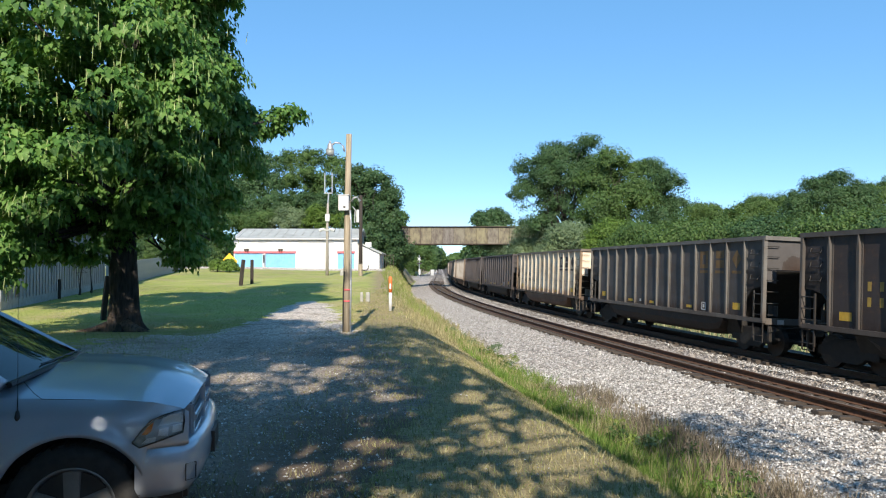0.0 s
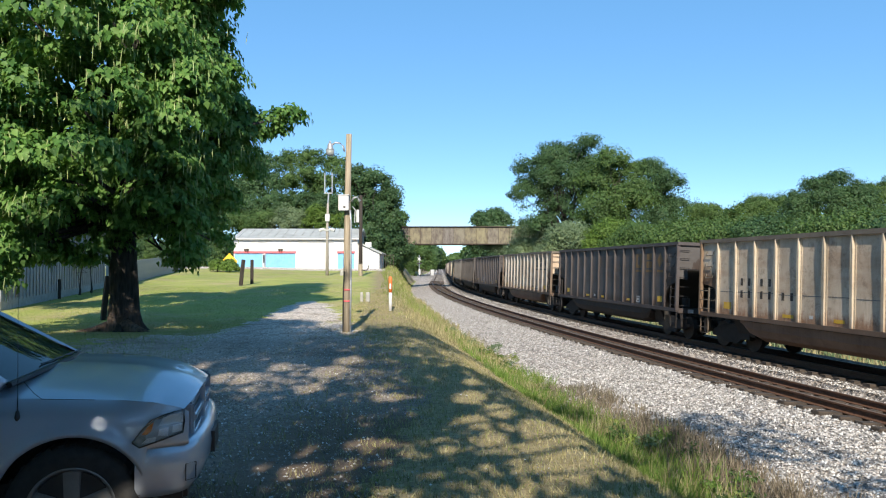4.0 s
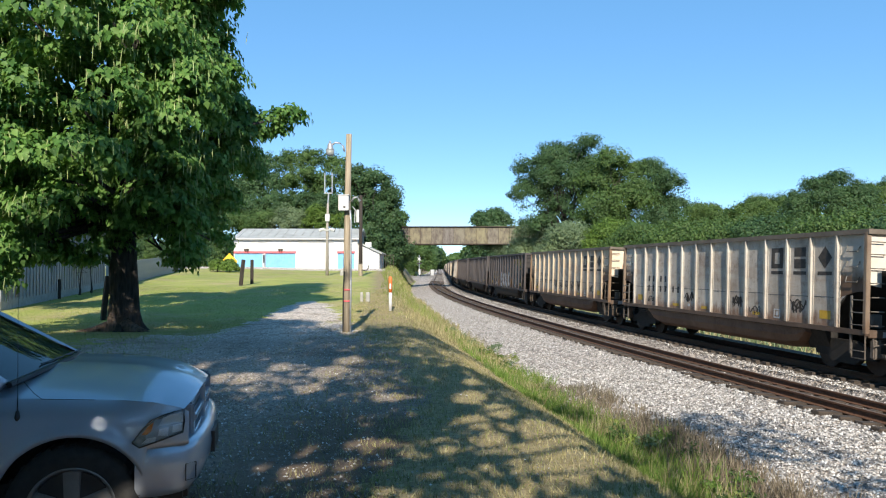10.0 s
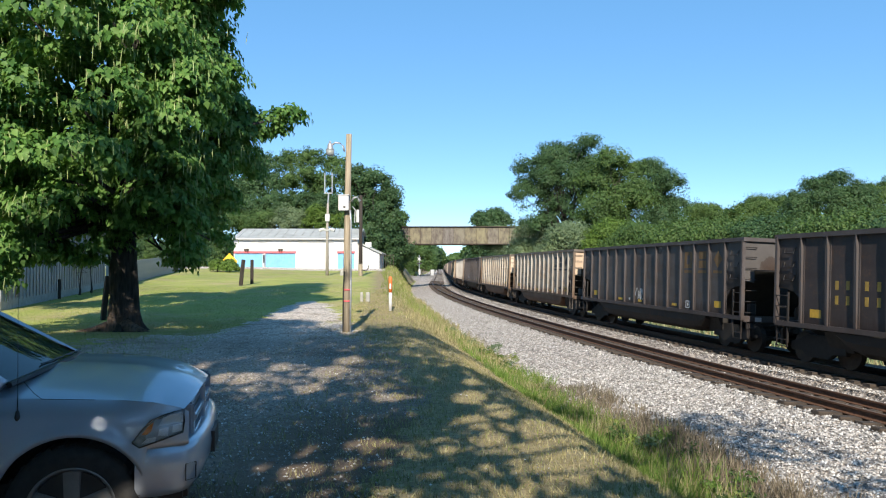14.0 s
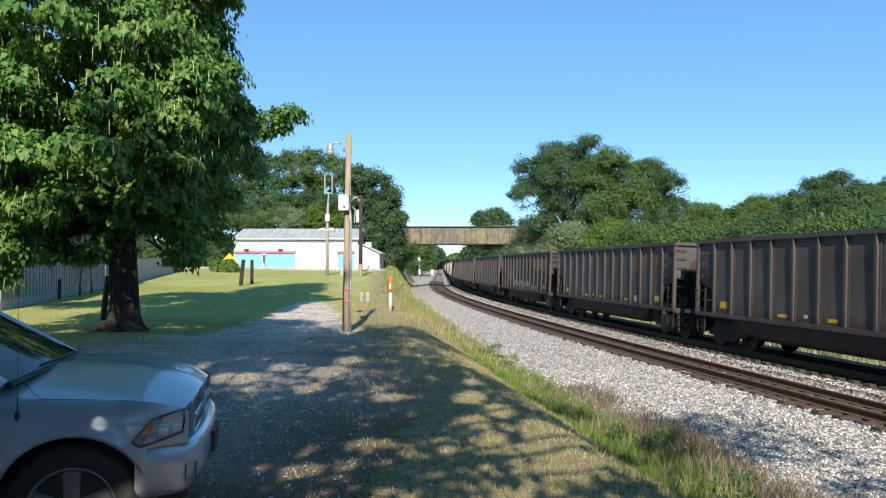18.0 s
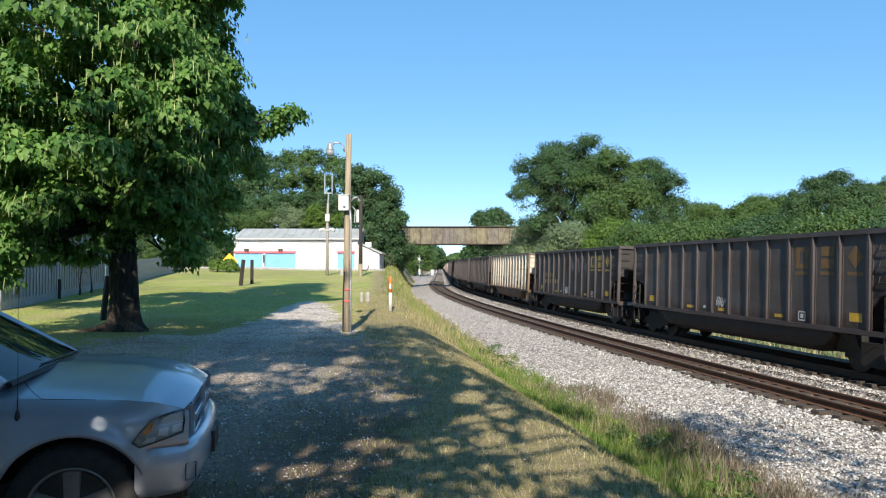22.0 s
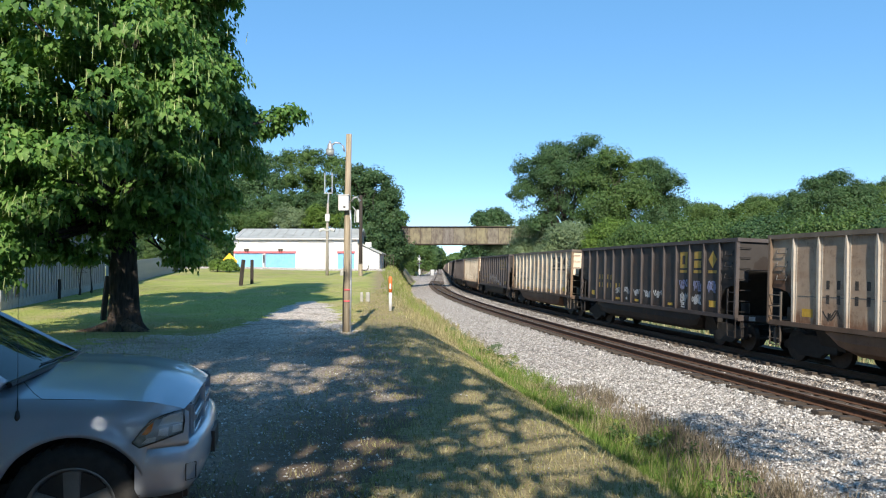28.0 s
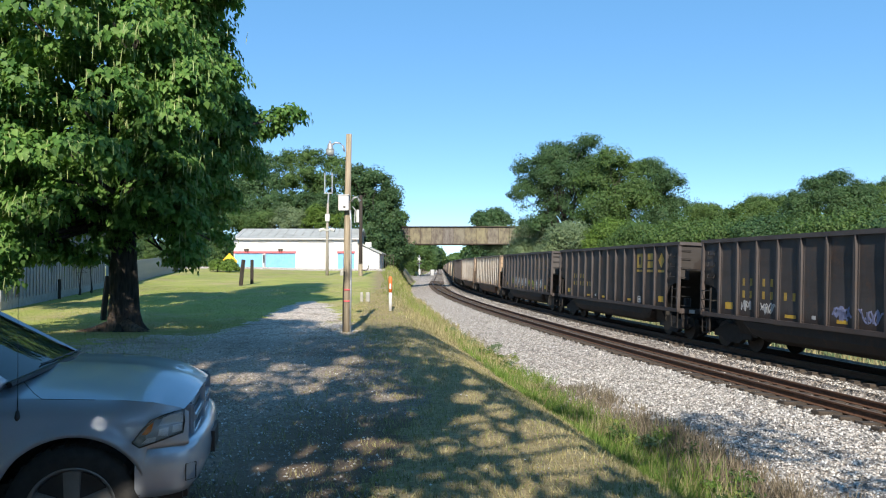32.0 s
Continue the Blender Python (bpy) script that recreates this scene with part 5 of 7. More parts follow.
def open_pools(tree, seed):
    """Thins the crown where the sun's way to a pool of light passes through it."""
    crown = next(o for o in tree.children if o.name.startswith("crown"))
    n = len(crown.data.vertices)
    co = np.empty(n * 3, np.float32)
    crown.data.vertices.foreach_get("co", co)
    leaf = co.reshape(-1, 4, 3)
    mid = leaf.mean(1) + np.array(tree.location)
    run = (mid[:, 2] - 0.95) / math.tan(SUN_ELEV)
    gx_, gy_ = mid[:, 0] - run * SUN_SIDE / (60 * math.cos(SUN_ELEV)), mid[:, 1] + run
    rng = np.random.default_rng(seed)
    keep = np.ones(len(leaf), bool)
    for px_, py_, hw, hd in POOLS:
        keep &= ((gx_ - px_) / hw) ** 2 + ((gy_ - py_) / hd) ** 2 > rng.uniform(0.7, 1.5, len(leaf))
    leaf = leaf[keep]
    k = np.arange(len(leaf))[:, None] * 4
    crown.data = quick_mesh("crown", leaf.reshape(-1, 3), np.concatenate([k + np.array([[0, 1, 2]]), k + np.array([[0, 2, 3]])], 1).reshape(-1, 3), LEAF_MID)

for x, y, blobs, seed, count in SHADE:
    shade_tree, _, _ = build_tree("shade_tree", x, y, blobs, int(count * 1.45), 58, 0.2, LEAF_MID, "tall leafy shade tree out of view, crown shaped to shade the drive", seed, trunk_r=0.2, spread=0.56, group="shade trees", droop=0.5, shell=0.25)
    open_pools(shade_tree, seed)

# unseen trees added around the back to cut the sky's light
for i, (x, y, w, h) in enumerate([(-26, -20, 13, 17), (-15, -22, 13, 19), (-4, -21, 12, 18), (7, -22, 12, 18), (17, -20, 12, 15), (26, -12, 11, 12), (-30, -6, 12, 14), (-32, 8, 11, 13), (1, -33, 15, 22), (-22, -34, 15, 22), (20, -34, 15, 21)]):
    wr = random.Random(400 + i)
    bl = [(wr.uniform(-0.3, 0.3) * w, wr.uniform(-0.3, 0.3) * w, h * wr.uniform(0.18, 0.78), w * 0.27, w * 0.27, h * 0.17) for _ in range(11)] + [(0, 0, h * 0.86, w * 0.22, w * 0.22, h * 0.13)]
    build_tree("tree", x, y, bl, 200, 16, 0.7, LEAF_DARK, "tall leafy tree added out of view to block sky light", 400 + i, trunk_r=0.3, spread=0.7, group="trees behind the drive", shell=0.35)

# unseen shrubs added so that less low sky lights the pickup's side
for i, (x, y) in enumerate([(-22, -9), (-17, -11), (-12, -12), (-7, -12), (-2, -11.5), (3, -11), (8, -11), (13, -9), (-26, -2), (-27, 5), (18, -4)]):
    wr = random.Random(440 + i)
    bl = [(wr.uniform(-2, 2), wr.uniform(-0.8, 0.8), wr.uniform(0.8, 3.2), 1.6, 1.3, 1.0) for _ in range(8)]
    build_tree("shrub", x, y, bl, 140, 14, 0.46, LEAF_DARK, "dense green shrub added out of view to block low sky light", 440 + i, trunk_r=0.1, spread=0.45, group="shrubs behind the drive", shell=0.3, category="shrub")

# woods: (x, y, width, depth, foot of crown, top, masses, clumps, leaf, material, seed)
def wood_tree(x, y, w, z0, z1, mat, seed, clumps=900, leaves=10, leaf=0.5, n=9, name="tree", label="", group="", spread=0.6, category="tree"):
    r = random.Random(seed)
    base = float(ground_z(x, y))
    return build_tree(name, x, y, spread_blobs(r, w, w, z0 - base, z1 - base, n), int(clumps * 0.8), leaves * (5 if name == "shrub" else 3), leaf * (0.58 if name == "shrub" else 0.7), mat, label, seed, trunk_r=max(0.12, 0.018 * (z1 - z0)), spread=spread * 1.1, group=group, category=category, small=True)

LAB = {id(LEAF_DARK): "tall deciduous tree with a dense dark green crown", id(LEAF_MID): "broad deciduous tree in full green leaf", id(LEAF_PALE): "pale grey-green leafy shrub by the railway", id(LEAF_BRIGHT): "bright yellow-green leafy shrub by the railway"}
def plant(px, d, wpx, top, bottom, mat, seed, **kw):
    """A tree by its bearing: offsets across and up as seen from the camera's place, at distance d."""
    x = (px - 784) / 1262.3 * d
    z1, z0 = EYE + (472 - top) / 1262.3 * d, EYE + (472 - bottom) / 1262.3 * d
    return wood_tree(x, d, wpx / 1262.3 * d, z0, z1, mat, seed, label=LAB[id(mat)], **kw)

def lobed_tree(d, lobes, mat, seed, clumps, leaf=0.26, leaves=26, group="", spread=0.5):
    """A tree whose crown is made of lobes given by bearing, height and reach as seen from the camera's place, at distance d."""
    r = random.Random(seed)
    k = d / 1262.3
    px = sum(q[0] for q in lobes) / len(lobes)
    x = (px - 784) * k
    base = float(ground_z(x, d))
    blobs = []
    for lx, ly, lr in lobes:
        dep = r.uniform(-0.5, 0.5) * lr * k
        blobs.append(((lx - px) * k, dep, EYE + (472 - ly) * k - base, lr * k * 0.9, lr * k * 0.95, lr * k * 0.84))
        for _ in range(3):
            a, e = r.uniform(0, 6.28), r.uniform(-0.2, 1.1)
            q = lr * k * 0.8
            blobs.append(((lx - px) * k + q * math.cos(a) * math.cos(e), dep + q * math.sin(a) * math.cos(e), EYE + (472 - ly) * k - base + q * math.sin(e) * 0.9, lr * k * 0.34, lr * k * 0.34, lr * k * 0.28))
    return build_tree("tree", x, d, blobs, int(clumps / 2.3), int(leaves * (4.6 if d < 100 else 3.0)), leaf * (0.62 if d < 100 else 0.78), mat, LAB[id(mat)], seed, trunk_r=0.28, spread=spread * 0.95, group=group, shell=0.55, small=True)

# across the railway
G = "trees across the railway"
lobed_tree(80, [(1037, 258, 26), (985, 274, 32), (940, 300, 30), (1000, 318, 45), (922, 338, 24), (955, 352, 40), (1010, 372, 44), (958, 400, 36), (1045, 300, 34), (1000, 288, 36), (962, 322, 36), (1030, 335, 44), (1044, 412, 34), (1000, 430, 36)], LEAF_DARK, 31, 1600, group=G)
lobed_tree(74, [(1078, 292, 32), (1112, 312, 32), (1060, 330, 40), (1105, 352, 46), (1055, 378, 40), (1095, 402, 42)], LEAF_MID, 32, 1100, group=G)
lobed_tree(82, [(1152, 306, 26), (1180, 330, 30), (1150, 350, 40), (1190, 366, 26), (1160, 395, 40)], LEAF_DARK, 33, 800, group=G)
lobed_tree(90, [(1228, 380, 24), (1258, 388, 28), (1285, 395, 26), (1240, 410, 32)], LEAF_MID, 35, 600, group=G)
lobed_tree(84, [(1320, 376, 26), (1350, 366, 24), (1385, 368, 26), (1310, 400, 34), (1365, 400, 38), (1415, 390, 30)], LEAF_MID, 36, 900, group=G)
lobed_tree(76, [(1446, 334, 22), (1480, 326, 24), (1418, 360, 22), (1460, 362, 36), (1512, 350, 28), (1500, 375, 38), (1420, 385, 30)], LEAF_DARK, 37, 1100, group=G)
lobed_tree(88, [(1560, 345, 26), (1590, 340, 30), (1560, 375, 34), (1620, 360, 40)], LEAF_MID, 38, 700, group=G)
lobed_tree(72, [(1690, 330, 50), (1740, 350, 50), (1700, 390, 60)], LEAF_DARK, 39, 600, group=G)
lobed_tree(150, [(850, 392, 16), (872, 386, 16), (893, 392, 14), (870, 405, 22)], LEAF_DARK, 40, 500, leaf=0.4, group=G, spread=0.7)
SHRUBS = [(900, 66, 90, 392, LEAF_PALE), (950, 64, 100, 385, LEAF_PALE), (1010, 60, 90, 396, LEAF_PALE), (1075, 60, 80, 388, LEAF_BRIGHT), (1130, 56, 100, 398, LEAF_MID),
          (1200, 52, 110, 392, LEAF_MID), (1275, 50, 120, 388, LEAF_MID), (1355, 48, 120, 384, LEAF_DARK), (1440, 46, 130, 382, LEAF_MID), (1520, 44, 130, 378, LEAF_MID), (1610, 42, 150, 372, LEAF_DARK), (1720, 40, 150, 368, LEAF_MID)]
for i, (px, d, w, top, mat) in enumerate(SHRUBS):
    reach = w * 1.15 / 1262.3 * 0.6
    while (px - 784) / 1262.3 * d - reach * d < float(np.interp(d, FAY[FRONT], FAX[FRONT])) + 2.2 and d < 110:
        d += 0.5
    plant(px, d, w * 1.15, top, 475, mat, 50 + i, clumps=620, leaves=12, leaf=0.23, n=12, name="shrub", spread=0.4, group="shrubs along the railway", category="shrub")
# behind the building and along the far bank
lobed_tree(236, [(708, 436, 18), (730, 445, 18), (752, 452, 14), (716, 462, 22), (766, 462, 9), (742, 468, 16), (705, 480, 18), (724, 484, 14), (760, 474, 10)], LEAF_MID, 60, 900, leaf=0.55, spread=0.8, group="trees beyond the bridge")
lobed_tree(122, [(838, 428, 16), (856, 440, 22), (880, 432, 24), (866, 415, 16)], LEAF_DARK, 61, 500, leaf=0.34, group="trees beyond the bridge")
lobed_tree(106, [(422, 396, 26), (450, 400, 22), (468, 388, 20)], LEAF_MID, 62, 420, leaf=0.26, group="trees behind the building")
lobed_tree(107, [(492, 398, 22), (520, 392, 24), (505, 378, 16)], LEAF_PALE, 64, 420, leaf=0.26, group="trees behind the building")
lobed_tree(108, [(548, 398, 22), (575, 392, 24), (560, 380, 16), (612, 398, 22)], LEAF_BRIGHT, 65, 480, leaf=0.26, group="trees behind the building")
for i, (px, d) in enumerate([(205, 92), (235, 93), (262, 94), (290, 95), (318, 96), (346, 98), (372, 99), (398, 100)]):
    plant(px, d, 46, 424 + 4 * (i % 2), 484, LEAF_DARK if i % 2 else LEAF_MID, 160 + i, clumps=160, leaves=12, leaf=0.3, n=8, name="shrub", spread=0.4, group="shrubs behind the lawn", category="shrub")
lobed_tree(110, [(440, 372, 30), (485, 366, 30), (530, 368, 30), (575, 366, 30), (615, 372, 28)], LEAF_DARK, 63, 800, leaf=0.32, group="trees behind the building")
G2 = "trees behind the building"
lobed_tree(118, [(440, 300, 26), (478, 296, 24), (430, 340, 34), (470, 340, 40), (445, 390, 40), (490, 385, 36)], LEAF_DARK, 71, 1000, leaf=0.34, group=G2, spread=0.65)
lobed_tree(122, [(520, 292, 26), (553, 284, 24), (590, 296, 26), (535, 330, 40), (585, 335, 40), (545, 380, 44), (600, 385, 40)], LEAF_MID, 72, 1200, leaf=0.34, group=G2, spread=0.65)
lobed_tree(102.5, [(632, 316, 24), (664, 322, 24), (690, 345, 20), (640, 350, 34), (675, 375, 34), (640, 400, 36), (688, 398, 26), (660, 430, 36), (692, 436, 22), (684, 466, 22)], LEAF_DARK, 73, 1400, leaf=0.34, group=G2, spread=0.6)
lobed_tree(104, [(690, 425, 26), (705, 446, 26), (684, 456, 24)], LEAF_DARK, 74, 450, leaf=0.32, group=G2)
lobed_tree(128, [(708, 388, 12), (700, 410, 20), (716, 420, 16)], LEAF_MID, 75, 300, leaf=0.4, group=G2)
lobed_tree(100, [(345, 430, 26), (385, 425, 26), (365, 452, 30), (405, 440, 20), (320, 450, 26)], LEAF_DARK, 81, 500, leaf=0.3, group=G2)
plant(390, 125, 130, 300, 470, LEAF_DARK, 76, clumps=800, leaf=0.6, group="trees behind the building")
plant(300, 120, 140, 310, 470, LEAF_DARK, 77, clumps=800, leaf=0.6, group="trees behind the building")
plant(180, 125, 170, 330, 470, LEAF_MID, 78, clumps=700, leaf=0.6, group="trees behind the building")
plant(60, 120, 170, 340, 470, LEAF_DARK, 79, clumps=700, leaf=0.6, group="trees behind the building")
plant(690, 112, 60, 425, 490, LEAF_DARK, 80, clumps=400, leaf=0.5, group="trees behind the building")
for i, (px, d, w, top) in enumerate([(722, 246, 46, 428), (744, 250, 42, 430), (762, 270, 38, 432), (775, 300, 26, 440), (850, 200, 50, 432), (832, 260, 36, 436), (786, 520, 60, 456), (812, 420, 50, 448), (880, 150, 60, 430)]):
    plant(px, d, w, top, 478, LEAF_MID if i % 2 else LEAF_DARK, 90 + i, clumps=350, leaf=0.7 + d / 400, n=6, group="trees beyond the bridge", spread=0.8)

# ---- railway bridge ----
def panel_nodes(n, l, p):
    info = n.new("ShaderNodeObjectInfo")
    r = ramp(n, l, info.outputs["Random"], [(0, (0.23, 0.212, 0.195)), (0.35, (0.27, 0.25, 0.17)), (0.65, (0.285, 0.262, 0.16)), (1, (0.21, 0.198, 0.19))])
    t = tex_noise(n, l, 1.3, 8, rough=0.75, stretch=(1, 1, 0.45))
    d = ramp(n, l, t.outputs["Fac"], [(0.42, (0, 0, 0)), (0.6, (0.85,) * 3)])
    l.new(mixc(n, l, 1.0, mixc(n, l, d.outputs["Color"], r.outputs["Color"], (0.1, 0.08, 0.07)), (0.74, 0.72, 0.72), "MULTIPLY"), p.inputs["Base Color"])
    p.inputs["Roughness"].default_value = 0.85
    bump(n, l, t.outputs["Fac"], p, 0.3, 0.02)
GIRDER_PANEL = material("girder_panel", panel_nodes)

def build_bridge():
    d = 105.0
    x0, x1 = -8.4, 11.6
    z0, z1 = 6.22, 8.70
    bridge = tagged(new("railway_bridge"), "rusty steel plate girder bridge over the tracks", "bridge")
    bridge.location = (0, d, 0)
    for y in (0.0, 4.2):
        for i in range(12):
            w = (x1 - x0) / 12
            part("web_panel", g_box(x0 + w * (i + 0.5), y, (z0 + z1) / 2, w - 0.004, 0.05, z1 - z0), GIRDER_PANEL, bridge)
        part("top_flange", g_box((x0 + x1) / 2, y, z1 + 0.04, x1 - x0, 0.55, 0.10), GIRDER_DARK, bridge)
        part("bottom_flange", g_box((x0 + x1) / 2, y, z0 - 0.04, x1 - x0, 0.55, 0.12), GIRDER_DARK, bridge)
        for i in range(13):
            part("stiffener", g_box(x0 + 0.2 + (x1 - x0 - 0.4) * i / 12, y - 0.13, (z0 + z1) / 2, 0.05, 0.22, z1 - z0), GIRDER_DARK, bridge)
    part("deck", g_box((x0 + x1) / 2, 2.1, z1 - 0.5, x1 - x0, 4.0, 0.35), GIRDER_DARK, bridge)
    for i in range(7):
        part("cross_frame", g_box(x0 + 1 + (x1 - x0 - 2) * i / 6, 2.1, (z0 + z1) / 2, 0.14, 4.1, 1.4), GIRDER_DARK, bridge)
    for s, x in ((-1, x0), (1, x1)):
        part("abutment", g_box(x + s * 1.6, 2.1, (z1 - 0.5) / 2 - 0.4, 3.6, 6.5, z1 + 0.3), CONCRETE, bridge, "weathered concrete abutment", bevel=0.05)
    return bridge
build_bridge()

# ---- building with blue doors ----
def build_building():
    d = 92.0
    k = d / 1262.3
    X = lambda px: (px - 784) * k
    Z = lambda py: EYE + (472 - py) * k
    b = tagged(new("workshop_building"), "long white workshop with blue doors and grey metal roof", "building")
    xl, xr = X(414), X(633)
    zg, ze, zr = Z(479), Z(424), Z(406)
    depth = 9.0
    wall_front = []
    doors = [(X(415.5), X(467), Z(479), Z(448)), (X(470), X(523), Z(479), Z(448)), (X(598), X(627), Z(479), Z(448))]
    x = xl
    for a, c, _, zt in doors:
        wall_front.append(g_box((x + a) / 2, 0, (zg + ze) / 2, a - x, 0.2, ze - zg))
        wall_front.append(g_box((a + c) / 2, 0, (zt + ze) / 2, c - a, 0.2, ze - zt))
        x = c
    wall_front.append(g_box((x + xr) / 2, 0, (zg + ze) / 2, xr - x, 0.2, ze - zg))
    for piece in wall_front:
        part("front_wall", piece, WHITE, b)
    part("back_wall", g_box((xl + xr) / 2, depth, (zg + ze) / 2, xr - xl, 0.2, ze - zg), WHITE, b)
    for xx in (xl + 0.1, xr - 0.1):
        part("gable_wall", g_plate([(0.1, zg), (depth - 0.1, zg), (depth - 0.1, ze), (depth / 2, zr + 0.1), (0.1, ze)], "x", xx - 0.1, 0.2), WHITE, b)
    part("roof", g_plate([(-0.5, ze - 0.02), (depth / 2, zr + 0.15), (depth + 0.5, ze - 0.02), (depth + 0.5, ze + 0.12), (depth / 2, zr + 0.3), (-0.5, ze + 0.12)], "x", xl - 0.05, xr - xl + 0.35), ROOF_GREY, b)
    part("gutter", g_box((xl + xr) / 2, -0.56, ze + 0.03, xr - xl + 0.5, 0.12, 0.14), WHITE, b)
    n = 14
    for i in range(n):
        part("roof_seam", g_tube([(xl + (xr - xl) * (i + 0.5) / n, -0.5, ze + 0.14), (xl + (xr - xl) * (i + 0.5) / n, depth / 2, zr + 0.32)], 0.04, 4), ROOF_GREY, b)
    for a, c, zb, zt in doors:
        door = part("blue_door", g_box((a + c) / 2, 0.08, (zb + zt) / 2, c - a - 0.02, 0.08, zt - zb), BLUE, b, "blue painted sliding door")
        for i in range(1, 4):
            part("door_batten", g_box(a + (c - a) * i / 4, 0.03, (zb + zt) / 2, 0.05, 0.03, zt - zb - 0.1), BLUE, door)
        part("red_band", g_box((a + c) / 2, -0.125, zt + 0.08, c - a + 0.2, 0.05, 0.26), RED, b, "red painted lintel band")
    part("white_post", g_box(X(468), -0.4, (zg + Z(450)) / 2, 0.22, 0.2, Z(450) - zg), WHITE, b)
    part("dark_post", g_box(X(468.5), -0.52, Z(459), 0.16, 0.06, 1.0), BLACK, b)
    for px in (437, 497):
        part("wall_light", g_join(g_box(X(px), -0.22, Z(442), 0.62, 0.22, 0.16), g_box(X(px) - 0.14, -0.3, Z(444), 0.2, 0.16, 0.24), g_box(X(px) + 0.14, -0.3, Z(444), 0.2, 0.16, 0.24)), GIRDER_DARK, b, "small dark twin lamp under the eaves")
    for px, w in ((465, 1.2), (560, 4.6)):
        part("eave_vent", g_box(X(px), -0.13, Z(428), w, 0.06, 0.2), ROOF_GREY, b)
    # lean-to at the right end
    le, lx = X(671), xr
    part("lean_to_wall", g_plate([(lx + 0.003, Z(486)), (le, Z(486)), (le, Z(449)), (lx + 0.003, Z(431))], "y", 0.4, 0.2), WHITE, b)
    part("lean_to_roof", g_move(g_box(0, 0, 0, math.hypot(le - lx, Z(449) - Z(431)) + 0.5, 7.0, 0.12), Matrix.Translation(((lx + le) / 2 + 0.1, 3.6, (Z(449) + Z(431)) / 2 + 0.08)) @ Euler((0, math.atan2(Z(431) - Z(449), le - lx), 0)).to_matrix().to_4x4()), ROOF_GREY, b)
    part("lean_to_side", g_box(le - 0.1, 3.8, (Z(486) + Z(449)) / 2, 0.2, 6.4, Z(449) - Z(486)), WHITE, b)
    part("roof_pipe", g_box(X(651), 0.8, Z(433), 0.8, 0.5, 0.6), WHITE, b)
    part("chain_fence", g_join(*[g_cyl((X(672) + 0.35 * i, 0.3, Z(486)), (X(672) + 0.35 * i, 0.3, Z(452)), 0.03, 5) for i in range(6)], g_cyl((X(672), 0.3, Z(452)), (X(672) + 1.75, 0.3, Z(452)), 0.03, 5)), GIRDER_DARK, b)
    part("apron", g_box((xl + xr) / 2, -3.0, zg - 0.15, xr - xl, 6.0, 0.3), CONCRETE, b)
    b.location = (0, d, 0)
    return b
build_building()

def on_ground(px, py):
    """Where the sight line of a place meets the ground sheet."""
    dx, dz = (px - 784) / 1262.3, (472 - py) / 1262.3
    d = 2.0
    while d < 300 and EYE + dz * d > float(ground_z(dx * d, d)):
        d += 0.05
    return dx * d, d, float(ground_z(dx * d, d))

# ---- timber light pole by the drive ----
def build_pole():
    x, y, z = on_ground(614, 588)
    h = (588 - 237) / 1262.3 * y
    k = y / 1262.3
    pole = tagged(new("light_pole"), "weathered timber pole with a lamp arm and meter box", "light pole")
    pole.location = (x, y, z)
    part("pole", g_tube([(0, 0, -0.3), (0.0, 0, h * 0.35), (0.02, 0, h * 0.7), (0.05, 0, h)], [0.112, 0.104, 0.092, 0.083], 14), POLE_WOOD, pole, smooth=True)
    part("lamp_arm", g_tube([(-0.08, -0.02, h - 0.52), (-0.12, -0.03, h - 0.36), (-0.22, -0.05, h - 0.27), (-0.34, -0.06, h - 0.26), (-0.46, -0.06, h - 0.34)], 0.028, 8), METAL_PALE, pole, smooth=True)
    lamp = part("lamp_head", g_join(g_tube([(-0.5, -0.06, h - 0.27), (-0.5, -0.06, h - 0.31), (-0.5, -0.06, h - 0.43), (-0.5, -0.06, h - 0.47)], [0.04, 0.075, 0.09, 0.13], 14), g_cyl((-0.5, -0.06, h - 0.28), (-0.5, -0.06, h - 0.21), 0.03, 8)), METAL_PALE, pole, "silvery dusk-to-dawn lamp head", smooth=True)
    part("lamp_lens", g_tube([(-0.5, -0.06, h - 0.485), (-0.5, -0.06, h - 0.62), (-0.5, -0.06, h - 0.66)], [0.13, 0.12, 0.07], 14), GLASS_HAZE, lamp, smooth=True)
    zb = (588 - 361) * k
    part("meter_box", g_box(-0.07, -0.2, zb, 0.30, 0.18, 0.44), WHITE, pole, "white electric box", bevel=0.015)
    part("box_lid", g_box(-0.07, -0.2, zb + 0.235, 0.32, 0.2, 0.03), METAL_PALE, pole)
    part("box_latch", g_box(-0.04, -0.295, zb - 0.12, 0.06, 0.012, 0.05), BLACK, pole)
    part("weatherhead", g_tube([(0.13, -0.02, zb + 0.05), (0.2, -0.02, zb + 0.18), (0.3, -0.02, zb + 0.2), (0.38, -0.02, zb + 0.08)], [0.03, 0.035, 0.04, 0.045], 8), METAL_PALE, pole, smooth=True)
    part("conduit", g_tube([(0.1, -0.12, zb - 0.2), (0.13, -0.12, zb - 0.5), (0.13, -0.12, 1.2), (0.12, -0.12, -0.1)], 0.028, 8), METAL_PALE, pole, "grey metal conduit", smooth=True)
    for zz in ((588 - 513) * k, (588 - 533) * k):
        part("strap", g_tube([(0.01, 0, zz - 0.02), (0.01, 0, zz + 0.02)], 0.13, 14), RED, pole, "red reflective strap")
    part("ground_wire", g_tube([(-0.1, -0.1, 0), (-0.09, -0.12, 1.2), (-0.06, -0.13, 1.8)], 0.018, 6), BLACK, pole)
    return pole

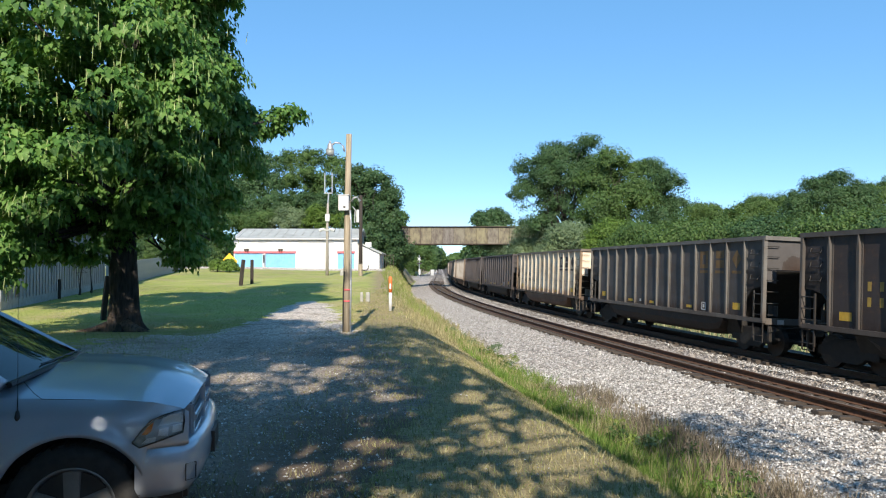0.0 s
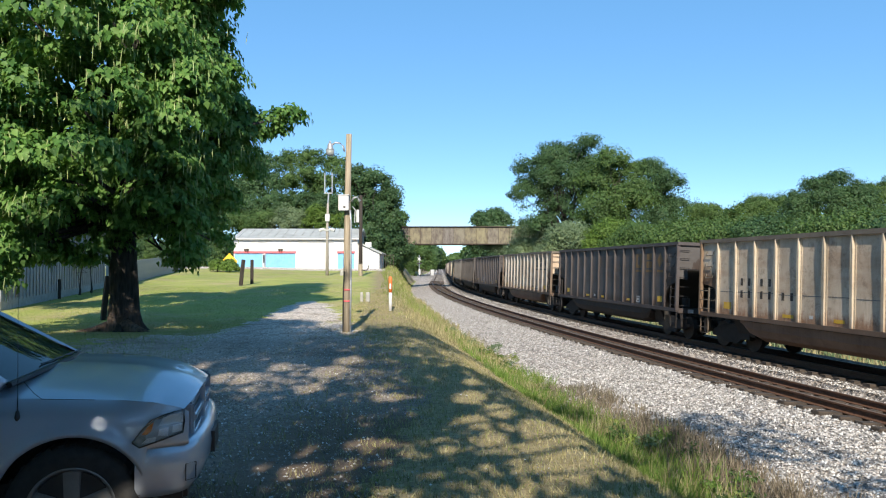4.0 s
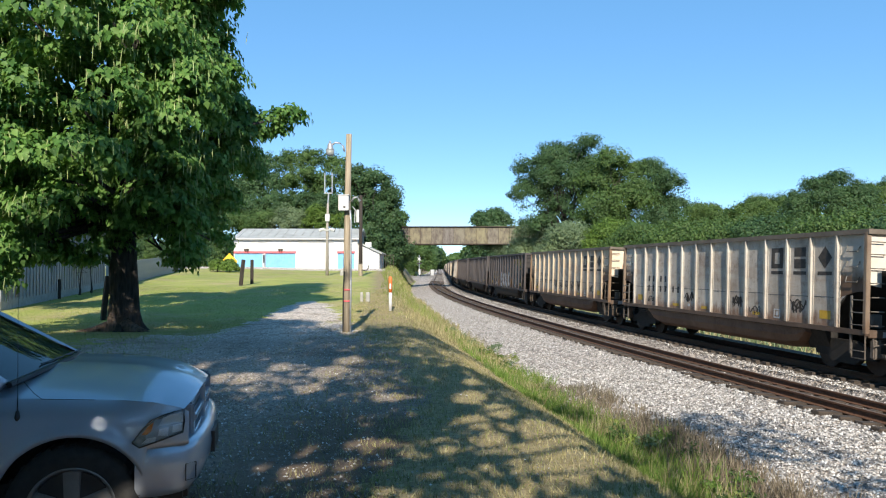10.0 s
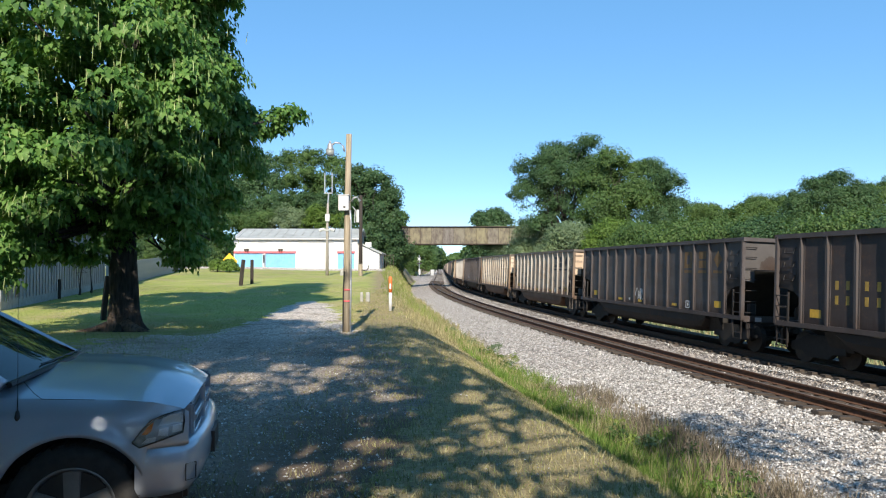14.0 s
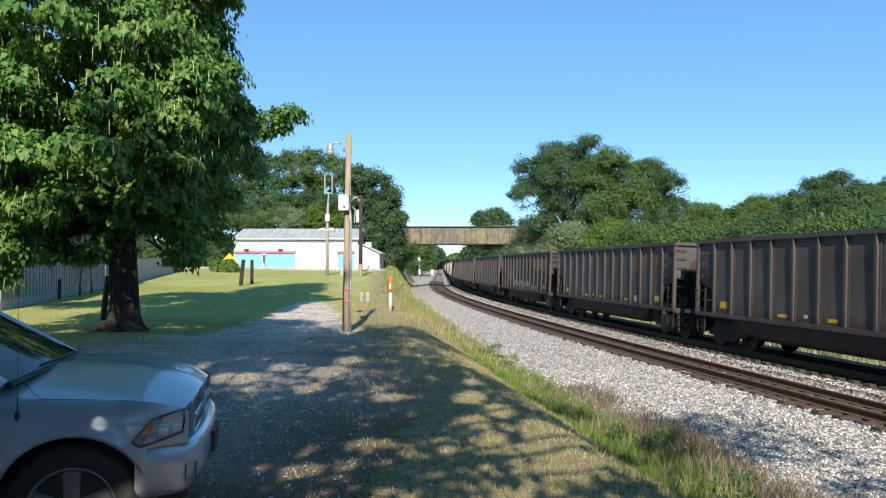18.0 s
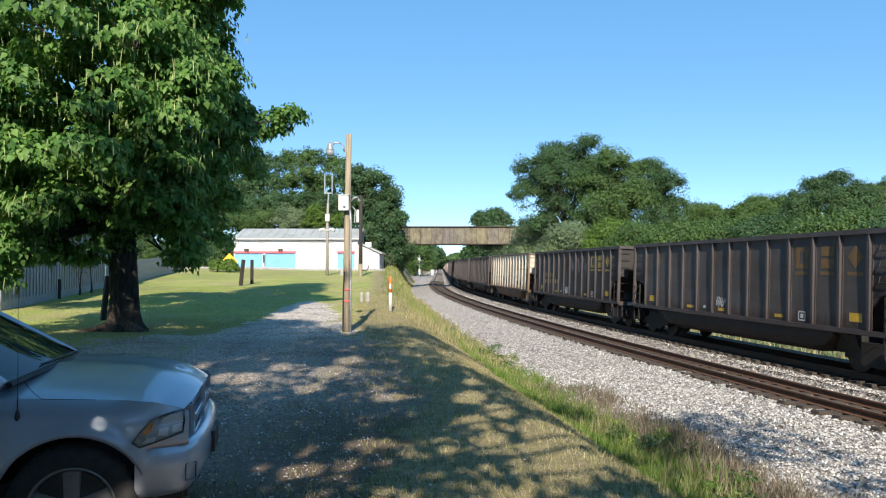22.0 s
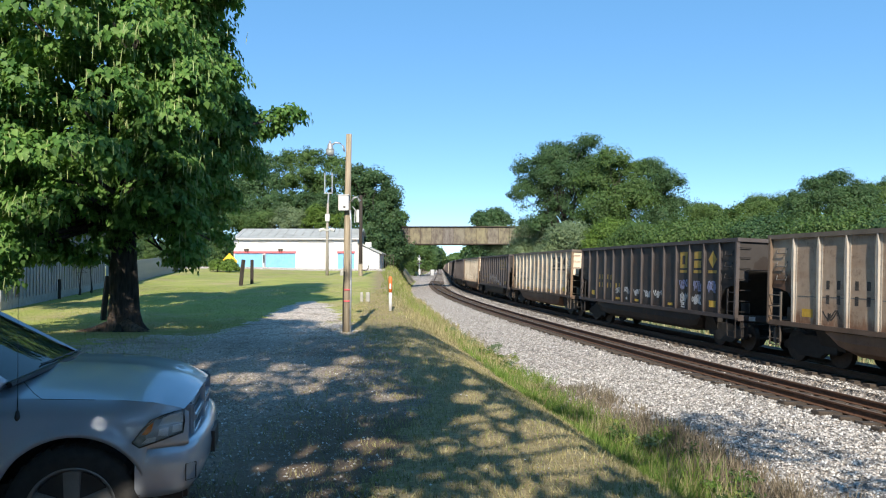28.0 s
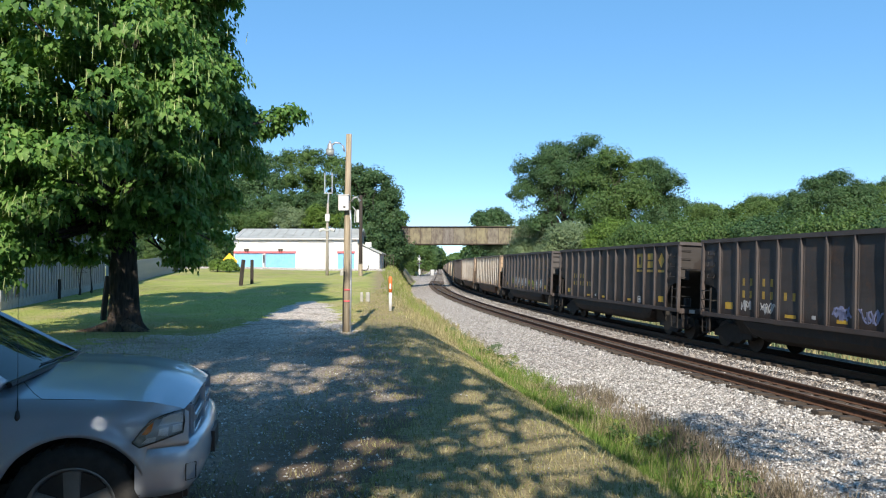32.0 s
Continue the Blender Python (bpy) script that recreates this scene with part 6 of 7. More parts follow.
def glass_nodes(n, l, p):
    p.inputs["Base Color"].default_value = (0.35, 0.38, 0.38, 1)
    p.inputs["Roughness"].default_value = 0.25
    p.inputs["Transmission Weight"].default_value = 0.3
GLASS_HAZE = material("hazy_lens", glass_nodes)
build_pole()

def build_antenna_pole():
    x, y, z = on_ground(579, 488)
    k = y / 1262.3
    pole = tagged(new("antenna_pole"), "slim grey pole with forked antenna and white lamps", "utility pole")
    pole.location = (x, y, z)
    H = lambda py: (488 - py) * k
    part("pole", g_tube([(0, 0, -0.3), (0, 0, H(400)), (0.05, 0, H(360))], [0.16, 0.13, 0.1], 10), POLE_GREY, pole, smooth=True)
    part("mast", g_cyl((0.05, 0, H(362)), (0.12, 0, H(342)), 0.07, 8), METAL_PALE, pole)
    part("antenna_fork", g_join(g_box(0.1, 0, H(342), 0.75, 0.06, 0.08), g_cyl((-0.25, 0, H(342)), (-0.25, 0, H(306)), 0.045, 6), g_cyl((0.45, 0, H(342)), (0.45, 0, H(306)), 0.045, 6)), METAL_PALE, pole)
    part("white_box", g_box(0.05, -0.2, H(386), 0.42, 0.25, 0.7), WHITE, pole, bevel=0.03)
    for s in (-1, 1):
        part("flood_lamp", g_tube([(0, -0.15, H(409)), (s * 0.35, -0.2, H(406)), (s * 0.75, -0.3, H(409))], [0.05, 0.12, 0.18], 8), WHITE, pole)
    return pole
build_antenna_pole()

def build_dark_pole():
    x, y, z = on_ground(638, 489)
    k = y / 1262.3
    H = lambda py: (489 - py) * k
    pole = tagged(new("utility_pole"), "short dark brown timber utility pole", "utility pole")
    pole.location = (x, y, z)
    part("pole", g_tube([(0, 0, -0.3), (0.02, 0, H(420)), (0.02, 0, H(346))], [0.19, 0.17, 0.15], 10), POLE_DARK, pole, smooth=True)
    part("pale_foot", g_tube([(0, 0, -0.2), (0, 0, H(468))], [0.2, 0.195], 10), POLE_WOOD, pole)
    part("white_box", g_box(-0.25, -0.15, H(383), 0.24, 0.2, 1.2), WHITE, pole, bevel=0.02)
    part("conduit", g_tube([(-0.55, -0.1, H(395)), (-0.5, -0.1, H(372)), (-0.75, -0.1, H(366))], 0.05, 6), METAL_PALE, pole)
    part("wire_coil", g_tube([(0.1, -0.1, H(478)), (0.5, -0.1, H(480)), (0.75, -0.1, H(475)), (0.8, -0.1, H(470))], 0.05, 6), BLACK, pole)
    return pole
build_dark_pole()

def build_marker():
    x, y, z = on_ground(691, 551)
    k = y / 1262.3
    m = tagged(new("marker_post"), "white and orange pipeline marker post in the grass", "marker post")
    m.location = (x, y, z)
    part("post", g_tube([(0, 0, -0.1), (0, 0, 33 * k)], [0.068, 0.068], 12), WHITE, m, smooth=True)
    part("orange_cap", g_tube([(0, 0, 33 * k), (0, 0, 58 * k), (0, 0, 61 * k)], [0.074, 0.074, 0.05], 12), ORANGE, m, "orange sleeve", smooth=True)
    part("warning_label", g_box(0.0, -0.076, 44 * k, 0.07, 0.01, 0.22), WHITE, m)
build_marker()

for px, w in ((640, 0.085), (651, 0.11)):
    x, y, z = on_ground(px, 534)
    thing("stone_stump", g_tube([(0, 0, -0.1), (0.01, 0, 0.3), (0, 0.01, 0.46)], [w, w * 0.95, w * 0.75], 8), CONCRETE, "short pale stone stump in the grass", "stump", Matrix.Translation((x, y, z)), group="stone stumps", bevel=0.02)
x, y, z = on_ground(607, 488)
thing("stone_stump", g_tube([(0, 0, -0.1), (0, 0, 0.5), (0, 0, 0.7)], [0.3, 0.28, 0.1], 8), CONCRETE, "small pale stone by the pole", "stone", Matrix.Translation((x, y, z)))

def build_tie_post(px, py, top_px, top_py, w, label):
    x, y, z = on_ground(px, py)
    k = y / 1262.3
    h, lean = (py - top_py) * k, (top_px - px) * k
    thing("timber_post", g_tube([(0, 0, -0.2), (lean * 0.5, 0, h * 0.5), (lean, 0, h)], [w, w, w * 0.97], 4), POLE_DARK, label, "post", Matrix.Translation((x, y, z)), group="old timber posts", bevel=0.01)
build_tie_post(426, 506, 431, 460, 0.15, "dark leaning timber post on the lawn")
build_tie_post(446, 503, 446, 460, 0.13, "dark upright timber post on the lawn")
build_tie_post(183, 567, 192, 489, 0.12, "dark leaning timber post beside the catalpa")
build_tie_post(202, 570, 200, 500, 0.09, "dark timber post against the catalpa trunk")

# ---- hedge and yellow sign ----
def build_sign():
    x, y, z = on_ground(398, 482)
    k = y / 1262.3
    s = tagged(new("warning_sign"), "yellow diamond warning sign behind a clipped bush", "road sign")
    s.location = (x, y + 1.6, z)
    part("sign_post", g_cyl((0, 0, -0.2), (0, 0, 32 * k), 0.04, 8), METAL_PALE, s)
    r = 15 * k
    part("sign_plate", g_plate([(-r, 19 * k), (0, 19 * k - r), (r, 19 * k), (0, 19 * k + r)], "y", -0.05, 0.02), SIGN_YELLOW, s)
    for dx, w in ((-13, 28), (8, 26)):
        bx = x + dx * k
        build_tree("hedge", bx, y, [(0, 0, 11 * k, w * k / 2, 1.0, 11 * k), (0.2, -0.1, 7 * k, w * k * 0.55, 1.1, 8 * k)], 260, 10, 0.16, LEAF_BRIGHT, "clipped round green bush by the sign", 140 + dx, trunk_r=0.06, spread=0.16, group="clipped bushes", category="bush")
build_sign()

# ---- long metal-sided shed along the lawn ----
def build_shed():
    p0, p1 = Vector((-18.2, 29.3, 0)), Vector((-21.8, 46.0, 0))
    shed = tagged(new("storage_shed"), "long white ribbed metal shed at the edge of the lawn", "shed")
    run = p1 - p0
    ang = math.atan2(run.y, run.x)
    shed.matrix_basis = Matrix.Translation(p0) @ Matrix.Rotation(ang, 4, "Z")
    L, h = run.length, 5.2
    def base(u):
        q = p0 + run * (u / L)
        return float(ground_z(q.x, q.y))
    n = 40
    for i in range(n):
        u = L * (i + 0.5) / n
        zb = base(u)
        vs, fs = g_box(0, 0, 0, L / n - 0.006, 0.05, 1.0)
        part("siding_panel", ([(x + u, y, zb + 0.35 + (z + 0.5) * (h - zb - 0.35)) for x, y, z in vs], fs), SIDING_SHADED, shed)
        part("siding_rib", ([(x * 0.16 + u - L / n / 2, y - 0.035, zb + 0.35 + (z + 0.5) * (h - zb - 0.35)) for x, y, z in vs], fs), SIDING_SHADED, shed)
    for i in range(20):
        part("foundation_block", g_box(L * (i + 0.5) / 20, 0.06, base(L * (i + 0.5) / 20) + 0.05, L / 20, 0.2, 0.8), CONCRETE, shed)
    part("end_wall", g_box(L + 0.05, 4.0, h / 2 + 0.6, 0.1, 8.0, h - 0.2), WHITE, shed)
    part("near_wall", g_box(-0.05, 4.0, h / 2 + 0.4, 0.1, 8.0, h - 0.4), WHITE, shed)
    part("back_wall", g_box(L / 2, 8.0, h / 2 + 0.5, L, 0.1, h - 0.3), WHITE, shed)
    part("roof", g_plate([(-0.3, h + 0.02), (4.0, h + 1.3), (8.3, h + 0.02), (8.3, h + 0.12), (4.0, h + 1.42), (-0.3, h + 0.12)], "x", -0.3, L + 0.6), ROOF_GREY, shed)
build_shed()

thing("timber_post", g_tube([(0, 0, -0.2), (0.01, 0, 0.5), (0.0, 0, 1.0)], [0.08, 0.08, 0.075], 8), POLE_DARK, "short dark post before the shed", "post", Matrix.Translation((-19.45, 36.2, float(ground_z(-19.45, 36.2)))), group="old timber posts", bevel=0.01)
for sx, sy, lean in ((-20.0, 39.3, 0.25), (-20.2, 41.0, -0.15)):
    build_tree("sapling", sx, sy, [(lean, 0, 2.3, 0.5, 0.5, 0.6), (lean * 0.6, 0.1, 1.6, 0.3, 0.3, 0.3)], 40, 12, 0.11, LEAF_DARK, "thin leafy sapling against the shed", 182 + int(sy), trunk_r=0.05, spread=0.2, group="saplings by the shed")

def build_fence():
    """Lower board fence that goes on towards the building, with a sunlit end facing the camera."""
    p0, p1 = Vector((-21.3, 46.5, 0)), Vector((-27.2, 74.0, 0))
    fence = tagged(new("board_fence"), "pale board fence running back along the lawn", "fence")
    run = p1 - p0
    n = 64
    for i in range(n):
        q = p0 + run * ((i + 0.5) / n)
        z = float(ground_z(q.x, q.y))
        b = part("board", g_box(0, 0, 0.8, run.length / n - 0.02, 0.04, 1.6), SIDING_SHADED, fence)
        b.matrix_basis = Matrix.Translation((q.x, q.y, z)) @ Matrix.Rotation(math.atan2(run.y, run.x), 4, "Z")
    z = float(ground_z(p0.x, p0.y))
    part("end_panel", g_box(p0.x - 0.3, p0.y - 0.1, z + 1.1, 0.62, 0.06, 2.2), WHITE, fence, "sunlit white end panel")
build_fence()

# ---- crossing signal beyond the bridge ----
def build_signal():
    y = 196.0
    x = (742 - 784) / 1262.3 * y
    z = float(ground_z(x, y))
    k = y / 1262.3
    s = tagged(new("crossing_signal"), "white railway crossing signal mast beside the road", "crossing signal")
    s.location = (x, y, z)
    part("mast", g_cyl((0, 0, -0.2), (0, 0, 40 * k), 0.09, 8), METAL_PALE, s)
    part("crossbuck", g_join(g_move(g_box(0, 0, 0, 1.2, 0.06, 0.2), Matrix.Translation((0, -0.2, 33 * k)) @ Euler((0, 0.7, 0)).to_matrix().to_4x4()), g_move(g_box(0, -0.06, 0, 1.2, 0.05, 0.2), Matrix.Translation((0, -0.2, 33 * k)) @ Euler((0, -0.7, 0)).to_matrix().to_4x4())), WHITE, s)
    part("light_bar", g_box(0, -0.2, 25 * k, 1.3, 0.2, 0.4), BLACK, s)
    part("gate_base", g_box(0.1, -0.3, 10 * k, 0.5, 0.5, 1.5), WHITE, s, bevel=0.05)
    part("control_box", g_box(3.6, -1, 9 * k, 0.9, 0.8, 1.6), METAL_PALE, s)
build_signal()

# ---- pickup on the drive ----
def car_paint_nodes(n, l, p):
    t = tex_noise(n, l, 900, 2)
    r = ramp(n, l, t.outputs["Fac"], [(0.3, (0.345, 0.385, 0.46)), (0.7, (0.43, 0.475, 0.55))])
    d = tex_noise(n, l, 2.5, 6)
    dust = ramp(n, l, d.outputs["Fac"], [(0.5, (0, 0, 0)), (0.8, (0.18,) * 3)])
    l.new(mixc(n, l, dust.outputs["Color"], r.outputs["Color"], (0.22, 0.22, 0.21)), p.inputs["Base Color"])
    p.inputs["Metallic"].default_value, p.inputs["Roughness"].default_value = 0.45, 0.34
    p.inputs["Coat Weight"].default_value, p.inputs["Coat Roughness"].default_value = 0.8, 0.06
CAR_PAINT = material("silver_blue_metallic", car_paint_nodes)

def clear_nodes(n, l, p):
    p.inputs["Base Color"].default_value = (0.9, 0.95, 0.97, 1)
    p.inputs["Roughness"].default_value, p.inputs["IOR"].default_value = 0.02, 1.45
    p.inputs["Transmission Weight"].default_value = 1.0
CLEAR = material("clear_glass", clear_nodes)
def tint_nodes(n, l, p):
    p.inputs["Base Color"].default_value = (0.02, 0.03, 0.035, 1)
    p.inputs["Roughness"].default_value, p.inputs["Specular IOR Level"].default_value = 0.03, 0.8
TINT = material("windscreen_glass", tint_nodes)
# pale, barely metallic colours stand in for reflections on the lamp's chrome
LAMP_BOWL = surf("lamp_bowl", (0.14, 0.15, 0.165), (0.6, 0.64, 0.7), 22, 0.2, 0.3, 0.4, grime_amount=0.3)
LAMP_SHEEN = surf("lamp_sheen", (0.8, 0.84, 0.9), (0.92, 0.95, 1.0), 9, 0.3, 0.05, 0.1, grime_amount=0.05)
CHROME = surf("chrome", (0.75, 0.76, 0.78), (0.85, 0.86, 0.88), 5, 0.12, 1.0, 0, grime_amount=0.05)
ALLOY = surf("alloy_wheel", (0.22, 0.225, 0.235), (0.3, 0.305, 0.315), 6, 0.4, 0.7, 0.03)
AMBER = surf("amber_lens", (0.75, 0.17, 0.015), (0.85, 0.24, 0.03), 6, 0.2, 0, 0)
TYRE = surf("tyre_rubber", (0.014, 0.014, 0.015), (0.03, 0.029, 0.028), 20, 0.85, 0, 0.3)
CABIN = surf("cabin_trim", (0.03, 0.03, 0.032), (0.05, 0.05, 0.055), 8, 0.9, 0, 0.1)

def hood_edge(x):
    return float(np.interp(x, [-4.9, -3.2, -3.0, -1.0, -0.5, 0.0, 0.3, 0.5, 0.66, 0.74, 0.80], [1.34, 1.34, 1.22, 1.17, 1.13, 1.1, 1.085, 1.065, 1.015, 0.955, 0.9]))
def hood_mid(x):
    return float(np.interp(x, [-1.0, -0.45, 0.0, 0.3, 0.5, 0.66, 0.74, 0.80], [1.27, 1.265, 1.245, 1.215, 1.17, 1.11, 1.05, 0.97]))
def half_width(x, z):
    w = 0.985 - 0.05 * ((z - 0.75) / 0.4) ** 2 - 0.03 * max(0, z - 1.0)
    if x > 0.25:
        w -= 0.16 * ((x - 0.25) / 0.55) ** 2.2
    top = hood_edge(x) - z
    if top < 0.13 and x < 0.5:
        w -= 0.05 * (1 - top / 0.13) ** 2 * min(1.0, (0.5 - x) / 0.25)
    flare = math.exp(-((math.hypot(x, z - 0.41) - 0.47) / 0.06) ** 2) * 0.022
    return w + flare
def lower_edge(x, r=0.468):
    for cx in (0.0, -3.57):
        if abs(x - cx) < r - (0.03 if x > 0.3 else 0):
            return max(0.46, 0.41 + math.sqrt(r * r - (x - cx) ** 2))
    return 0.46 if x < 0.3 else 0.77

def g_side(s, x0, x1, step, top=None):
    cols, rows = [], 9
    n = max(2, int(round((x1 - x0) / step)))
    vs, fs = [], []
    for i in range(n + 1):
        x = x0 + (x1 - x0) * i / n
        zb, zt = lower_edge(x), top or hood_edge(x)
        for j in range(rows + 1):
            z = zb + (zt - zb) * j / rows
            vs.append((x, s * half_width(x, z), z))
        vs.append((x, s * (half_width(x, zb) - 0.09), zb + 0.005))
    m = rows + 2
    for i in range(n):
        for j in range(rows):
            fs.append((i * m + j, (i + 1) * m + j, (i + 1) * m + j + 1, i * m + j + 1))
        fs.append((i * m, i * m + rows + 1, (i + 1) * m + rows + 1, (i + 1) * m))
    return vs, fs

def build_pickup():
    th = radians(13.5)
    pick = tagged(new("pickup_truck"), "silver-blue pickup parked on the gravel drive", "pickup truck")
    pick.matrix_basis = Matrix.Translation((-2.606, 5.543, float(ground_z(-2.6, 5.5)) - 0.03)) @ Matrix.Rotation(th, 4, "Z")
    for s in (-1, 1):
        part("fender", g_side(s, -0.62, 0.70, 0.025), CAR_PAINT, pick, smooth=True)
        door1 = part("front_door", g_side(s, -1.72, -0.626, 0.05, 1.2), CAR_PAINT, pick, smooth=True)
        part("rear_door", g_side(s, -2.75, -1.726, 0.05, 1.2), CAR_PAINT, pick, smooth=True)
        part("bed_side", g_side(s, -4.85, -2.756, 0.05), CAR_PAINT, pick, smooth=True)
        part("door_handle", g_box(-1.5, s * 0.99, 1.05, 0.18, 0.03, 0.035), CAR_PAINT, door1, bevel=0.01)
        part("mirror", g_join(g_box(-1.02, s * 1.14, 1.3, 0.1, 0.2, 0.22), g_box(-1.02, s * 1.02, 1.2, 0.05, 0.16, 0.05)), BLACK, pick, bevel=0.03)
        part("badge", g_box(-0.52, s * (half_width(-0.52, 0.82) + 0.006), 0.82, 0.2, 0.012, 0.055), BLACK, pick, bevel=0.004)
        inner = [(-0.62, 0.5), (0.6, 0.5), (0.6, 0.95), (-0.62, 0.95)]
        part("wheel_well", g_plate(inner, "y", s * 0.62, 0.03), BLACK, pick)
        part("wheel_well", g_plate([(a - 3.57, b) for a, b in inner], "y", s * 0.62, 0.03), BLACK, pick)
    # hood
    vs, fs = [], []
    ys = [0, 0.12, 0.3, 0.5, 0.64, 0.76, 0.86, 0.93]
    full = [-y for y in ys[::-1]] + ys[1:]
    hx = [0.73, 0.72, 0.69, 0.64, 0.57, 0.49, 0.4, 0.3, 0.2, 0.1, 0, -0.1, -0.2, -0.3, -0.4, -0.5, -0.6]
    for x in hx:
        e, c, w = hood_edge(x), hood_mid(x), half_width(x, hood_edge(x)) - 0.004
        for y in full:
            u = abs(y) / 0.93
            bulge = 0.022 * math.exp(-((abs(y) - 0.34) / 0.13) ** 2)
            z = c - (c - e) * u ** 2.2 + bulge * (1 if x < 0.6 else 0.4)
            xx = x - 0.10 * u ** 3 if x > 0.5 else x
            if x < -0.3:
                xx = x - 0.16 * u ** 2 * (-x - 0.3) / 0.3
            vs.append((xx, y / 0.93 * w, z + (0.004 if u < 0.99 else 0)))
    m = len(full)
    fs = [(i * m + j, i * m + j + 1, (i + 1) * m + j + 1, (i + 1) * m + j) for i in range(len(hx) - 1) for j in range(m - 1)]
    part("hood", (vs, fs), CAR_PAINT, pick, smooth=True)
    for s in (-1, 1):
        part("hood_seam", g_tube([(x, s * (half_width(x, hood_edge(x)) - i), hood_edge(x) + 1.2 * i) for x, i in ((0.12, 0), (0.0, 0), (-0.12, 0), (-0.2, 0.0), (-0.26, 0.03), (-0.33, 0.08))], 0.0022, 5), BLACK, pick)
    # front: grille, lamps, bumper
    grille = part("grille", g_box(0.64, 0, 0.87, 0.08, 1.2, 0.22), BLACK, pick, bevel=0.02)
    part("grille_surround", g_join(g_box(0.655, 0, 0.965, 0.07, 1.22, 0.05), g_box(0.69, 0, 0.775, 0.07, 1.2, 0.04), g_box(0.675, -0.62, 0.875, 0.07, 0.045, 0.26), g_box(0.675, 0.62, 0.875, 0.07, 0.045, 0.26)), CAR_PAINT, grille, bevel=0.015)
    part("grille_cross", g_join(g_box(0.70, 0, 0.895, 0.05, 1.2, 0.045), g_box(0.705, 0, 0.89, 0.05, 0.05, 0.26)), CAR_PAINT, grille, bevel=0.01)
    for s in (-1, 1):
        def lx(x, z, out=0.0):
            return (x, s * (half_width(x, z) + out), z)
        outline = [(0.365, 0.822), (0.415, 0.89), (0.47, 0.952), (0.54, 0.98), (0.61, 0.998), (0.672, 1.008), (0.676, 0.93), (0.667, 0.858), (0.56, 0.828), (0.41, 0.788)]
        n = len(outline)
        bowl = [lx(x, z, 0.002) for x, z in outline] + [lx(x, z, 0.012) for x, z in outline]
        lamp = part("headlight", (bowl, [tuple(range(n))] + [(i, (i + 1) % n, n + (i + 1) % n, n + i) for i in range(n)]), LAMP_BOWL, pick, "clear headlight with amber reflector")
        lens = part("lens", ([lx(x, z, 0.034) for x, z in outline] + [lx(x, z, 0.028) for x, z in outline], [tuple(range(n)), tuple(range(n, 2 * n))[::-1]] + [(i, (i + 1) % n, n + (i + 1) % n, n + i) for i in range(n)]), CLEAR, lamp)
        lens.visible_shadow = False
        am = [(0.42, 0.868), (0.455, 0.918), (0.492, 0.946), (0.475, 0.885), (0.45, 0.866)]
        part("amber_reflector", ([lx(x, z, 0.004) for x, z in am] + [lx(x, z, 0.018) for x, z in am], [tuple(range(5)), tuple(range(5, 10))[::-1]] + [(i, (i + 1) % 5, 5 + (i + 1) % 5, 5 + i) for i in range(5)]), AMBER, lamp)
        # stepped reflectors behind the lens, their bright sheen painted in near-white
        for quad, lift in (([(0.52, 0.915), (0.545, 0.965), (0.662, 0.992), (0.664, 0.925)], 0.02), ([(0.515, 0.85), (0.525, 0.895), (0.58, 0.9), (0.575, 0.845)], 0.012), ([(0.6, 0.862), (0.605, 0.91), (0.662, 0.915), (0.66, 0.868)], 0.018), ([(0.42, 0.81), (0.45, 0.84), (0.505, 0.845), (0.5, 0.815)], 0.014)):
            part("reflector", ([lx(x, z, 0.003 + lift * (z - 0.8) * 4) for x, z in quad] + [lx(x, z, 0.001) for x, z in quad], [(0, 1, 2, 3), (7, 6, 5, 4)] + [(i, (i + 1) % 4, 4 + (i + 1) % 4, 4 + i) for i in range(4)]), LAMP_SHEEN, lamp)
        part("lamp_bezel", g_tube([lx(x, z, 0.016) for x, z in outline] + [lx(*outline[0], 0.016)], 0.005, 5, caps=False), BLACK, lamp)
    plan = [(0.38, 0.985), (0.50, 0.972), (0.60, 0.945), (0.68, 0.89), (0.735, 0.80), (0.765, 0.65), (0.785, 0.4), (0.795, 0.0)]
    plan = [(x, -y) for x, y in plan] + [(x, y) for x, y in plan[-2::-1]]
    prof = [(0.10, 0.775), (0.05, 0.785), (0.012, 0.765), (0.0, 0.72), (-0.008, 0.64), (0.0, 0.56), (0.02, 0.49), (0.05, 0.445), (0.12, 0.43)]
    vs, fs = [], []
    for i, (x, y) in enumerate(plan):
        a, c = plan[max(i - 1, 0)], plan[min(i + 1, len(plan) - 1)]
        tx, ty = c[0] - a[0], c[1] - a[1]
        d = math.hypot(tx, ty)
        for inset, z in prof:
            vs.append((x - ty / d * inset, y + tx / d * inset, z))
    m = len(prof)
    fs = [(i * m + j, i * m + j + 1, (i + 1) * m + j + 1, (i + 1) * m + j) for i in range(len(plan) - 1) for j in range(m - 1)]
    bumper = part("front_bumper", (vs, fs), CAR_PAINT, pick, smooth=True)
    part("air_dam", g_box(0.6, 0, 0.40, 0.16, 1.5, 0.12), BLACK, bumper, bevel=0.03)
    part("plate_bracket", g_box(0.805, 0, 0.62, 0.03, 0.4, 0.16), BLACK, bumper)
    for s in (-1, 1):
        fy = [(0.735, 0.80), (0.68, 0.89)]
        loop = [(fy[0][0] + 0.006, s * fy[0][1], 0.63), (fy[1][0] + 0.006, s * (fy[1][1] + 0.006), 0.64), (fy[1][0] + 0.006, s * (fy[1][1] + 0.006), 0.53), (fy[0][0] + 0.006, s * fy[0][1], 0.52)]
        part("fog_lamp_seam", g_tube(loop + loop[:1], 0.004, 5, caps=False), BLACK, bumper)
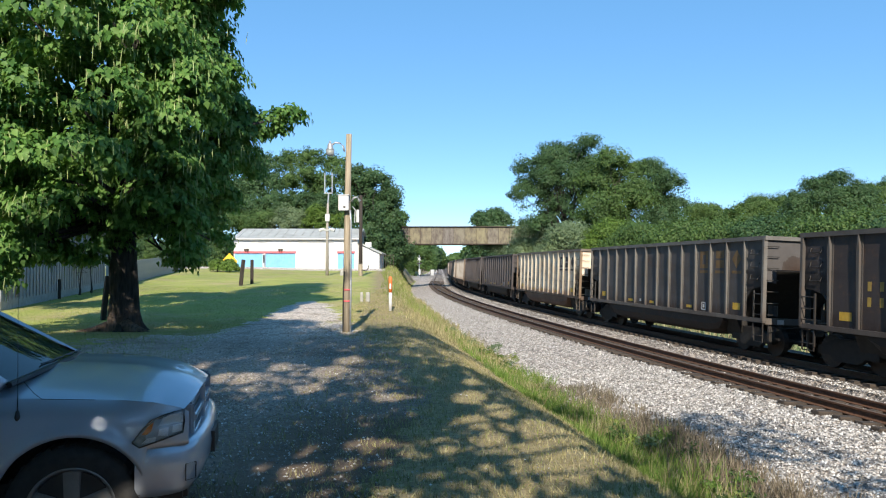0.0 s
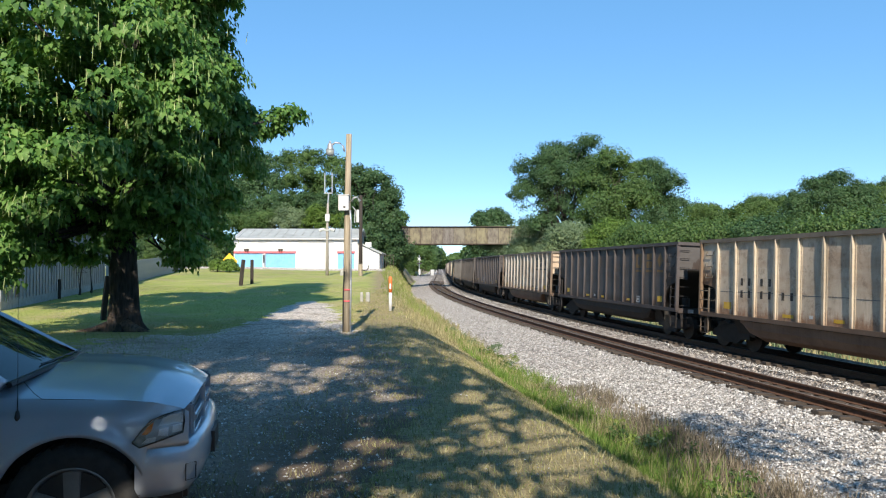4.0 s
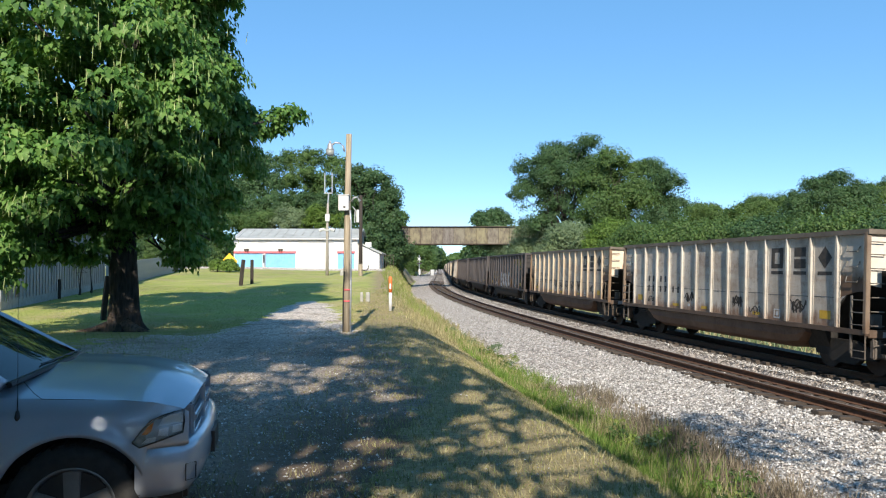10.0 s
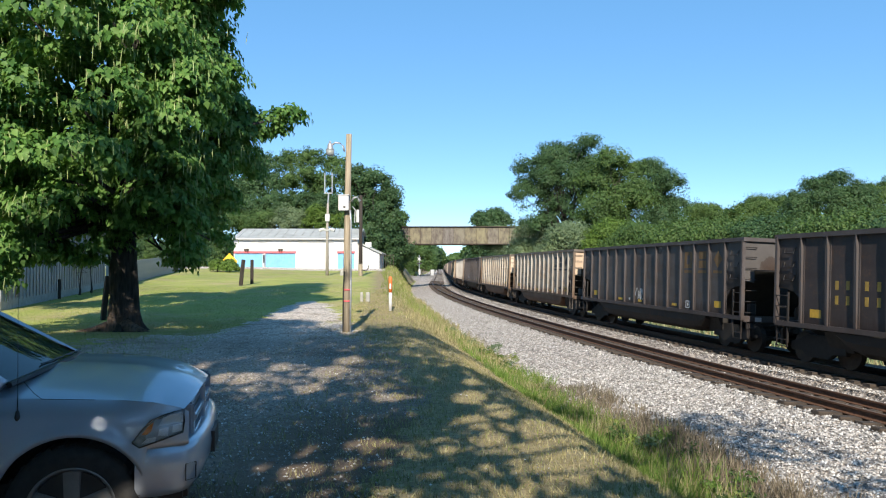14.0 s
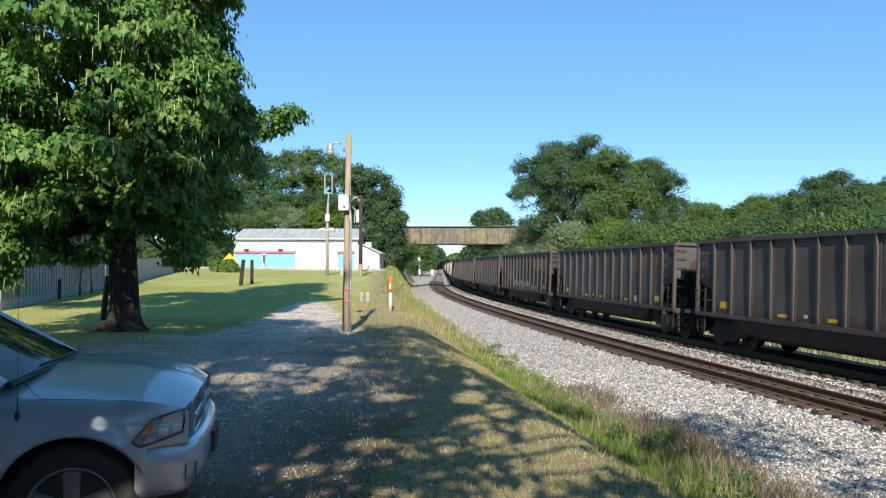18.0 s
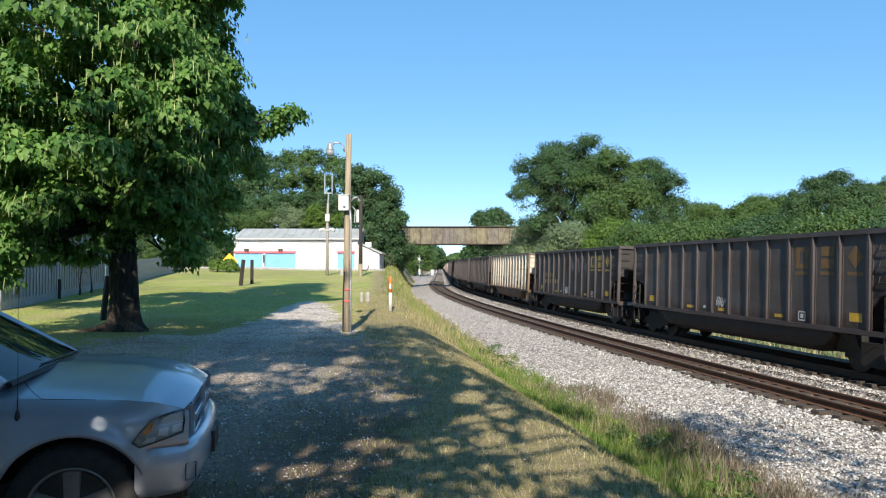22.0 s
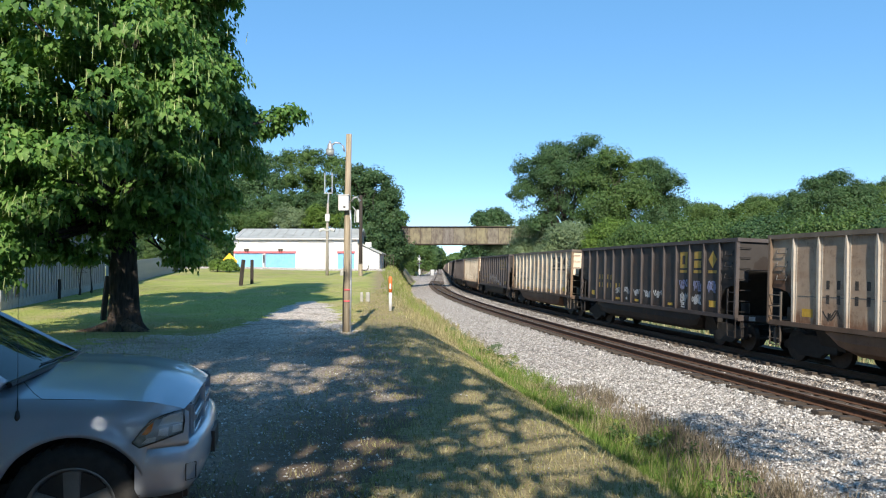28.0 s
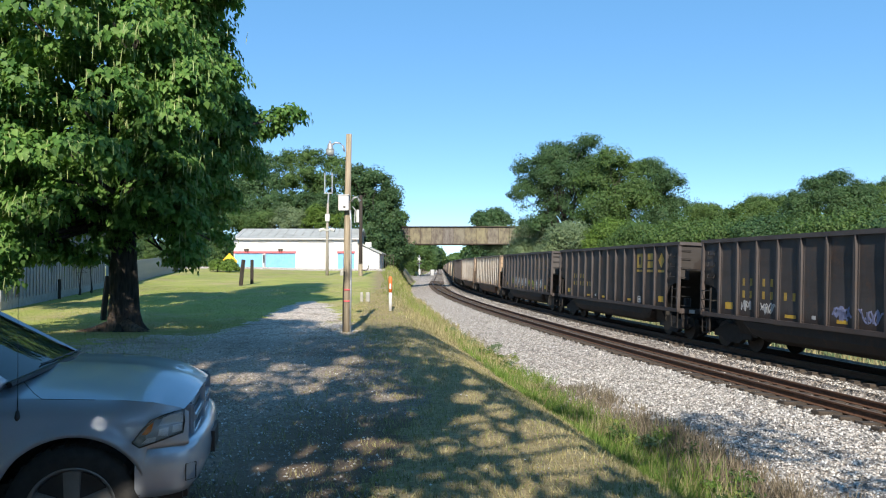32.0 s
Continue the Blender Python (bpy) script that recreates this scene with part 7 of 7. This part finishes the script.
    # cab
    W0 = [(-0.26, 0, 1.275), (-0.31, 0.45, 1.262), (-0.42, 0.84, 1.215)]
    W1 = [(-1.28, 0, 1.83), (-1.31, 0.38, 1.82), (-1.40, 0.66, 1.79)]
    def row(pts):
        return [(x, -y, z) for x, y, z in pts[::-1]] + pts[1:]
    g = row(W0) + row(W1)
    part("windscreen", (g + [(x - 0.01, y, z - 0.012) for x, y, z in g], [(i, i + 1, i + 6, i + 5) for i in range(4)] + [(i + 10, i + 15, i + 16, i + 11) for i in range(4)]), TINT, pick, "dark reflective windscreen", smooth=True)
    part("cowl", g_tube([(x + 0.015, y, z - 0.012) for x, y, z in row(W0)], 0.022, 6), BLACK, pick)
    for s in (-1, 1):
        part("a_pillar", g_tube([(-0.44, s * 0.86, 1.2), (-0.95, s * 0.77, 1.52), (-1.40, s * 0.68, 1.79)], [0.05, 0.045, 0.045], 6), CAR_PAINT, pick, smooth=True)
        part("wiper", g_tube([(-0.29, s * 0.1 + 0.3, 1.285), (-0.3, s * 0.1 - 0.1, 1.29), (-0.33, s * 0.1 - 0.35, 1.285)], 0.006, 5), BLACK, pick)
        part("side_window", g_plate([(-0.76, 1.22), (-2.72, 1.22), (-2.62, 1.76), (-1.42, 1.77)], "y", s * 0.80, 0.012), TINT, pick)
        for px_ in (-1.72, -2.72):
            part("pillar", g_tube([(px_, s * 0.86, 1.18), (px_ + 0.05, s * 0.70, 1.80)], 0.05, 6), CAR_PAINT, pick)
    part("roof", g_box(-2.02, 0, 1.83, 1.45, 1.4, 0.09), CAR_PAINT, pick, bevel=0.04)
    part("rear_window", g_box(-2.76, 0, 1.5, 0.04, 1.4, 0.56), TINT, pick)
    part("firewall", g_box(-0.75, 0, 0.9, 0.06, 1.6, 0.6), CABIN, pick)
    part("floor_pan", g_box(-1.8, 0, 0.52, 3.2, 1.7, 0.1), BLACK, pick)
    part("bed_floor", g_box(-3.8, 0, 0.85, 2.0, 1.7, 0.06), CAR_PAINT, pick)
    part("bed_front", g_box(-2.8, 0, 1.0, 0.05, 1.75, 0.6), CAR_PAINT, pick)
    part("tailgate", g_box(-4.84, 0, 1.0, 0.06, 1.8, 0.65), CAR_PAINT, pick, bevel=0.02)
    part("rear_bumper", g_box(-4.95, 0, 0.62, 0.18, 1.9, 0.2), CHROME, pick, bevel=0.03)
    part("antenna", g_tube([(-0.32, -0.955, 1.05), (-0.32, -0.955, 1.16), (-0.325, -0.955, 1.80)], [0.005, 0.0022, 0.0012], 6), BLACK, pick)
    part("antenna_base", g_tube([(-0.32, -0.955, 0.985), (-0.32, -0.958, 1.01), (-0.32, -0.956, 1.055)], [0.008, 0.018, 0.01], 8), BLACK, pick)
    # wheels
    def wheel_at(x, y, s):
        w = part("wheel", g_tube([(0, -0.10, 0), (0, 0.10, 0)], 0.24, 20), BLACK, pick)
        w.location = (x, y, 0.41)
        prof = [(-0.13, 0.27), (-0.14, 0.34), (-0.12, 0.395), (-0.06, 0.408), (0.06, 0.408), (0.12, 0.395), (0.14, 0.34), (0.13, 0.27)]
        n, k = 40, len(prof)
        vs = [(r * math.cos(2 * math.pi * i / n), a, r * math.sin(2 * math.pi * i / n)) for i in range(n) for a, r in prof]
        fs = [(i * k + j, i * k + j + 1, ((i + 1) % n) * k + j + 1, ((i + 1) % n) * k + j) for i in range(n) for j in range(k)if j < k - 1]
        part("tyre", (vs, fs), TYRE, w, smooth=True)
        for j in range(36):
            a = 2 * math.pi * j / 36
            part_tread = g_move(g_box(0.408, 0, 0, 0.012, 0.2, 0.03), Matrix.Rotation(-a, 4, "Y"))
            treads.append(g_move(part_tread, Matrix.Identity(4)))
        part("tread", g_join(*treads[-36:]), TYRE, w)
        rim_prof = [(s * 0.05, 0.235), (s * 0.12, 0.25), (s * 0.135, 0.27), (s * 0.125, 0.275)]
        k = len(rim_prof)
        vs = [(r * math.cos(2 * math.pi * i / n), a, r * math.sin(2 * math.pi * i / n)) for i in range(n) for a, r in rim_prof]
        fs = [(i * k + j, i * k + j + 1, ((i + 1) % n) * k + j + 1, ((i + 1) % n) * k + j) for i in range(n) for j in range(k - 1)]
        rim = part("rim", (vs, fs), ALLOY, w, "five-spoke alloy rim", smooth=True)
        for j in range(5):
            a = radians(90 + 72 * j)
            sp = [(0.05, -0.045), (0.25, -0.055), (0.25, 0.055), (0.05, 0.045)]
            vs_, fs_ = g_plate(sp, "y", s * 0.075, s * 0.04)
            part("spoke", g_move((vs_, fs_), Matrix.Rotation(-a, 4, "Y")), ALLOY, w, bevel=0.008)
        part("hub_cap", g_tube([(0, s * 0.06, 0), (0, s * 0.125, 0), (0, s * 0.135, 0)], [0.075, 0.07, 0.03], 16), ALLOY, w)
    treads = []
    for x in (0.0, -3.57):
        for s in (-1, 1):
            wheel_at(x, s * 0.85, s)
    return pick
build_pickup()

# ---- grass, weeds and loose stones ----
def g_blades(rng, x, y, h, w, lean=0.45):
    n = len(x)
    z = ground_z(x, y) - 0.01
    a = rng.uniform(0, 2 * math.pi, n)
    la = rng.uniform(0, 2 * math.pi, n)
    ln = rng.random(n) * lean * h
    base = np.stack([x, y, z], 1)
    side = np.stack([np.cos(a), np.sin(a), 0 * a], 1) * (w / 2)[:, None]
    tip = base + np.stack([np.cos(la) * ln, np.sin(la) * ln, h], 1)
    v = np.stack([base - side, base + side, tip], 1).reshape(-1, 3)
    return v, np.arange(3 * n).reshape(-1, 3)

def drive_part(x, y):
    dx = np.interp(y, gy, np.interp(gy, [4, 6.5, 10.7, 14, 19, 27, 33, 45], [-2.6, -2.4, -2.6, -3.1, -4.2, -5.4, -6.2, -8]))
    dw = np.interp(y, [4, 6.5, 10.7, 14, 19, 24, 27, 33, 37], [1.6, 1.6, 1.9, 2.1, 2.0, 1.5, 1.2, 0.7, 0.1])
    return np.abs(x - dx) + 0.7 * np.sin(2.1 * x + 1.7 * np.sin(1.3 * y)) * np.cos(1.9 * y) * (x > dx) < dw

def cover(seed, n, x0, x1, y0, y1, keep):
    rng = np.random.default_rng(seed)
    # denser towards the viewer's place
    y = y0 + (y1 - y0) * rng.random(n) ** 1.7
    x = x0 + (x1 - x0) * rng.random(n)
    ok = keep(x, y, rng)
    return rng, x[ok], y[ok]

def patchy(x, y, f, s):
    return 0.5 + 0.5 * np.sin(x * f + 1.3 * np.sin(y * f * 0.7 + s)) * np.cos(y * f * 0.9 + 1.7 * np.sin(x * f * 0.6 - s))

rng, x, y = cover(1, 150000, -22, 9, 5.2, 48, lambda x, y, r: (left_of_track(x, y) > ballast_edge(y) + 2.0) & ~drive_part(x, y) & (patchy(x, y, 1.1, 2) + 0.5 * (x < -5) > 0.35) & ~((x < -0.9) & (y < 9)) & ((x < -5) | (y > 24) | (r.random(len(x)) < 0.3)))
h = rng.uniform(0.025, 0.075, len(x))
tagged(new("lawn_grass", quick_mesh("lawn_grass", *g_blades(rng, x, y, h, rng.uniform(0.006, 0.012, len(x)) * (1 + y / 30), 0.8), GRASS)), "short mown grass of the lawn", "grass", kind="stuff")

rng, x, y = cover(2, 170000, -4, 9, 5.2, 45, lambda x, y, r: (left_of_track(x, y) > ballast_edge(y) + 0.1) & (left_of_track(x, y) < ballast_edge(y) + 8.0) & (patchy(x, y, 0.9, 5) > 0.2 * r.random(len(x))) & ~(drive_part(x, y) & (r.random(len(x)) < 0.86 - 0.3 * (x > -2.2))))
h = rng.uniform(0.025, 0.09, len(x))
tagged(new("dry_grass", quick_mesh("dry_grass", *g_blades(rng, x, y, h, rng.uniform(0.006, 0.012, len(x)) * (1 + y / 30), 1.0), STRAW)), "dry straw-coloured grass on the bank", "grass", kind="stuff")

def verge(seed, n, y0, y1, lo, hi, hmin, hmax, name, mat, label, tuft, power=1.4):
    rng = np.random.default_rng(seed)
    yc = y0 + (y1 - y0) * rng.random(n // tuft) ** power
    oc = ballast_edge(yc) + lo + (hi - lo) * rng.beta(2, 2, len(yc))
    hc = rng.uniform(hmin, hmax, len(yc)) * (0.5 + 0.8 * patchy(oc, yc, 1.7, seed))
    xt = np.interp(yc, TRY[FRONT], TRX[FRONT]) - oc / np.cos(np.interp(yc, TRY[FRONT], HEAD[FRONT]))
    x = np.repeat(xt, tuft) + rng.normal(size=len(yc) * tuft) * 0.09
    y = np.repeat(yc, tuft) + rng.normal(size=len(yc) * tuft) * 0.09
    h = np.repeat(hc, tuft) * rng.uniform(0.5, 1.15, len(x))
    v, f = g_blades(rng, x, y, h, rng.uniform(0.008, 0.016, len(x)) * (1 + y / 25), 0.75)
    return tagged(new(name, quick_mesh(name, v, f, mat)), label, "grass", kind="stuff")
verge(3, 27000, 5.5, 60, -0.1, 1.3, 0.1, 0.3, "tall_grass", GRASS_TALL, "tall green grass along the ballast edge", 12)
verge(4, 9000, 5.5, 70, -0.45, 1.0, 0.15, 0.45, "straw_tufts", STRAW, "tall dry grass tufts along the ballast edge", 10)
verge(5, 15000, 24, 115, 0.0, 3.2, 0.14, 0.5, "bank_grass", STRAW, "tall dry grass on the railway bank", 10, 1.0)
verge(6, 9000, 34, 118, 0.0, 3.5, 0.2, 0.6, "bank_weeds", GRASS, "tall green weeds on the railway bank", 10, 1.0)

verge(12, 15000, 5.5, 19, -1.5, 0.5, 0.08, 0.34, "dead_weeds", DEADWEED, "dead brown weeds growing over the ballast edge", 9)
verge(13, 3000, 5.5, 17, -0.5, 0.6, 0.08, 0.28, "ballast_grass", GRASS_TALL, "sparse green weeds growing over the ballast edge", 7)
verge(14, 4200, 8.0, 15, -1.3, 0.2, 0.2, 0.55, "weed_stalks", DEADWEED, "tall thin dry weed stalks standing in the ballast edge", 9)
verge(15, 3000, 7.5, 22, -0.5, 0.7, 0.2, 0.5, "weed_clumps", GRASS_TALL, "tall green weed clumps at the ballast edge", 14)
def far_verge(seed, n, lo, hi, hmax, name, mat, label):
    rng = np.random.default_rng(seed)
    s = -20 + 130 * rng.random(n) ** 1.5
    x, y, _ = far_track(s, rng.uniform(lo, hi, n))
    v, f = g_blades(rng, x, y, rng.uniform(0.12, hmax, n), rng.uniform(0.03, 0.07, n), 0.7)
    tagged(new(name, quick_mesh(name, v, f, mat)), label, "grass", kind="stuff")
far_verge(16, 16000, 3.3, 8.5, 0.75, "trackside_weeds", LEAF_PALE, "green weeds beyond the coal train")
far_verge(17, 6000, 2.8, 6.5, 0.5, "trackside_straw", STRAW, "dry weeds beyond the coal train")
# leafy weeds at the edge of the stones
weed_rng = random.Random(77)
for i in range(34):
    yy = 8.5 + 26 * weed_rng.random() ** 1.5
    off = float(ballast_edge(yy)) + weed_rng.uniform(-0.5, 0.5)
    xx = float(np.interp(yy, TRY[FRONT], TRX[FRONT])) - off
    r_, mat = weed_rng.uniform(0.12, 0.26), weed_rng.choice((LEAF_PALE, LEAF_MID, LEAF_BRIGHT, GRASS, STRAW))
    x, y, z = xx, yy, float(ground_z(xx, yy))
    w_rng = np.random.default_rng(300 + i)
    v, f, _ = leaf_cloud(w_rng, [(0, 0, r_ * 0.7, r_, r_, r_ * 0.9)], 30, 7, 0.05, 0.045, 0.3, 0.1)
    weed = tagged(new("weed"), "leafy wild weed at the edge of the ballast", "weed", "weeds along the ballast")
    weed.location = (x, y, z)
    part("stem", g_join(*[g_tube([(0, 0, 0), (r_ * 0.5 * math.cos(a), r_ * 0.5 * math.sin(a), r_ * 1.1)], [0.006, 0.003], 4) for a in (0.3, 1.7, 2.9, 4.2, 5.4)]), POD, weed)
    part("leaves", quick_mesh("leaves", v, f, mat), None, weed)

def g_stones(rng, x, y, size, lift=0.0):
    n = len(x)
    z = ground_z(x, y) + size * 0.3 + lift
    dirs = np.array([(1, 0, -0.3), (-1, 0, -0.3), (0, 1, -0.3), (0, -1, -0.3), (0, 0, 1)], float)
    d = np.repeat(dirs[None], n, 0) * rng.uniform(0.55, 1.25, (n, 5, 1)) + rng.normal(size=(n, 5, 3)) * 0.22
    d[:, :, 2] *= 0.75
    v = np.stack([x, y, z], 1)[:, None] + d * size[:, None, None] * 0.5
    f = np.array([(0, 2, 4), (2, 1, 4), (1, 3, 4), (3, 0, 4)])
    return v.reshape(-1, 3), (np.arange(n)[:, None, None] * 5 + f[None]).reshape(-1, 3)

rng = np.random.default_rng(8)
n = 140000
s = np.where(rng.random(n) < 0.6, -17 + 19 * rng.random(n), 2 + 54 * rng.random(n) ** 1.3)
o = -1.0 + 8.0 * rng.random(n)
o = np.where(rng.random(n) < 0.12, rng.uniform(-2.4, -0.9, n), o)
keep = (o < ballast_edge(np.interp(s, S_GRID, TRY)) + 0.25) & (np.abs(np.abs(o) - 0.7175) > 0.09)
s, o = s[keep], o[keep]
x, y, _ = near_track(s, -o)
size = rng.uniform(0.028, 0.07, len(x))
tagged(new("ballast_stones", quick_mesh("ballast_stones", *g_stones(rng, x, y, size), STONE)), "loose crushed grey stone ballast", "gravel", kind="stuff")

rng = np.random.default_rng(9)
n = 60000
y = 5.5 + 28 * rng.random(n) ** 1.4
x = -10 + 12 * rng.random(n)
ok = drive_part(x, y) & (rng.random(n) < (0.4 + 0.6 * patchy(x, y, 1.3, 3)) * np.clip((y - 5.0) / 6, 0.2, 1))
x, y = x[ok], y[ok]
tagged(new("drive_gravel", quick_mesh("drive_gravel", *g_stones(rng, x, y, rng.uniform(0.015, 0.04, len(x))), GRAVEL)), "loose grey gravel on the drive", "gravel", kind="stuff")

rng = np.random.default_rng(10)
n = 6000
y = 6.0 + 16 * rng.random(n) ** 1.2
x = -3.2 + 5.2 * rng.random(n) ** 1.7
ok = (patchy(x, y, 1.9, 1) > 0.45) & (left_of_track(x, y) > ballast_edge(y) + 3.2)
x, y = x[ok], y[ok]
tagged(new("stray_gravel", quick_mesh("stray_gravel", *g_stones(rng, x, y, rng.uniform(0.012, 0.03, len(x)), 0.01), GRAVEL)), "grey stones strewn in the thin grass beside the drive", "gravel", kind="stuff")

# ---- what moves ----
def motions():
    times = [0.25 * i for i in range(129)]
    for k, car in train.items():
        walk(car, [(t, car_pose(centre_of(k, t))) for t in times])
    # the wheels roll: one turn of keys for each axle of a truck, shared by all alike
    turns = [i / FPS for i in range(32 * FPS + 1)]
    rolled = {}
    for car in train.values():
        for ob in car.children_recursive:
            if ob.name.startswith("wheelset"):
                key = round(ob.location.y, 2)
                if key not in rolled:
                    walk(ob, [(t, pose(0, key, 0.46, -math.degrees(travelled(t) / 0.46) % 360, 0, 0)) for t in turns])
                    rolled[key] = ob.animation_data
                else:
                    ob.rotation_mode = "QUATERNION"
                    data = ob.animation_data_create()
                    data.action = rolled[key].action
                    data.action_slot = rolled[key].action_slot

motions()
